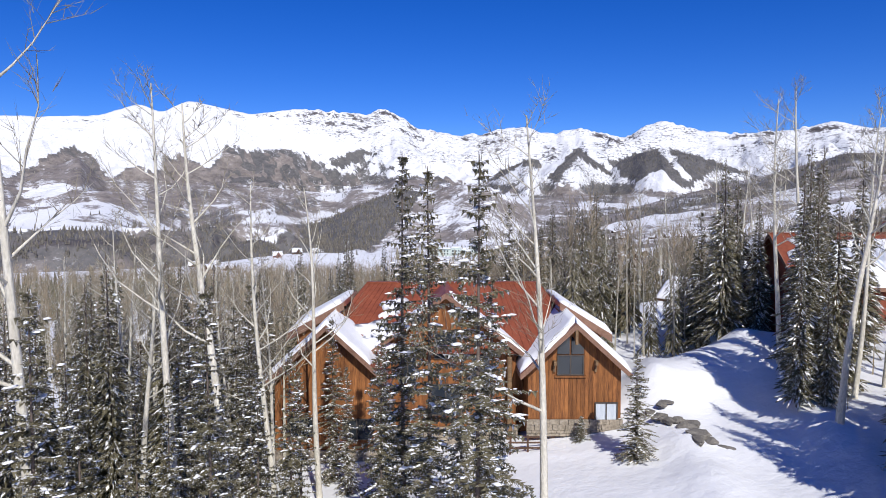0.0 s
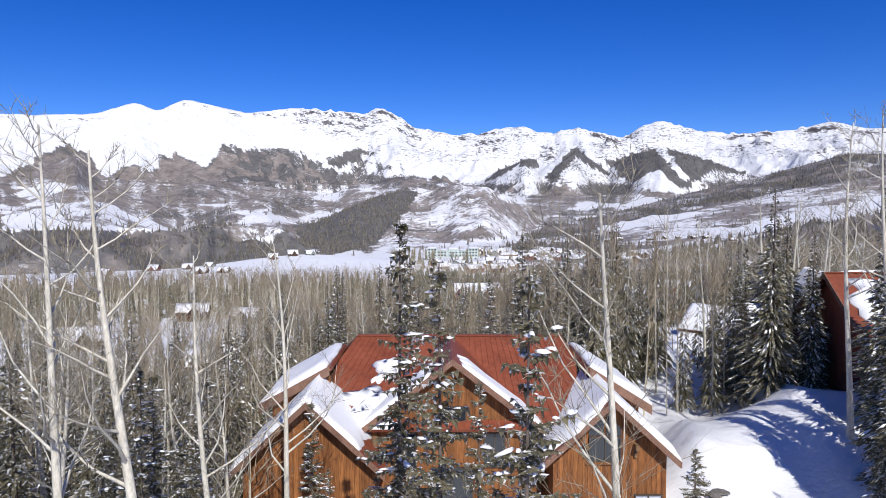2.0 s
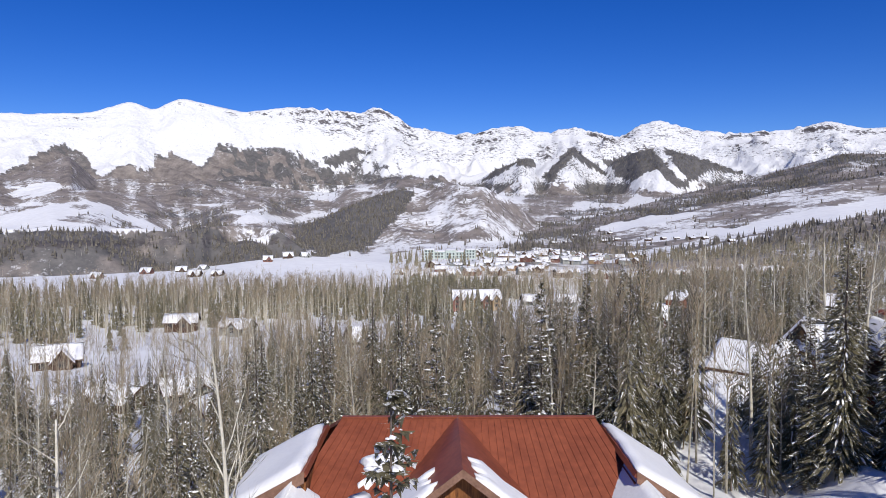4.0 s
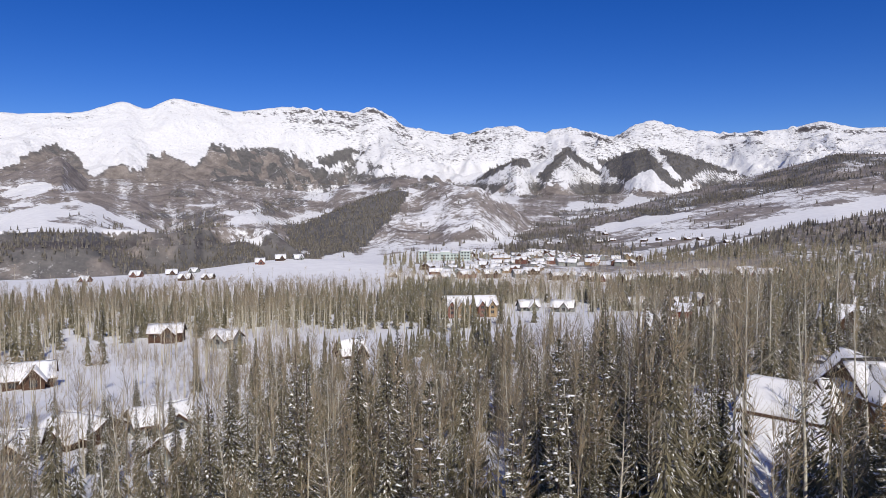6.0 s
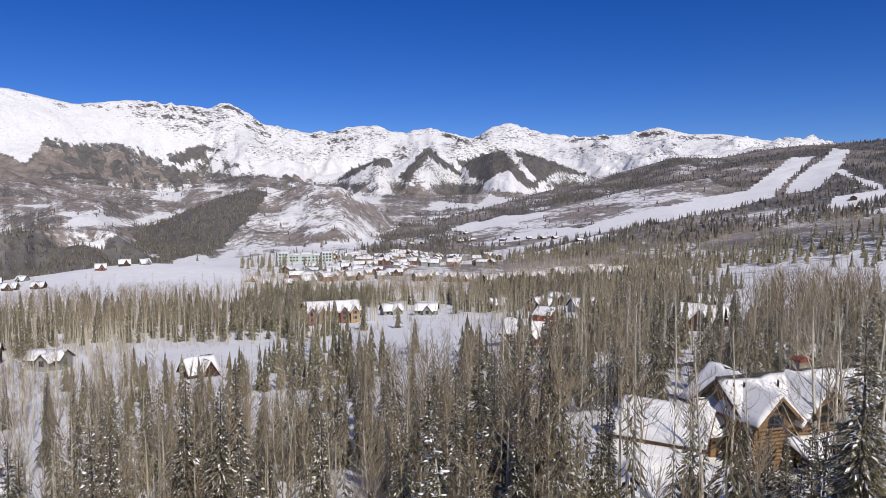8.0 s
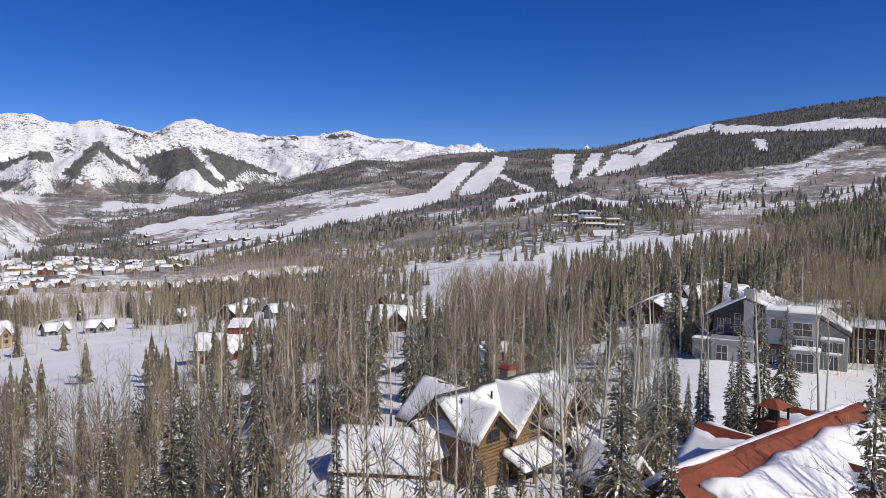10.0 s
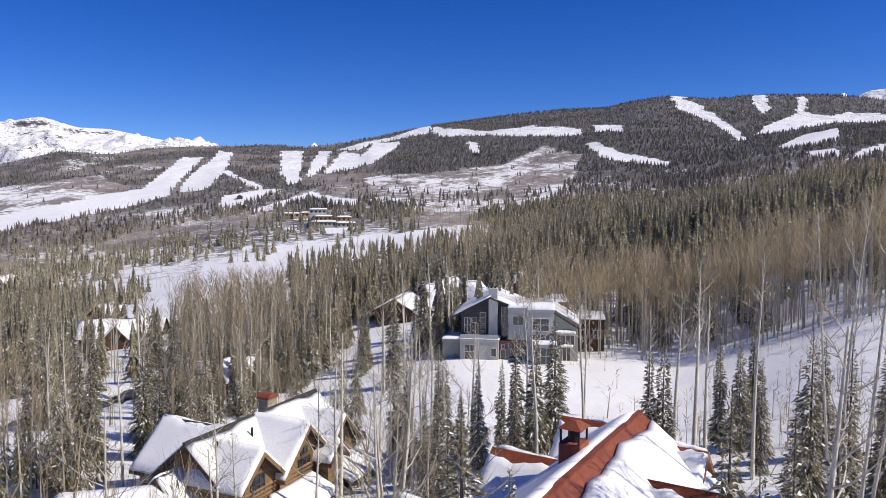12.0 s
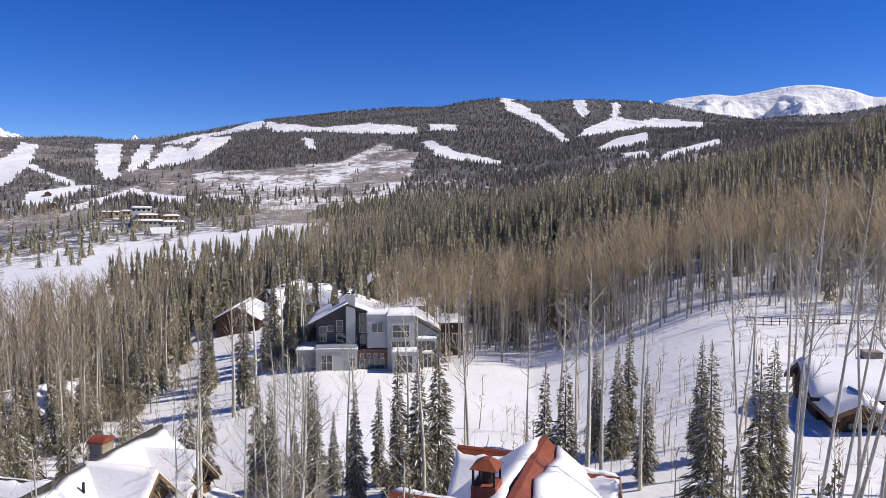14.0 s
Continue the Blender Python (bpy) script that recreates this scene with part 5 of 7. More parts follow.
lx, ly = np.concatenate([rng.uniform(-85, -18, 130), rng.uniform(-34, -8, 44), rng.uniform(-12, 15, 90)]), np.concatenate([rng.uniform(74, 180, 130), rng.uniform(34, 74, 44), rng.uniform(63, 108, 90)])
ok = np.array([min((a - hx) ** 2 + (b - hy) ** 2 for hx, hy in SITES) > 60 for a, b in zip(lx, ly)])
lx, ly = lx[ok], ly[ok]
x, y, conifer, tall = np.concatenate([x, lx]), np.concatenate([y, ly]), np.concatenate([conifer, np.zeros(len(lx), bool)]), np.concatenate([tall, rng.uniform(0.65, 0.95, len(lx))])
woods("spruce_woods", "spruce", 3, x[conifer], y[conifer], tall[conifer] * 11.5, [NEEDLE_FAR, SNOW_CLUMP, BARK_SPRUCE], "olive green spruces dusted with snow between the houses", "woods", 0.9)
woods("aspen_woods", "aspen", 3, x[~conifer], y[~conifer], tall[~conifer] * 13.5, [TWIG_FAR, BARK_ASPEN], "bare aspens standing close together between the houses", "woods")

# leafless brush and saplings between the trees
bx, by = spread(7000, 14, 230, -48, 112)
ok = (openness(bx, by) == 0) | (rng.random(len(bx)) < 0.03)
sx, sy = rng.uniform(56, 96, 110), rng.uniform(40, 74, 110)
bx, by = np.concatenate([bx[ok], sx]), np.concatenate([by[ok], sy])
woods("brush", "aspen", 1, bx, by, rng.uniform(0.9, 4.8, len(bx)), [TWIG_FAR, TWIG_FAR], "leafless brown brush and saplings poking through snow", "brush", 1.7)

# ---- building kit ----
def part(name, bm, mat, parent, label="", bevel=0.0):
    if bevel:
        bmesh.ops.bevel(bm, geom=list(bm.edges), offset=bevel, segments=1, affect="EDGES")
    me = bpy.data.meshes.new(name)
    bmesh.ops.recalc_face_normals(bm, faces=list(bm.faces))
    bm.to_mesh(me)
    bm.free()
    me.materials.append(mat)
    ob = new(name, me)
    ob.parent = parent
    if label:
        ob["label"] = label
    return ob


def hull(bm, bottom, top):
    """A solid between two like polygons."""
    a = [bm.verts.new(p) for p in bottom]
    b = [bm.verts.new(p) for p in top]
    n = len(a)
    bm.faces.new(a[::-1]), bm.faces.new(b)
    for i in range(n):
        bm.faces.new((a[i], a[(i + 1) % n], b[(i + 1) % n], b[i]))


def box(bm, x0, x1, y0, y1, z0, z1):
    hull(bm, [(x0, y0, z0), (x1, y0, z0), (x1, y1, z0), (x0, y1, z0)], [(x0, y0, z1), (x1, y0, z1), (x1, y1, z1), (x0, y1, z1)])


def boxes(*dims):
    bm = bmesh.new()
    for d in dims:
        box(bm, *d)
    return bm


def slab(bm, quad, thick):
    """A plate with its upper face on quad."""
    q = [Vector(p) for p in quad]
    n = (q[1] - q[0]).cross(q[3] - q[0]).normalized()
    n = n if n.z > 0 else -n
    hull(bm, [p - n * thick for p in q], q)


def house(name, label, x, y, z, turn=0.0, category="house", group=""):
    ob = tagged(new(name), label, category, group)
    ob.matrix_basis = pose(x, y, z, 0, 0, turn)
    return ob


def snow_sheet(parent, quad, thick=0.35, u=(0.0, 1.0), v=(0.0, 1.0), ragged=0.06, nu=22, nv=10, seed=1, name="roof_snow"):
    """Settled snow on a roof plane: quad runs eave start, eave end, ridge end, ridge start; u along, v up the slope; rounded, uneven rims."""
    e0, e1, r1, r0 = [Vector(p) for p in quad]
    n = (e1 - e0).cross(r0 - e0).normalized()
    n = n if n.z > 0 else -n
    rnd = random.Random(seed)
    ph = [rnd.uniform(0, 6.28) for _ in range(6)]

    def rim(s, i):
        return ragged * (math.sin(7 * s + ph[i]) * 0.5 + math.sin(19 * s + ph[i + 1]) * 0.3 + math.sin(41 * s + ph[(i + 2) % 6]) * 0.2)
    bm = bmesh.new()
    top, bot = [], []
    for i in range(nu + 1):
        a = i / nu
        ta, tb = [], []
        for j in range(nv + 1):
            b = j / nv
            v0, v1 = v[0] + (rim(a, 0) if v[0] > 0 else 0), v[1] + (rim(a, 1) if v[1] < 1 else 0)
            u0, u1 = u[0] + (rim(b, 2) if u[0] > 0 else 0), u[1] + (rim(b, 3) if u[1] < 1 else 0)
            vv, uu = v0 + (v1 - v0) * b, u0 + (u1 - u0) * a
            p = (e0.lerp(e1, uu)).lerp(r0.lerp(r1, uu), vv)
            edge = min(a, 1 - a) * (e1 - e0).length * abs(u[1] - u[0])
            edge2 = b * (r0 - e0).length * abs(v[1] - v[0])
            edge3 = (1 - b) * (r0 - e0).length * abs(v[1] - v[0]) if v[1] < 1 else 9
            k = min(1, min(edge, edge2, edge3) / 0.35)
            t = thick * (0.35 + 0.65 * math.sqrt(max(0, 1 - (1 - k) ** 2))) * (1 + 0.18 * math.sin(5 * uu + ph[4]) * math.sin(4 * vv + ph[5]))
            ta.append(bm.verts.new(p + Vector((0, 0, t)) + n * 0.01))
            tb.append(bm.verts.new(p + n * 0.01))
        top.append(ta), bot.append(tb)
    for i in range(nu):
        for j in range(nv):
            bm.faces.new((top[i][j], top[i + 1][j], top[i + 1][j + 1], top[i][j + 1]))
    for i in range(nu):
        bm.faces.new((bot[i][0], bot[i + 1][0], top[i + 1][0], top[i][0]))
        bm.faces.new((top[i][nv], top[i + 1][nv], bot[i + 1][nv], bot[i][nv]))
    for j in range(nv):
        bm.faces.new((top[0][j], top[0][j + 1], bot[0][j + 1], bot[0][j]))
        bm.faces.new((bot[nu][j], bot[nu][j + 1], top[nu][j + 1], top[nu][j]))
    for f in bm.faces:
        f.smooth = True
    return part(name, bm, SNOW, parent, "thick settled snow")


def gable(parent, x0, x1, y0, y1, zb, ze, zr, axis="x", over=0.6, rake=0.6, wall=None, roof=None, snow=(None, None), fascia=None, thick=0.22, seams=0, seed=3, grid=(22, 10), boarded=True):
    """A gabled block: walls, two roof planes, rake boards; snow: for each plane (u range, v range, thickness) or None."""
    def at(a, b, z):
        return (a, b, z) if axis == "x" else (b, a, z)
    a0, a1, b0, b1 = (x0, x1, y0, y1) if axis == "x" else (y0, y1, x0, x1)
    bc = (b0 + b1) / 2
    if wall:
        bm = bmesh.new()
        prof = [(b0, zb), (b1, zb), (b1, ze), (bc, zr - 0.05), (b0, ze)]
        hull(bm, [at(a0, b, z) for b, z in prof], [at(a1, b, z) for b, z in prof])
        part("wall", bm, wall, parent)
    slope = (zr - ze) / (bc - b0)
    planes = []
    for side, be in ((-1, b0 - over), (1, b1 + over)):
        zz = ze - slope * over
        quad = [at(a0 - rake, be, zz + thick), at(a1 + rake, be, zz + thick), at(a1 + rake, bc, zr + thick), at(a0 - rake, bc, zr + thick)]
        bm = bmesh.new()
        slab(bm, quad, thick)
        part("roof", bm, roof or ROOF_DARK, parent)
        planes.append(quad)
        if seams:
            bm = bmesh.new()
            n = int((a1 - a0 + 2 * rake) / seams)
            for i in range(1, n):
                k = i / n
                p, q = Vector(quad[0]).lerp(Vector(quad[1]), k), Vector(quad[3]).lerp(Vector(quad[2]), k)
                w = Vector(at(0.02, 0, 0))
                hull(bm, [p - w, p + w, q + w, q - w], [p - w + Vector((0, 0, 0.05)), p + w + Vector((0, 0, 0.05)), q + w + Vector((0, 0, 0.05)), q - w + Vector((0, 0, 0.05))])
            part("roof_seams", bm, roof, parent)
        for a in (a0 - rake, a1 + rake) if boarded else ():
            s = 0.06 if a < a0 else -0.06
            bm = bmesh.new()
            o = -0.035 if a < a0 else 0.035
            hull(bm, [at(a + o, be, zz - 0.16), at(a + o + s, be, zz - 0.16), at(a + o + s, bc, zr - 0.16), at(a + o, bc, zr - 0.16)],
                 [at(a + o, be, zz + thick + 0.02), at(a + o + s, be, zz + thick + 0.02), at(a + o + s, bc, zr + thick + 0.02), at(a + o, bc, zr + thick + 0.02)])
            part("rake_board", bm, fascia or WOOD_DARK, parent)
        if not boarded:
            continue
        bm = bmesh.new()
        s = 0.05 * side
        hull(bm, [at(a0 - rake, be, zz - 0.1), at(a1 + rake, be, zz - 0.1), at(a1 + rake, be + s, zz - 0.1), at(a0 - rake, be + s, zz - 0.1)],
             [at(a0 - rake, be, zz + thick), at(a1 + rake, be, zz + thick), at(a1 + rake, be + s, zz + thick), at(a0 - rake, be + s, zz + thick)])
        part("eave_board", bm, fascia or WOOD_DARK, parent)
    for i, (quad, s) in enumerate(zip(planes, snow)):
        if s:
            snow_sheet(parent, quad, s[2], s[0], s[1], nu=grid[0], nv=grid[1], seed=seed + i)
    return planes


WINDOWS = {}


def window(parent, m, w, h, nx=1, nz=1, pane=None, trim=None, depth=0.10, sill=0.0):
    """A framed window facing local -y, its lower middle at m."""
    trim, pane = trim or TRIM_DARK, pane or GLASS
    key = (w, h, nx, nz, trim.name, pane.name, depth)
    if key not in WINDOWS:
        b = 0.075
        dims = []
        for i in range(1, nx):
            x = -w / 2 + w * i / nx
            dims.append((x - b / 2, x + b / 2, -depth * 0.9, 0, b, h - b))
        for j in range(1, nz):
            z = h * j / nz
            dims.append((-w / 2 + b, w / 2 - b, -depth * 0.85, 0, z - b / 2, z + b / 2))
        a, p = bpy.data.meshes.new("window"), bpy.data.meshes.new("pane")
        fb = boxes(*dims)
        rings = [[[fb.verts.new((s * (w / 2 - g), y, h - g if t else g)) for s, t in ((-1, 0), (1, 0), (1, 1), (-1, 1))] for y in (-depth, 0)] for g in (0, b)]
        for i in range(4):
            j = (i + 1) % 4
            (o0, o1), (i0, i1) = rings
            for f in ((o0[i], o0[j], i0[j], i0[i]), (o0[j], o0[i], o1[i], o1[j]), (i0[i], i0[j], i1[j], i1[i]), (o1[i], o1[j], i1[j], i1[i])):
                fb.faces.new(f)
        for me, bm, mat in ((a, fb, trim), (p, boxes((-w / 2 + b * 0.6, w / 2 - b * 0.6, -depth * 0.45, -0.004, b * 0.6, h - b * 0.6)), pane)):
            bmesh.ops.recalc_face_normals(bm, faces=list(bm.faces))
            bm.to_mesh(me), bm.free()
            me.materials.append(mat)
        WINDOWS[key] = (a, p)
    a, p = WINDOWS[key]
    ob = new("window", a)
    ob.parent = parent
    ob.matrix_basis = m
    pn = new("pane", p)
    pn.parent = ob
    return ob


def boards(wall_part, x0, x1, y, z0, top, width=0.25, seed=0):
    """Upright boards on a wall facing -y; top: function of x giving the board's upper end."""
    r = random.Random(seed)
    n = max(1, round((x1 - x0) / width))
    w = (x1 - x0) / n
    for i in range(n):
        a, b = x0 + i * w + 0.006, x0 + (i + 1) * w - 0.006
        d = 0.03 + r.uniform(0, 0.012)
        me = bpy.data.meshes.new("board")
        bm = bmesh.new()
        hull(bm, [(a, y - d, z0), (b, y - d, z0), (b, y, z0), (a, y, z0)], [(a, y - d, top(a)), (b, y - d, top(b)), (b, y, top(b)), (a, y, top(a))])
        bm.to_mesh(me), bm.free()
        me.materials.append(wall_part.data.materials[0])
        new("board", me).parent = wall_part


def peak_line(xc, half, ze, zr):
    return lambda x: ze + (zr - ze) * max(0.0, 1 - abs(x - xc) / half) - 0.02


# ---- the ridge house: cedar walls under a rust red metal roof ----
def ridge_house():
    H = house("mountain_house", "cedar-clad mountain house with rust red metal roof and snow patches", 3, 50, 0)
    ox, oy = 3.0, 50.0

    def L(x, y, z):
        return (x - ox, y - oy, z)
    # main block and its big roof
    bm = bmesh.new()
    foot = [L(-8.2, 48.2, -4.5), L(9.2, 48.2, -4.5), L(9.2, 60.2, -4.5), L(-8.2, 60.2, -4.5)]
    eave = [L(-7.8, 48.2, 5.7), L(8.8, 48.2, 5.7), L(8.8, 60.2, 5.9), L(-7.8, 60.2, 5.9)]
    crown = [L(-5.4, 54.2, 8.98), L(6.9, 54.2, 8.98), L(6.9, 54.8, 8.98), L(-5.4, 54.8, 8.98)]
    hull(bm, foot, eave)
    hull(bm, eave, crown)
    part("wall", bm, WOOD, H)
    front = [L(-9.0, 46.9, 5.55), L(9.8, 46.9, 5.55), L(7.5, 54.5, 9.42), L(-5.9, 54.5, 9.42)]
    back = [L(9.8, 61, 6.1), L(-9.0, 61, 6.1), L(-5.9, 54.5, 9.42), L(7.5, 54.5, 9.42)]
    for q in (front, back):
        bm = bmesh.new()
        slab(bm, q, 0.2)
        r = part("roof", bm, ROOF_RED, H, "rust red standing seam metal")
        bm = bmesh.new()
        for i in range(1, 40):
            k = i / 40
            p, t = Vector(q[0]).lerp(Vector(q[1]), k), Vector(q[3]).lerp(Vector(q[2]), k)
            w, up = Vector((0.018, 0, 0)), Vector((0, 0, 0.05))
            hull(bm, [p - w, p + w, t + w, t - w], [p - w + up, p + w + up, t + w + up, t - w + up])
        part("seams", bm, ROOF_RED, r)
    part("ridge_cap", boxes((-8.9, 4.5, 4.36, 4.64, 9.39, 9.49)), ROOF_RED, H)
    snow_sheet(H, front, 0.3, (0.185, 0.27), (0.47, 0.70), 0.05, 10, 8, 11, "snow_patch")
    snow_sheet(H, front, 0.25, (0.13, 0.27), (0.0, 0.36), 0.07, 10, 8, 12, "snow_patch")
    # side roofs, snow-covered, lower pitched, with rake boards
    for sx, x0, z0, x1, z1 in ((-1, -6.9, 8.6, -11.0, 6.35), (1, 8.2, 8.55, 11.9, 6.25)):
        q = [L(x1, 49.0, z1), L(x1, 56.0, z1), L(x0, 56.0, z0), L(x0, 49.0, z0)]
        bm = bmesh.new()
        slab(bm, q, 0.25)
        part("roof", bm, ROOF_RED, H)
        snow_sheet(H, q, 0.42, (0, 1), (0.0, 0.97), 0.03, 16, 10, 21 + sx)
        bm = bmesh.new()
        hull(bm, [L(x1, 48.93, z1 - 0.5), L(x1, 48.99, z1 - 0.5), L(x0, 48.99, z0 - 0.5), L(x0, 48.93, z0 - 0.5)], [L(x1, 48.93, z1 + 0.05), L(x1, 48.99, z1 + 0.05), L(x0, 48.99, z0 + 0.05), L(x0, 48.93, z0 + 0.05)])
        part("rake_board", bm, FASCIA, H)
        bm = bmesh.new()
        xa, xb = sorted((x1 - sx * 0.7, x0))
        za, zc = (z1 - 0.1, z0 - 0.6) if sx < 0 else (z0 - 0.6, z1 - 0.1)
        prof = [L(xa, 49.3, -4), L(xb, 49.3, -4), L(xb, 49.3, zc), L(xa, 49.3, za)]
        hull(bm, prof, [(p[0], p[1] + 6.4, p[2]) for p in prof])
        part("wall", bm, WOOD, H)
    # three gables towards the drive
    for name, xc, half, y, ze, zr, zb, deep, sn, sd in (("left", -7.45, 3.5, 45.2, 4.3, 7.55, -4.5, 51.0, (((0, 1), (0, 1), 0.4), ((0.0, 0.8), (0.28, 1), 0.3)), 31),
                                                    ("centre", 0.2, 4.8, 47.6, 5.6, 9.3, -4.5, 53.8, (((0.0, 0.35), (0, 0.75), 0.25), ((0, 0.3), (0.0, 0.9), 0.25)), 37),
                                                    ("right", 8.64, 3.05, 45.6, 4.75, 7.55, 0.2, 52.5, (((0.02, 1), (0, 1), 0.45), ((0, 1), (0, 1), 0.42)), 43)):
        x0, x1 = xc - half - ox, xc + half - ox
        gable(H, x0, x1, y - oy, deep - oy, zb, ze, zr, "y", 0.55, 0.75, None, ROOF_RED, sn, FASCIA, 0.2, seed=sd)
        bm = bmesh.new()
        prof = [(x0, y - oy, zb), (x1, y - oy, zb), (x1, y - oy, ze), (xc - ox, y - oy, zr), (x0, y - oy, ze)]
        hull(bm, prof, [(p[0], deep - oy - 0.1, p[2]) for p in prof])
        w = part("wall", bm, WOOD, H)
        foot = {"left": -0.6, "centre": 0.2, "right": 1.35}[name]
        boards(w, x0, x1, y - oy - 0.005, foot, peak_line(xc - ox, half, ze, zr), 0.27, sd)
        # stone base with uneven courses
        rs = random.Random(sd)
        bm = bmesh.new()
        zz = zb
        while zz < foot - 0.05:
            hgt = rs.uniform(0.2, 0.36)
            xx = x0 - 0.1
            while xx < x1 + 0.1:
                wid = rs.uniform(0.3, 0.7)
                box(bm, xx + 0.01, min(xx + wid, x1 + 0.12) - 0.01, y - oy - 0.16 - rs.uniform(0, 0.06), y - oy - 0.02, zz + 0.01, min(zz + hgt, foot) - 0.01)
                xx += wid
            zz += hgt
        part("stone_base", bm, STONE, H, "rough fieldstone base courses")["kind"] = "stuff"
    yr = 45.6 - oy - 0.05
    # right gable: tall window under the peak, lower window, bracing timbers
    window(H, pose(8.35 - ox, yr, 4.25), 1.75, 1.35, 2, 1, trim=TRIM_DARK)
    for s in (-1, 1):
        bm = bmesh.new()
        xa, xb = 8.35 - ox + s * 0.06, 8.35 - ox + s * 0.86
        hull(bm, [(xa, yr - 0.05, 5.66), (xb, yr - 0.05, 5.66), (xb, yr - 0.05, 6.05), (xa, yr - 0.05, 6.85)], [(xa, yr - 0.01, 5.66), (xb, yr - 0.01, 5.66), (xb, yr - 0.01, 6.05), (xa, yr - 0.01, 6.85)])
        part("gable_pane", bm, GLASS, H, "dark slanted gable glass")
        part("bracket", boxes((8.64 - ox + s * 1.35 - 0.09, 8.64 - ox + s * 1.35 + 0.09, yr - 0.5, yr, 5.0, 5.25), (8.64 - ox + s * 1.35 - 0.07, 8.64 - ox + s * 1.35 + 0.07, yr - 0.16, yr, 4.5, 5.1)), LOG, H)
    part("king_post", boxes((8.64 - ox - 0.09, 8.64 - ox + 0.09, yr - 0.7, yr - 0.52, 6.4, 7.5)), LOG, H, "pale peeled king post")
    part("trim_board", boxes((8.35 - ox - 1.05, 8.35 - ox + 1.05, yr - 0.09, yr, 4.08, 4.23)), WOOD, H)
    window(H, pose(10.72 - ox, yr, 1.15), 1.5, 1.3, 2, 1, CURTAIN, TRIM_DARK)
    # centre and left windows
    for x, y, z, w, h in ((-2.4, 47.6, 3.2, 1.2, 2.0), (0.2, 47.6, 4.9, 1.6, 1.8), (2.6, 47.6, 3.2, 1.2, 2.0), (0.2, 47.6, 1.0, 2.4, 2.2), (-9.3, 45.2, 0.3, 1.7, 1.3), (-5.6, 45.2, 0.1, 1.9, 1.4), (-9.4, 45.0, -3.4, 1.1, 1.6), (-5.4, 45.0, -3.4, 1.2, 1.6)):
        window(H, pose(x - ox, y - oy - 0.06 - (0.14 if z < -1 else 0), z), w, h, 2, 1, CURTAIN if z < -1 else GLASS, TRIM_DARK)
    # log posts of the centre porch
    for x in (-4.1, 4.5):
        bm = bmesh.new()
        bmesh.ops.create_cone(bm, cap_ends=True, segments=10, radius1=0.2, radius2=0.17, depth=9.5, matrix=Matrix.Translation((x - ox, 46.9 - oy, 0.4)))
        part("post", bm, LOG, H, "round peeled log post")
    return H


ridge_house()
rail = tagged(new("deck_railing"), "dark wooden railing half buried in snow beside the house", "railing")
rail.matrix_basis = pose(5.4, 44.0, gz(5.4, 44.0))
for x in (-1.1, 0.0, 1.1):
    part("post", boxes((x - 0.06, x + 0.06, -0.06, 0.06, -0.3, 1.05)), WOOD_DARK, rail, bevel=0.01)
for z in (0.25, 0.6, 0.95):
    part("rail", boxes((-1.25, 1.25, -0.04, 0.04, z - 0.05, z + 0.05)), WOOD_DARK, rail, bevel=0.01)


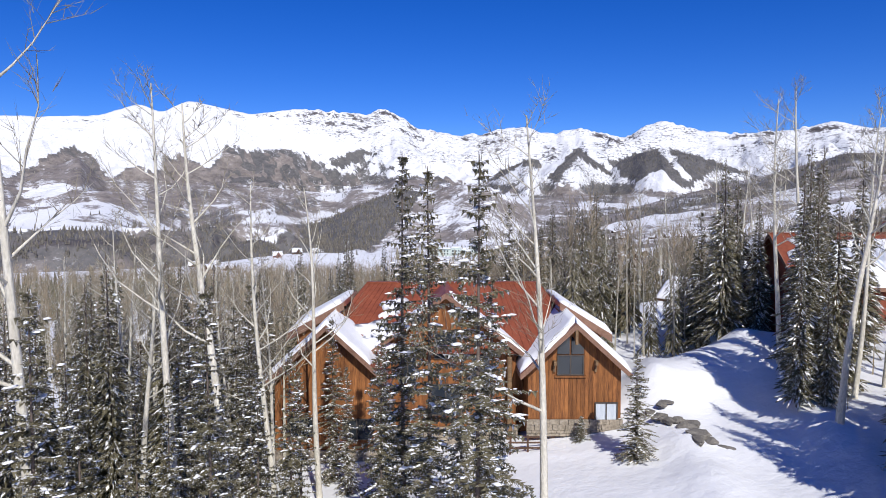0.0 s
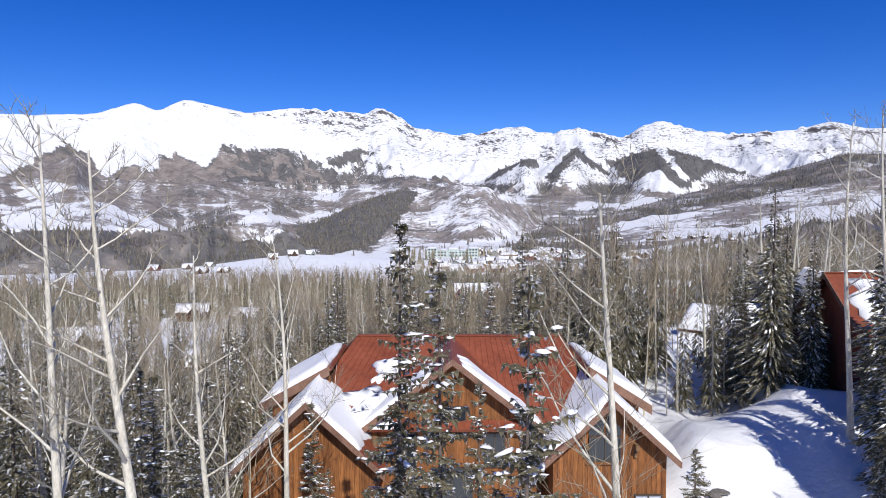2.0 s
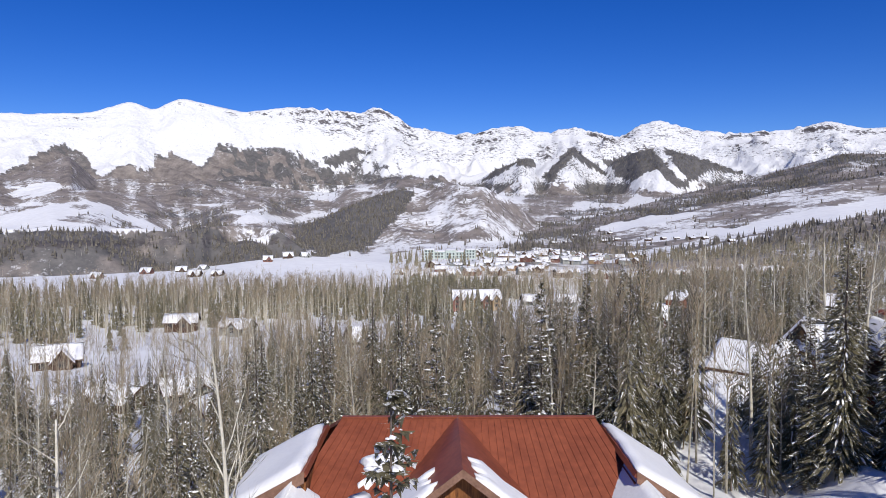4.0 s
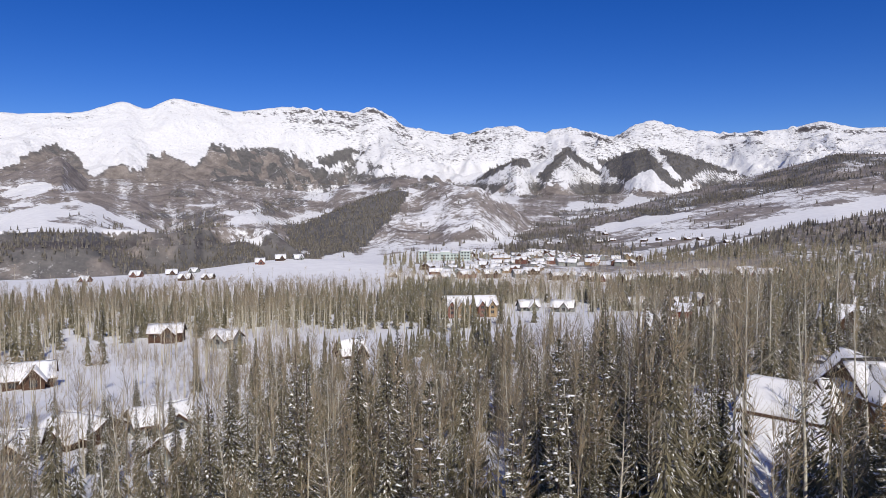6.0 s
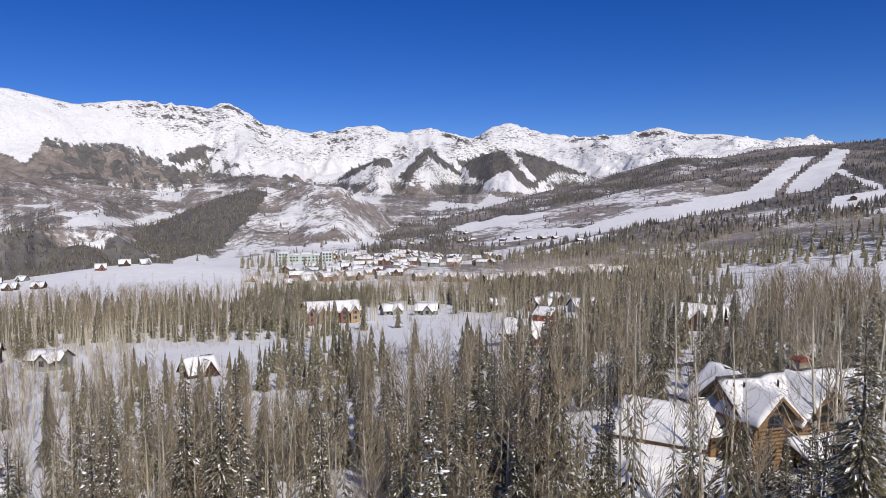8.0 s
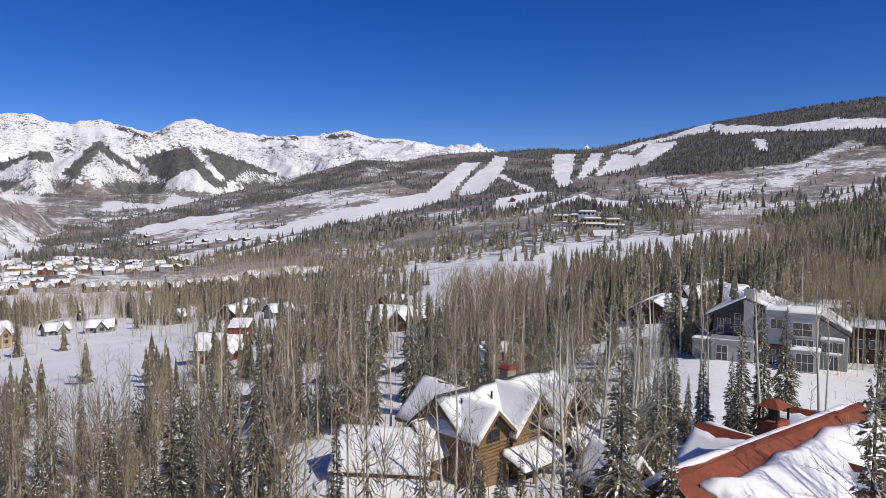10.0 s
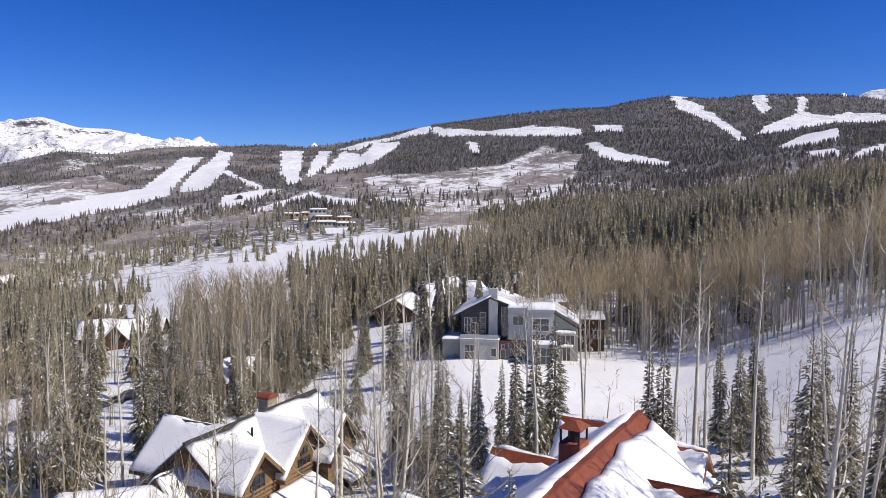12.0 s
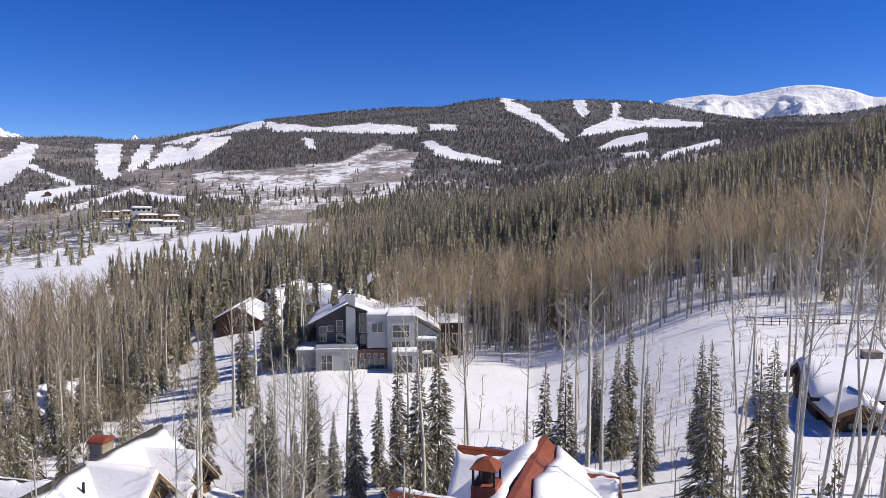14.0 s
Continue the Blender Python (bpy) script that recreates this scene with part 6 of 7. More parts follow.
# ---- the neighbour: red boards, long red roof ridge, brick-red chimney ----
def red_house():
    gx, gy = 39, 61
    H = house("red_house", "dark red board house with rust red metal roof under heavy snow", gx, gy, 0)
    gable(H, -10.0, 7.4, -4.6, 4.6, 0.5, 9.2, 12.75, "x", 0.8, 0.7, WOOD_RED, ROOF_RED, (((0.06, 1), (0.0, 0.86), 0.5), ((0, 1), (0, 0.96), 0.5)), FASCIA, 0.22, seed=51)
    part("ridge_cap", boxes((-10.8, 8.2, -0.16, 0.16, 12.93, 13.04)), ROOF_RED, H)
    gable(H, -0.7, 5.5, 0.5, 6.4, 0.5, 8.2, 11.0, "y", 0.6, 0.7, WOOD_RED, ROOF_RED, (((0, 1), (0, 0.86), 0.55), ((0, 1), (0, 0.9), 0.5)), FASCIA, 0.2, seed=53)
    gable(H, 6.5, 11.1, 0.5, 4.7, 0.5, 9.0, 11.5, "y", 0.6, 0.6, WOOD_RED, ROOF_RED, (((0, 1), (0, 0.86), 0.5), ((0, 1), (0, 0.86), 0.5)), FASCIA, 0.2, seed=55)
    gable(H, 4.6, 9.4, -3.6, 0, 0.5, 9.2, 11.4, "y", 0.5, 0.6, WOOD_RED, ROOF_RED, (((0, 1), (0, 0.9), 0.5), ((0, 1), (0, 0.9), 0.5)), FASCIA, 0.2, seed=58)
    gable(H, -2.2, 4.2, -6.0, 0, 0.5, 8.3, 11.5, "y", 0.6, 0.7, WOOD_RED, ROOF_RED, (((0, 1), (0, 0.88), 0.55), ((0, 1), (0, 0.88), 0.55)), FASCIA, 0.2, seed=57)
    # lean-to on the west end
    q = [(-10.9, 1.2, 8.3), (-10.9, 5.6, 8.3), (-8.6, 5.6, 9.9), (-8.6, 1.2, 9.9)]
    bm = bmesh.new()
    slab(bm, q, 0.25)
    part("roof", bm, ROOF_RED, H)
    snow_sheet(H, q, 0.35, seed=61)
    w = part("wall", boxes((-10.5, -9.05, 1.6, 5.2, 0.5, 8.0)), WOOD_RED, H)
    boards(w, -10.5, -9.05, 1.595, 1.0, lambda x: 8.1 + 0.5 * (x + 10.5), 0.22, 62)
    gable(H, -10.2, -8.2, 3.0, 5.4, 7.0, 11.2, 12.3, "y", 0.4, 0.5, WOOD_DARK, ROOF_DARK, (((0, 1), (0, 1), 0.4), ((0, 1), (0, 1), 0.4)), WOOD_DARK, 0.18, seed=64)
    for yy in (1.7, 5.0):
        part("porch_post", boxes((-10.8, -10.6, yy - 0.1, yy + 0.1, 1.0, 8.0)), WOOD_DARK, H)
    # chimney with an open hood
    cx, cy = 0.9, 1.5
    part("chimney", boxes((cx - 0.68, cx + 0.68, cy - 0.6, cy + 0.6, 9.5, 13.0)), WOOD_RED, H, "red boarded chimney stack", bevel=0.03)
    for a in (-1, 1):
        for b in (-1, 1):
            part("hood_post", boxes((cx + a * 0.6 - 0.05, cx + a * 0.6 + 0.05, cy + b * 0.5 - 0.05, cy + b * 0.5 + 0.05, 13.0, 13.75)), METAL, H)
    bm = bmesh.new()
    bmesh.ops.create_cone(bm, cap_ends=True, segments=12, radius1=0.32, radius2=0.28, depth=0.6, matrix=Matrix.Translation((cx, cy, 13.3)))
    part("flue", bm, METAL, H)
    bm = bmesh.new()
    hull(bm, [(cx - 0.7, cy - 0.67, 13.75), (cx + 0.7, cy - 0.67, 13.75), (cx + 0.7, cy + 0.67, 13.75), (cx - 0.7, cy + 0.67, 13.75)], [(cx - 0.2, cy - 0.15, 14.15), (cx + 0.2, cy - 0.15, 14.15), (cx + 0.2, cy + 0.15, 14.15), (cx - 0.2, cy + 0.15, 14.15)])
    part("chimney_cap", bm, ROOF_RED, H, "hipped red metal cap")
    for x in (-8, -5.5, 7.5):
        window(H, pose(x, -4.65, 5.6), 1.3, 1.5, 2, 1)
    window(H, pose(-10.52, 3.4, 5.0, 0, 0, -90), 1.0, 1.6, 1, 1)
    window(H, pose(1.0, -6.06, 6.2), 1.8, 1.6, 2, 1)
    return H


red_house()


# ---- log house with three dormers and a garage ----
def log_house():
    H = house("log_house", "brown log house with snow-covered gables and a stone chimney", 45.4, 91.6, 1.3, 6.5)
    H.scale = (0.9, 0.9, 0.9)
    full = ((0, 1), (0, 0.97), 0.4)
    gable(H, -8.4, 8.2, -4.3, 4.3, -3, 4.1, 7.65, "x", 0.6, 0.7, LOG, ROOF_DARK, (full, full), WOOD_DARK, seed=71)
    part("ridge_cap", boxes((-9.1, 8.9, -0.12, 0.12, 7.8, 8.08)), ROOF_DARK, H)
    for x, half, y, ze, zr, sd in ((-6.4, 2.3, -5.0, 4.9, 7.1, 73), (-0.5, 3.2, -5.2, 4.4, 7.6, 75), (5.0, 2.3, -5.3, 4.6, 6.9, 77)):
        gable(H, x - half, x + half, y, -0.5, -2.0, ze, zr, "y", 0.45, 0.8, LOG, ROOF_DARK, (((0, 1), (0, 1), 0.4), ((0, 1), (0, 1), 0.4)), LOG, seed=sd)
        window(H, pose(x, y - 0.02, ze - 1.2), 1.7, 1.7, 3, 2)
        window(H, pose(x, y - 0.02, ze + 0.75), 1.0, 0.7, 2, 1)
        for k in range(9):
            z = 1.2 + 0.36 * k
            if z < ze + 0.2:
                bm = bmesh.new()
                bmesh.ops.create_cone(bm, cap_ends=True, segments=8, radius1=0.17, radius2=0.17, depth=2 * half + 0.5, matrix=Matrix.Translation((x, y + 0.03, z)) @ Matrix.Rotation(math.pi / 2, 4, "Y"))
                part("log", bm, LOG, H)
    gable(H, 1.2, 3.6, -6.6, -4.0, 2.0, 4.2, 5.3, "y", 0.4, 0.5, LOG, ROOF_DARK, (((0, 1), (0, 1), 0.45), ((0, 1), (0, 1), 0.45)), WOOD_DARK, seed=79)
    for x0, x1, sd in ((-5.5, 0.8, 81), (2.6, 8.6, 83)):
        q = [(x0, -8.2, 1.9), (x1, -8.2, 1.9), (x1, -5.3, 2.9), (x0, -5.3, 2.9)]
        bm = bmesh.new()
        slab(bm, q, 0.2)
        part("porch_roof", bm, ROOF_DARK, H)
        snow_sheet(H, q, 0.4, seed=sd)
        for i in range(5):
            x = x0 + 0.3 + (x1 - x0 - 0.6) * i / 4
            bm = bmesh.new()
            bmesh.ops.create_cone(bm, cap_ends=True, segments=8, radius1=0.15, radius2=0.13, depth=4.4, matrix=Matrix.Translation((x, -7.8, -0.4)))
            part("post", bm, LOG, H, "round log porch post")
    gable(H, -10.4, -6.0, -1.0, 3.5, -3, 3.0, 5.4, "x", 0.6, 0.5, LOG, ROOF_DARK, (full, full), WOOD_DARK, seed=85)
    gable(H, -5.5, 1.5, 2, 9.0, -3, 3.6, 6.8, "y", 0.6, 0.6, LOG, ROOF_DARK, (full, full), WOOD_DARK, seed=87)
    part("chimney", boxes((2.0, 3.4, 0.6, 1.8, 5, 8.6)), STONE, H, "stone chimney stack", bevel=0.06)
    bm = bmesh.new()
    prof = [(2.7 - 0.8 * math.cos(a), 8.6 + 0.45 * math.sin(a)) for a in [math.pi * i / 8 for i in range(9)]]
    hull(bm, [(x, 0.5, z) for x, z in prof], [(x, 1.9, z) for x, z in prof])
    part("chimney_cap", bm, ROOF_RED, H, "curved rusty metal cap")
    for x, y in ((-6.9, -1.4), (-2.9, -1.6)):
        bm = bmesh.new()
        bmesh.ops.create_cone(bm, cap_ends=True, segments=8, radius1=0.1, radius2=0.1, depth=1.2, matrix=Matrix.Translation((x, y, 7.1)))
        part("vent_pipe", bm, METAL, H)
    G = house("garage", "log garage with a snow-covered roof and shed eave", 34.0, 93.2, 0.3, -44, "garage")
    G.scale = (0.88, 0.88, 0.88)
    gable(G, -4.2, 4.2, -3.6, 3.6, -2.5, 3.4, 5.75, "x", 0.6, 0.6, LOG, ROOF_DARK, (((0, 1), (0, 1), 0.4), ((0, 1), (0, 1), 0.4)), WOOD_DARK, seed=91)
    q = [(-4.6, -5.9, 1.9), (4.6, -5.9, 1.9), (4.6, -3.6, 2.7), (-4.6, -3.6, 2.7)]
    bm = bmesh.new()
    slab(bm, q, 0.2)
    part("shed_roof", bm, ROOF_DARK, G)
    snow_sheet(G, q, 0.35, seed=93)
    part("wall", boxes((-4.2, 4.2, -5.4, -3.6, -2.5, 1.9)), STONE, G, "pale stone lower wall")
    for x in (-2.2, 0, 2.2):
        window(G, pose(x, -5.42, -0.2), 1.3, 1.2, 2, 1)
    window(G, pose(-1.8, -3.62, 2.85), 1.6, 0.4, 3, 1)
    window(G, pose(1.8, -3.62, 2.85), 1.6, 0.4, 3, 1)


log_house()


# ---- modern pale stucco house: fronts face local -y, local x runs along the facade ----
def modern_house():
    H = house("modern_house", "large modern grey stucco house with stepped blocks and flat snow roofs", 104.4, 95.9, -1.1, -68)
    # local x: facade from its far end (-9) to its near end (+9)

    def block(x0, x1, y0, y1, z0, z1, mat, cap=0.3, name="wall"):
        w = part(name, boxes((x0, x1, y0, y1, z0, z1)), mat, H)
        if cap:
            snow_sheet(H, [(x0 - 0.15, y0 - 0.15, z1 + 0.12), (x1 + 0.15, y0 - 0.15, z1 + 0.12), (x1 + 0.15, y1, z1 + 0.12), (x0 - 0.15, y1, z1 + 0.12)], cap, seed=int(x0 * 7 + z1 * 3))
            part("parapet", boxes((x0 - 0.12, x1 + 0.12, y0 - 0.12, y0 + 0.15, z1 - 0.22, z1 + 0.14), (x0 - 0.12, x0 + 0.15, y0 + 0.15, y1, z1 - 0.22, z1 + 0.14), (x1 - 0.15, x1 + 0.12, y0 + 0.15, y1, z1 - 0.22, z1 + 0.14)), mat, H)
        return w
    base = -0.5
    # near wing with a falling roof line
    bm = bmesh.new()
    prof = [(3.0, base), (9.0, base), (9.0, 7.4), (4.6, 10.1), (3.0, 10.1)]
    hull(bm, [(x, 0, z) for x, z in prof], [(x, 11, z) for x, z in prof])
    part("wall", bm, STUCCO_DARK, H)
    q = [(9.4, -0.3, 7.35), (9.4, 11, 7.35), (4.6, 11, 10.3), (4.6, -0.3, 10.3)]
    bm = bmesh.new()
    slab(bm, q, 0.25)
    part("roof", bm, ROOF_DARK, H)
    snow_sheet(H, q, 0.3, (0.25, 1), (0, 1), seed=101)
    block(1.3, 5.3, -1.4, 6, base, 10.2, STUCCO, 0.5)
    block(-1.7, 1.3, -0.6, 8, 5.4, 10.3, STUCCO, 0.45)
    block(2.0, 5.6, -3.4, -1.4, base, 5.2, STUCCO, 0.3, "entrance_bay")
    block(-3.2, 1.3, -0.5, 6, base, 5.2, BRICK_RED, 0.0)
    block(-9.2, -3.2, -1.6, 7, base, 5.4, STUCCO, 0.2, "terrace_wall")
    block(-12.2, -9.2, -0.2, 5, base, 5.0, STUCCO_DARK, 0.25, "side_wall")
    # dark upper body with a winged roof
    bm = bmesh.new()
    prof = [(-9.4, 5.0), (0, 5.0), (0, 9.6), (-4.6, 11.6), (-9.4, 9.0)]
    hull(bm, [(x, 1.4, z) for x, z in prof], [(x, 12, z) for x, z in prof])
    part("wall", bm, CLAD_DARK, H, "charcoal clad upper storey")
    for q, sd in (([(-10.8, 0.0, 8.7), (-10.8, 12.5, 8.7), (-4.6, 12.5, 12.0), (-4.6, 0.0, 12.0)], 111), ([(1.2, 0.2, 9.7), (1.2, 12.5, 9.7), (-4.6, 12.5, 11.9), (-4.6, 0.2, 11.9)], 113)):
        bm = bmesh.new()
        slab(bm, q, 0.3)
        part("roof", bm, ROOF_DARK, H)
        snow_sheet(H, q, 0.35, seed=sd)
    part("chimney", boxes((-4.9, -3.5, 0.2, 1.6, 5.0, 13.3)), STUCCO, H, "tall pale stucco chimney", bevel=0.04)
    part("flue", boxes((-4.65, -4.3, 0.6, 1.0, 13.3, 13.5), (-4.1, -3.75, 0.6, 1.0, 13.3, 13.5)), METAL, H)
    block(0, 7.5, 12, 20, 3, 9.6, STUCCO_DARK, 0.45, "rear_wall")
    block(9.05, 13.5, 8, 15, base + 1, 7.4, WOOD_DARK, 0.45, "garage_wall")
    # windows
    for x, y, z, w, h, nx, nz in ((3.3, -1.42, 7.0, 2.6, 2.0, 2, 2), (3.3, -1.42, 4.7 + 0.6, 2.9, 1.3, 4, 1), (-0.2, -0.62, 7.7, 1.7, 1.5, 2, 1), (7.1, -0.02, 4.7, 2.8, 1.6, 4, 1), (7.3, -0.02, 2.2, 1.3, 2.2, 2, 1),
                                  (3.8, -3.42, 2.3, 2.4, 2.6, 3, 2), (-1.0, -0.52, 2.2, 3.9, 1.6, 5, 1), (-7.6, -1.62, 2.3, 1.7, 2.4, 2, 2), (-3.9, -1.62, 2.8, 0.9, 1.4, 1, 1),
                                  (-2.4, 1.38, 7.3, 1.2, 3.0, 2, 2), (-5.9, 1.38, 7.5, 1.0, 1.8, 1, 2), (-5.9, 1.38, 5.4, 1.0, 1.9, 1, 2), (-2.4, 1.38, 5.4, 1.0, 1.7, 1, 2), (-8.4, 1.38, 6.0, 1.0, 2.4, 2, 2), (-7.3, 1.38, 7.6, 0.9, 0.9, 1, 1)):
        window(H, pose(x, y, z), w, h, nx, nz, trim=TRIM)
    for i in range(4):
        window(H, pose(-2.5 + i * 1.0, -0.53, 3.9), 0.55, 0.7, 1, 1, trim=TRIM)
    part("awning", boxes((5.6, 8.6, -0.9, 0, 6.5, 6.7)), TRIM, H)
    snow_sheet(H, [(5.55, -0.95, 6.71), (8.65, -0.95, 6.71), (8.65, 0, 6.71), (5.55, 0, 6.71)], 0.3, seed=117)
    part("canopy", boxes((6.4, 8.2, -0.9, 0, 4.5, 4.62)), TRIM, H)
    snow_sheet(H, [(6.35, -0.95, 4.63), (8.25, -0.95, 4.63), (8.25, 0, 4.63), (6.35, 0, 4.63)], 0.2, seed=118)
    for x in (10.2, 12.4):
        window(H, pose(x, 7.98, 4.4), 1.5, 1.4, 2, 1, trim=TRIM)
    part("terrace_rail", boxes((-9.2, -3.2, -1.6, -1.5, 5.4, 6.2)), STUCCO, H)
    return H


modern_house()


# ---- other cabins, chalets and the village ----
def cabin(x, y, turn, length, width, eave, rise, wall, label, name="cabin", wing=True, roofs=None, group="cabins in the woods", wins=3, sink=1.5, boarded=True):
    z = min(gz(x, y), gz(x + 3, y + 3), gz(x - 3, y - 3))
    H = house(name, label, x, y, z, turn, "cabin" if name == "cabin" else "building", group)
    fine = (14, 6) if y < 240 and x < 200 else (6, 3)
    full = ((0, 1), (0, 0.96), 0.45)
    gable(H, -length / 2, length / 2, -width / 2, width / 2, -sink, eave, eave + rise, "x", 0.7, 0.6, wall, roofs or ROOF_DARK, (full, full), WOOD_DARK, seed=int(abs(x * 3 + y)) % 900, grid=fine, boarded=boarded)
    for i in range(wins):
        window(H, pose((i - (wins - 1) / 2) * length / max(wins, 1) * 0.9, -width / 2 - 0.02, eave - 1.9), 1.4, 1.3, 2, 1)
    if wing:
        w = width * 0.62
        gable(H, -w / 2 + length * 0.12, w / 2 + length * 0.12, -width * 0.85, 0, -sink, eave - 0.3, eave + rise * 0.82, "y", 0.5, 0.6, wall, roofs or ROOF_DARK, (full, full), WOOD_DARK, seed=int(abs(x + y * 2)) % 900, grid=fine, boarded=boarded)
        window(H, pose(length * 0.12, -width * 0.85 - 0.02, eave - 1.6), 1.6, 1.6, 2, 2)
    return H


cab_label = "brown timber cabin with thick snow on its gabled roof"
for args in [(-91, 184, 25, 10, 7, 2.8, 2.8, WOOD_DARK), (-52, 129, -20, 9, 7, 2.2, 1.7, WOOD_DARK), (-42, 133, 35, 8.5, 6, 2.2, 1.6, STUCCO_DARK), (-94, 274, 10, 11, 7, 4, 2.4, WOOD_DARK), (-69, 257, -15, 10, 6.5, 3.2, 2.2, STUCCO_DARK), (-23, 219, 30, 7, 6, 2, 3.2, WOOD_DARK),
             (-58, 122, 15, 7, 6, 1.8, 1.5, WOOD_DARK), (-31, 112, 60, 6.5, 5, 2, 1.8, STUCCO_DARK),
             (50, 392, 10, 10, 7, 3, 3, STUCCO_DARK), (66, 380, -20, 11, 7, 3, 3, STUCCO_DARK), (105, 388, 20, 11, 7, 3.5, 3.2, STUCCO_DARK), (140, 386, -30, 12, 8, 3.5, 3.2, WOOD_DARK), (168, 302, 25, 10, 7, 3, 3.2, WOOD_DARK),
             (114, 216, -40, 14, 9, 4, 3.5, WOOD_DARK), (126, 222, 30, 11, 8, 3.5, 3.2, WOOD_DARK), (80, 134, -25, 9, 6.5, 2.8, 2.4, WOOD_DARK), (118, 360, 40, 11, 8, 3.5, 3.2, WOOD_DARK), (128, 330, 10, 11, 7, 3.2, 3, STUCCO_DARK),
             (143, 145, 20, 14, 9, 3, 2.5, WOOD_DARK), (158, 140, -30, 16, 10, 3.2, 2.8, WOOD_DARK), (172, 150, 10, 13, 9, 3, 2.6, STUCCO_DARK), (150, 128, 60, 12, 8, 3, 2.4, WOOD_DARK), (176, 128, 30, 14, 9, 3, 2.5, WOOD_DARK)]:
    cabin(*args, cab_label)
red = cabin(62, 214, -35, 12, 8, 3.6, 3.2, WOOD_RED, "red board cabin with snowy roof and square tower", group="cabins in the woods")
part("tower", boxes((2.0, 6.4, -1, 3.6, 2, 8.2)), WOOD_RED, red)
snow_sheet(red, [(1.6, -1.4, 8.3), (6.8, -1.4, 8.3), (6.8, 4.0, 9.6), (1.6, 4.0, 9.6)], 0.4, seed=131)

condo = house("condominium", "tan and brick condominium block with many snowy gables", 18, 372, gz(18, 372) - 1, 8, "building")
gable(condo, -13, 13, -6, 6, -3, 7.5, 11, "x", 0.7, 0.6, TAN, ROOF_DARK, (((0, 1), (0, 1), 0.5), ((0, 1), (0, 1), 0.5)), WOOD_DARK, seed=141)
for i, x in enumerate((-10, -5, 0, 5, 10)):
    gable(condo, x - 1.9, x + 1.9, -8, 0, -3, 7.0, 9.6, "y", 0.4, 0.6, (BRICK_RED, TAN, TAN)[i % 3], ROOF_DARK, (((0, 1), (0, 1), 0.45), ((0, 1), (0, 1), 0.45)), WOOD_DARK, seed=143 + i)
    for z in (0.6, 3.6, 6.0):
        window(condo, pose(x, -8.02, z), 1.6, 1.5, 2, 1)

hotel = house("hotel", "long pale green hotel with many windows below the hills", 18, 1012, gz(18, 1012), 0, "building")
for i, (x0, x1, h) in enumerate(((-36, -22, 13), (-22, -6, 10), (-6, 8, 12), (8, 22, 10), (22, 36, 13))):
    part("wall", boxes((x0 + 0.05, x1 - 0.05, -7 - (i % 2 == 0) * 2, 9, -6, h)), GREEN_WALL, hotel)
    snow_sheet(hotel, [(x0, -8, h + 0.1), (x1, -8, h + 0.1), (x1, 9, h + 1.5), (x0, 9, h + 1.5)], 0.6, nu=6, nv=4, seed=151 + i)
    for z in range(2, int(h) - 2, 4):
        for x in np.arange(x0 + 2.5, x1 - 1, 4.2):
            window(hotel, pose(float(x), -7.02 - (i % 2 == 0) * 2, z), 2.2, 2.2, 1, 1)

vr = random.Random(5)
VILLAGE = [(116, 646), (128, 652), (140, 640), (156, 628), (167, 616), (180, 630), (196, 634), (210, 626), (226, 616), (238, 628), (252, 642), (268, 640), (284, 652), (276, 600), (296, 640), (-24, 660), (-4, 672), (14, 664), (-40, 690), (36, 690), (60, 700), (84, 690), (100, 720), (-176, 752), (-160, 758), (-146, 748), (-252, 692), (-276, 664), (-206, 636), (-226, 700), (-190, 650), (-300, 650)]
for i, (x, y) in enumerate(VILLAGE):
    small = x < 0
    cabin(x + vr.uniform(-4, 4), y + vr.uniform(-20, 40), vr.uniform(-35, 35), vr.uniform(8, 11) if small else vr.uniform(11, 17), vr.uniform(7, 9), vr.uniform(1.6, 2.8) + (0 if small else 2.5), vr.uniform(3.0, 4.2), (WOOD_DARK, STUCCO_DARK, WOOD_DARK, BRICK_RED)[i % 4],
          "far timber chalet with snow-covered roof in the village", "chalet", True, group="chalets of the village", wins=2, boarded=False)
rows = [(36, 760, 12), (60, 800, 14), (95, 850, 12), (130, 960, 16), (170, 1040, 16), (200, 900, 12), (60, 1080, 12), (250, 1000, 10), (100, 1160, 12), (200, 1180, 12)]
for cx, cy, count in rows:
    for i in range(count):
        x, y = cx + vr.uniform(-42, 42), cy + vr.uniform(-55, 55)
        if abs(x - 18) < 55 and abs(y - 1012) < 40:
            continue
        cabin(x, y, vr.choice((-20, -8, 5, 70, 84)) + vr.uniform(-9, 9), vr.uniform(8, 17), vr.uniform(6.5, 10), vr.uniform(2.5, 6), vr.uniform(2.2, 3.8), (STUCCO_DARK, WOOD_DARK, TAN, STUCCO_DARK, BRICK_RED)[i % 5],
              "far lodge block with snowy roof in the village", "lodge_block", i % 4 == 0, group="lodges of the village", wins=1, boarded=False)
for i, (x, y) in enumerate([(388, 1590), (402, 1350), (424, 1330), (440, 1304), (455, 1270), (468, 1242), (472, 1140), (311, 1590), (336, 1430), (352, 1440), (370, 1457), (234, 1423), (262, 1440)]):
    cabin(x, y, vr.uniform(-40, 40), vr.uniform(9, 14), 8, vr.uniform(2.5, 4), 2.6, WOOD_DARK, "far brown chalet beside the ski run", "chalet", False, group="chalets of the village", wins=1, boarded=False)


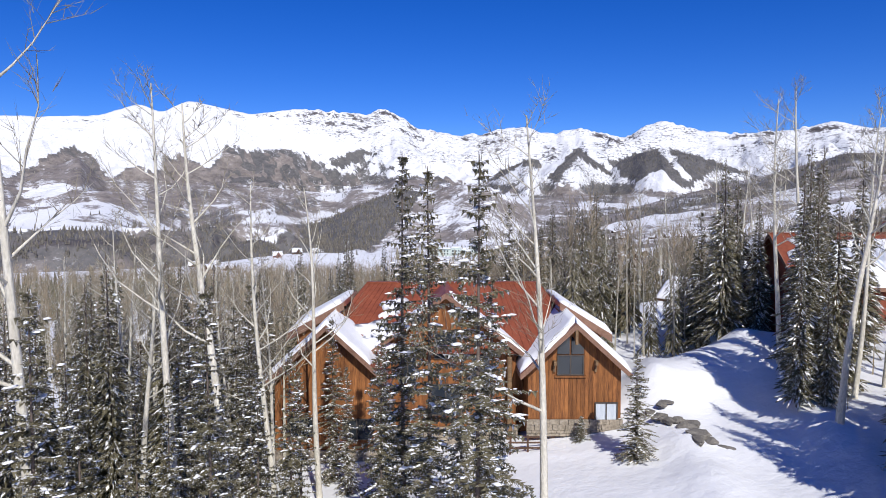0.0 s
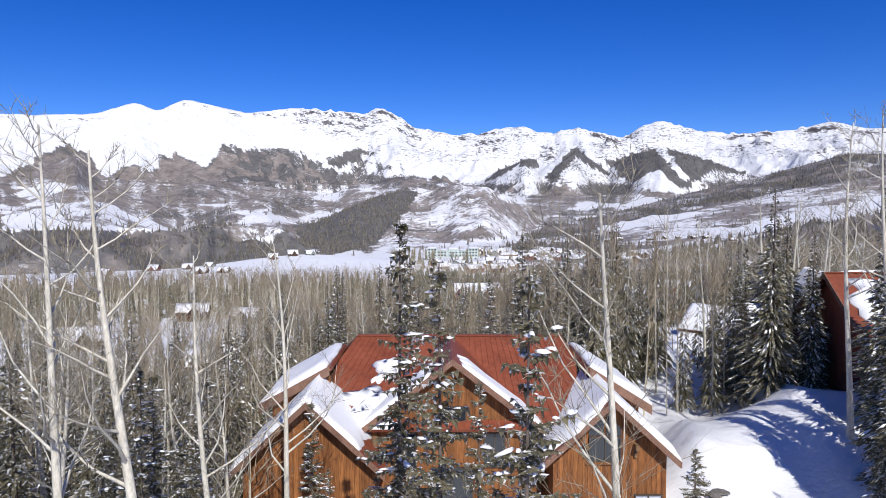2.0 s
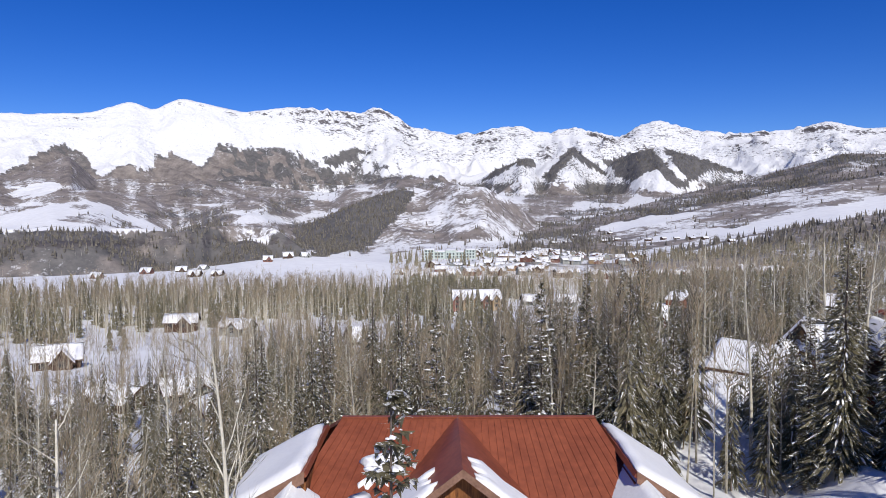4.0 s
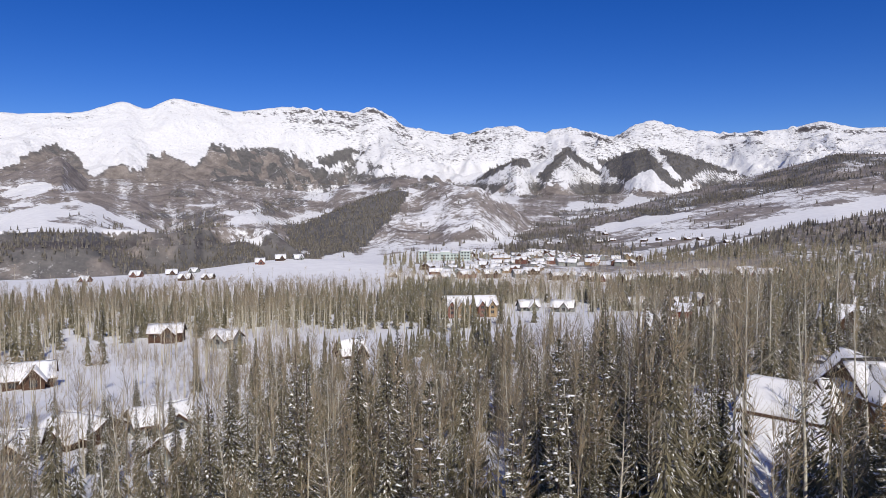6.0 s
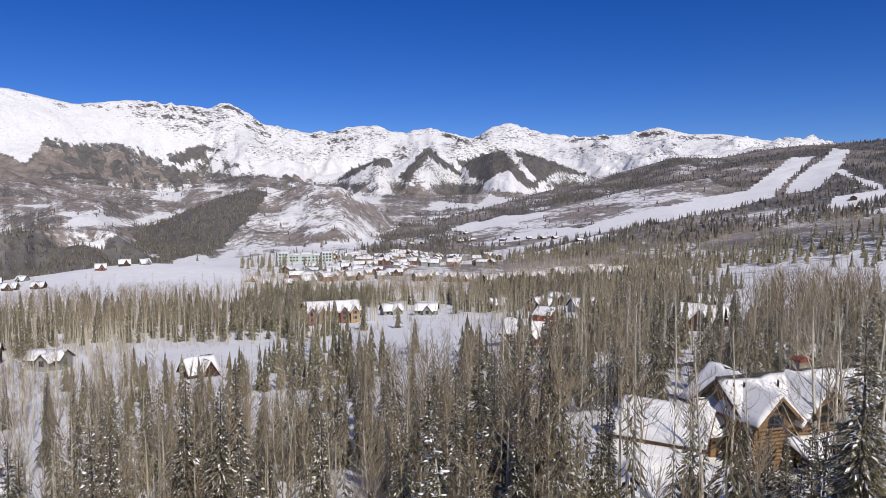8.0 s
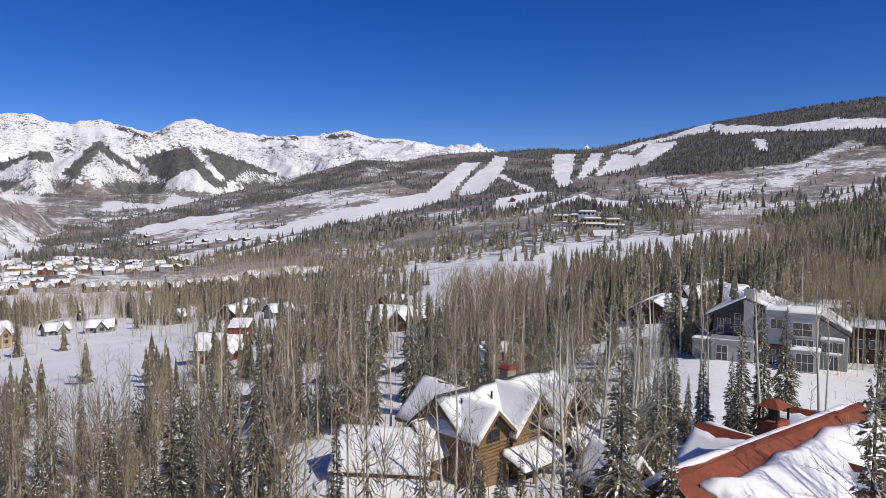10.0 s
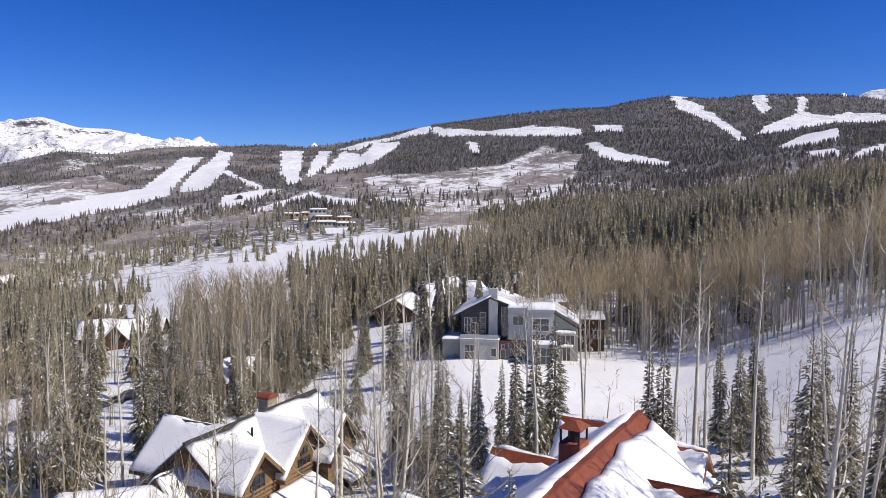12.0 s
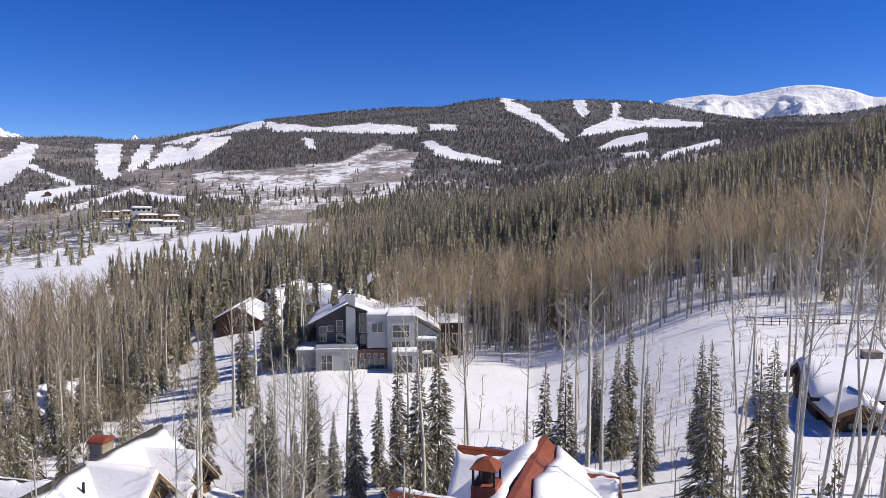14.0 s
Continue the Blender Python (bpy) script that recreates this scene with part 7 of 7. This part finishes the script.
def hill_lodge(x, y, turn, blocks, label):
    """A lodge of stepped flat-roofed blocks (x0, x1, depth front, depth back, height, wall) with snow on each."""
    H = house("lodge", label, x, y, gz(x, y) - 1.0, turn, "building", "lodges on the hill")
    for i, (x0, x1, y0, y1, z0, z1, wall) in enumerate(blocks):
        part("wall", boxes((x0, x1, y0, y1, z0, z1)), wall, H)
        part("eave", boxes((x0 - 0.8, x1 + 0.8, y0 - 1.2, y1 + 0.5, z1 + 0.01, z1 + 0.45)), WOOD_DARK, H)
        snow_sheet(H, [(x0 - 0.8, y0 - 1.2, z1 + 0.46), (x1 + 0.8, y0 - 1.2, z1 + 0.46), (x1 + 0.8, y1 + 0.5, z1 + 1.2), (x0 - 0.8, y1 + 0.5, z1 + 1.2)], 0.9, nu=6, nv=4, seed=171 + i)
        n = max(2, int((x1 - x0) / 4.5))
        for k in range(n):
            window(H, pose(x0 + (x1 - x0) * (k + 0.5) / n, y0 - 0.02, z1 - 3.2), 2.6, 2.2, 2, 1)
    return H


hill_lodge(640, 588, -48, [(-24, 4, -6, 6, -3, 7, STUCCO_DARK), (5, 26, -7, 6, -3, 5.5, STUCCO_DARK), (-20, 0, 7, 16, 2, 13, TAN), (6, 22, 7, 16, 2, 12, TAN), (-26, -6, 17, 26, 8, 21, STUCCO)], "pale lodge of stepped blocks with snowy flat roofs")
hill_lodge(700, 690, -45, [(-26, -4, -5, 6, -3, 7, TAN), (-2, 20, -5, 6, -3, 8, TAN)], "long tan lodge with snowy flat roofs among aspens")
cabin(803, 908, 45, 30, 10, 5, 2.5, WOOD_DARK, "dark ski lodge with a snowy roof at the run", "lodge", False, wins=3, group="lodges on the hill")
cabin(980, 1110, 45, 22, 10, 5, 3, WOOD_DARK, "dark ski lodge with a snowy roof at the run", "lodge", False, wins=3, group="lodges on the hill")

# brown timber house beyond the aspens
T = house("timber_house", "dark timber house with heavy snow on several low roofs", 79, 36, 6.3, -84)
deep = ((0, 1), (0, 1), 0.75)
gable(T, -6.5, 5.0, -2.5, 4.5, -2, 3.2, 4.9, "x", 0.8, 0.7, WOOD_DARK, ROOF_DARK, (deep, deep), WOOD_DARK, seed=161)
gable(T, -6.0, -2.4, -5.6, -1, -2, 2.3, 3.2, "y", 0.6, 0.8, WOOD_DARK, ROOF_DARK, (deep, deep), LOG, seed=163)
gable(T, 1.6, 6.8, -5.0, 0, -2, 1.9, 3.1, "y", 0.6, 0.8, LOG, ROOF_DARK, (deep, deep), WOOD_DARK, seed=165)
gable(T, 6.2, 13.0, -2.0, 4.0, -2, 2.2, 4.2, "x", 0.7, 0.7, LOG, ROOF_DARK, (deep, deep), WOOD_DARK, seed=167)
porch = [(-2.6, -6.4, 1.3), (2.2, -6.4, 1.3), (2.2, -2.6, 2.3), (-2.6, -2.6, 2.3)]
bm = bmesh.new()
slab(bm, porch, 0.2)
part("porch_roof", bm, ROOF_DARK, T)
snow_sheet(T, porch, 0.6, seed=169)
for x in (-2.2, -0.2, 1.8):
    bm = bmesh.new()
    bmesh.ops.create_cone(bm, cap_ends=True, segments=8, radius1=0.14, radius2=0.12, depth=3.6, matrix=Matrix.Translation((x, -6.0, -0.6)))
    part("post", bm, LOG, T, "round log porch post")
for x, y in ((-1.0, 1.4), (8.4, 1.2)):
    part("chimney", boxes((x - 0.8, x + 0.8, y - 0.6, y + 0.6, 3, 6.4)), STONE, T, "pale stone chimney stack", bevel=0.05)
for x, y in ((-4.2, -5.62), (4.2, -5.02), (9.6, -2.02)):
    window(T, pose(x, y, 0.4), 1.6, 1.3, 2, 2)

fence_x, fence_y = 109.0, 37.0
fence = tagged(new("retaining_fence"), "weathered timber railing half buried in deep snow", "fence")
fence.matrix_basis = pose(fence_x, fence_y, gz(fence_x, fence_y) - 0.7, 0, 0, -82)
for i in range(17):
    part("post", boxes((i - 8.05, i - 7.95, -0.05, 0.05, -0.6, 1.5)), FASCIA, fence, bevel=0.01)
for zz in (0.5, 0.95, 1.4):
    part("rail", boxes((-8.2, 8.2, -0.03, 0.03, zz - 0.04, zz + 0.04)), FASCIA, fence, bevel=0.01)

# stones and thawed gravel showing through the snow bank beside the house
rb = random.Random(77)
for i in range(16):
    k = i / 15
    x, y = 14.4 + 1.2 * k + rb.uniform(-0.8, 0.8), 46.5 - 6.5 * k + rb.uniform(-0.6, 0.6)
    bm = bmesh.new()
    bmesh.ops.create_icosphere(bm, subdivisions=2, radius=1.0)
    sx, sy, sz = rb.uniform(0.25, 0.7), rb.uniform(0.25, 0.6), rb.uniform(0.12, 0.28)
    for v in bm.verts:
        n = 1 + 0.28 * math.sin(v.co.x * 3.1 + i) * math.cos(v.co.y * 2.7 + 2 * i) + 0.16 * math.sin(v.co.z * 5 + 3 * i)
        v.co = Vector((v.co.x * sx * n, v.co.y * sy * n, v.co.z * sz * n))
    rock = part("boulder", bm, BOULDER, None)
    rock.matrix_basis = pose(x, y, float(ground_z([x], [y])[0]) + 0.05, 0, 0, rb.uniform(0, 180))
    tagged(rock, "dark lichened boulder half sunk in the snow bank", "boulder", "boulders in the snow bank")
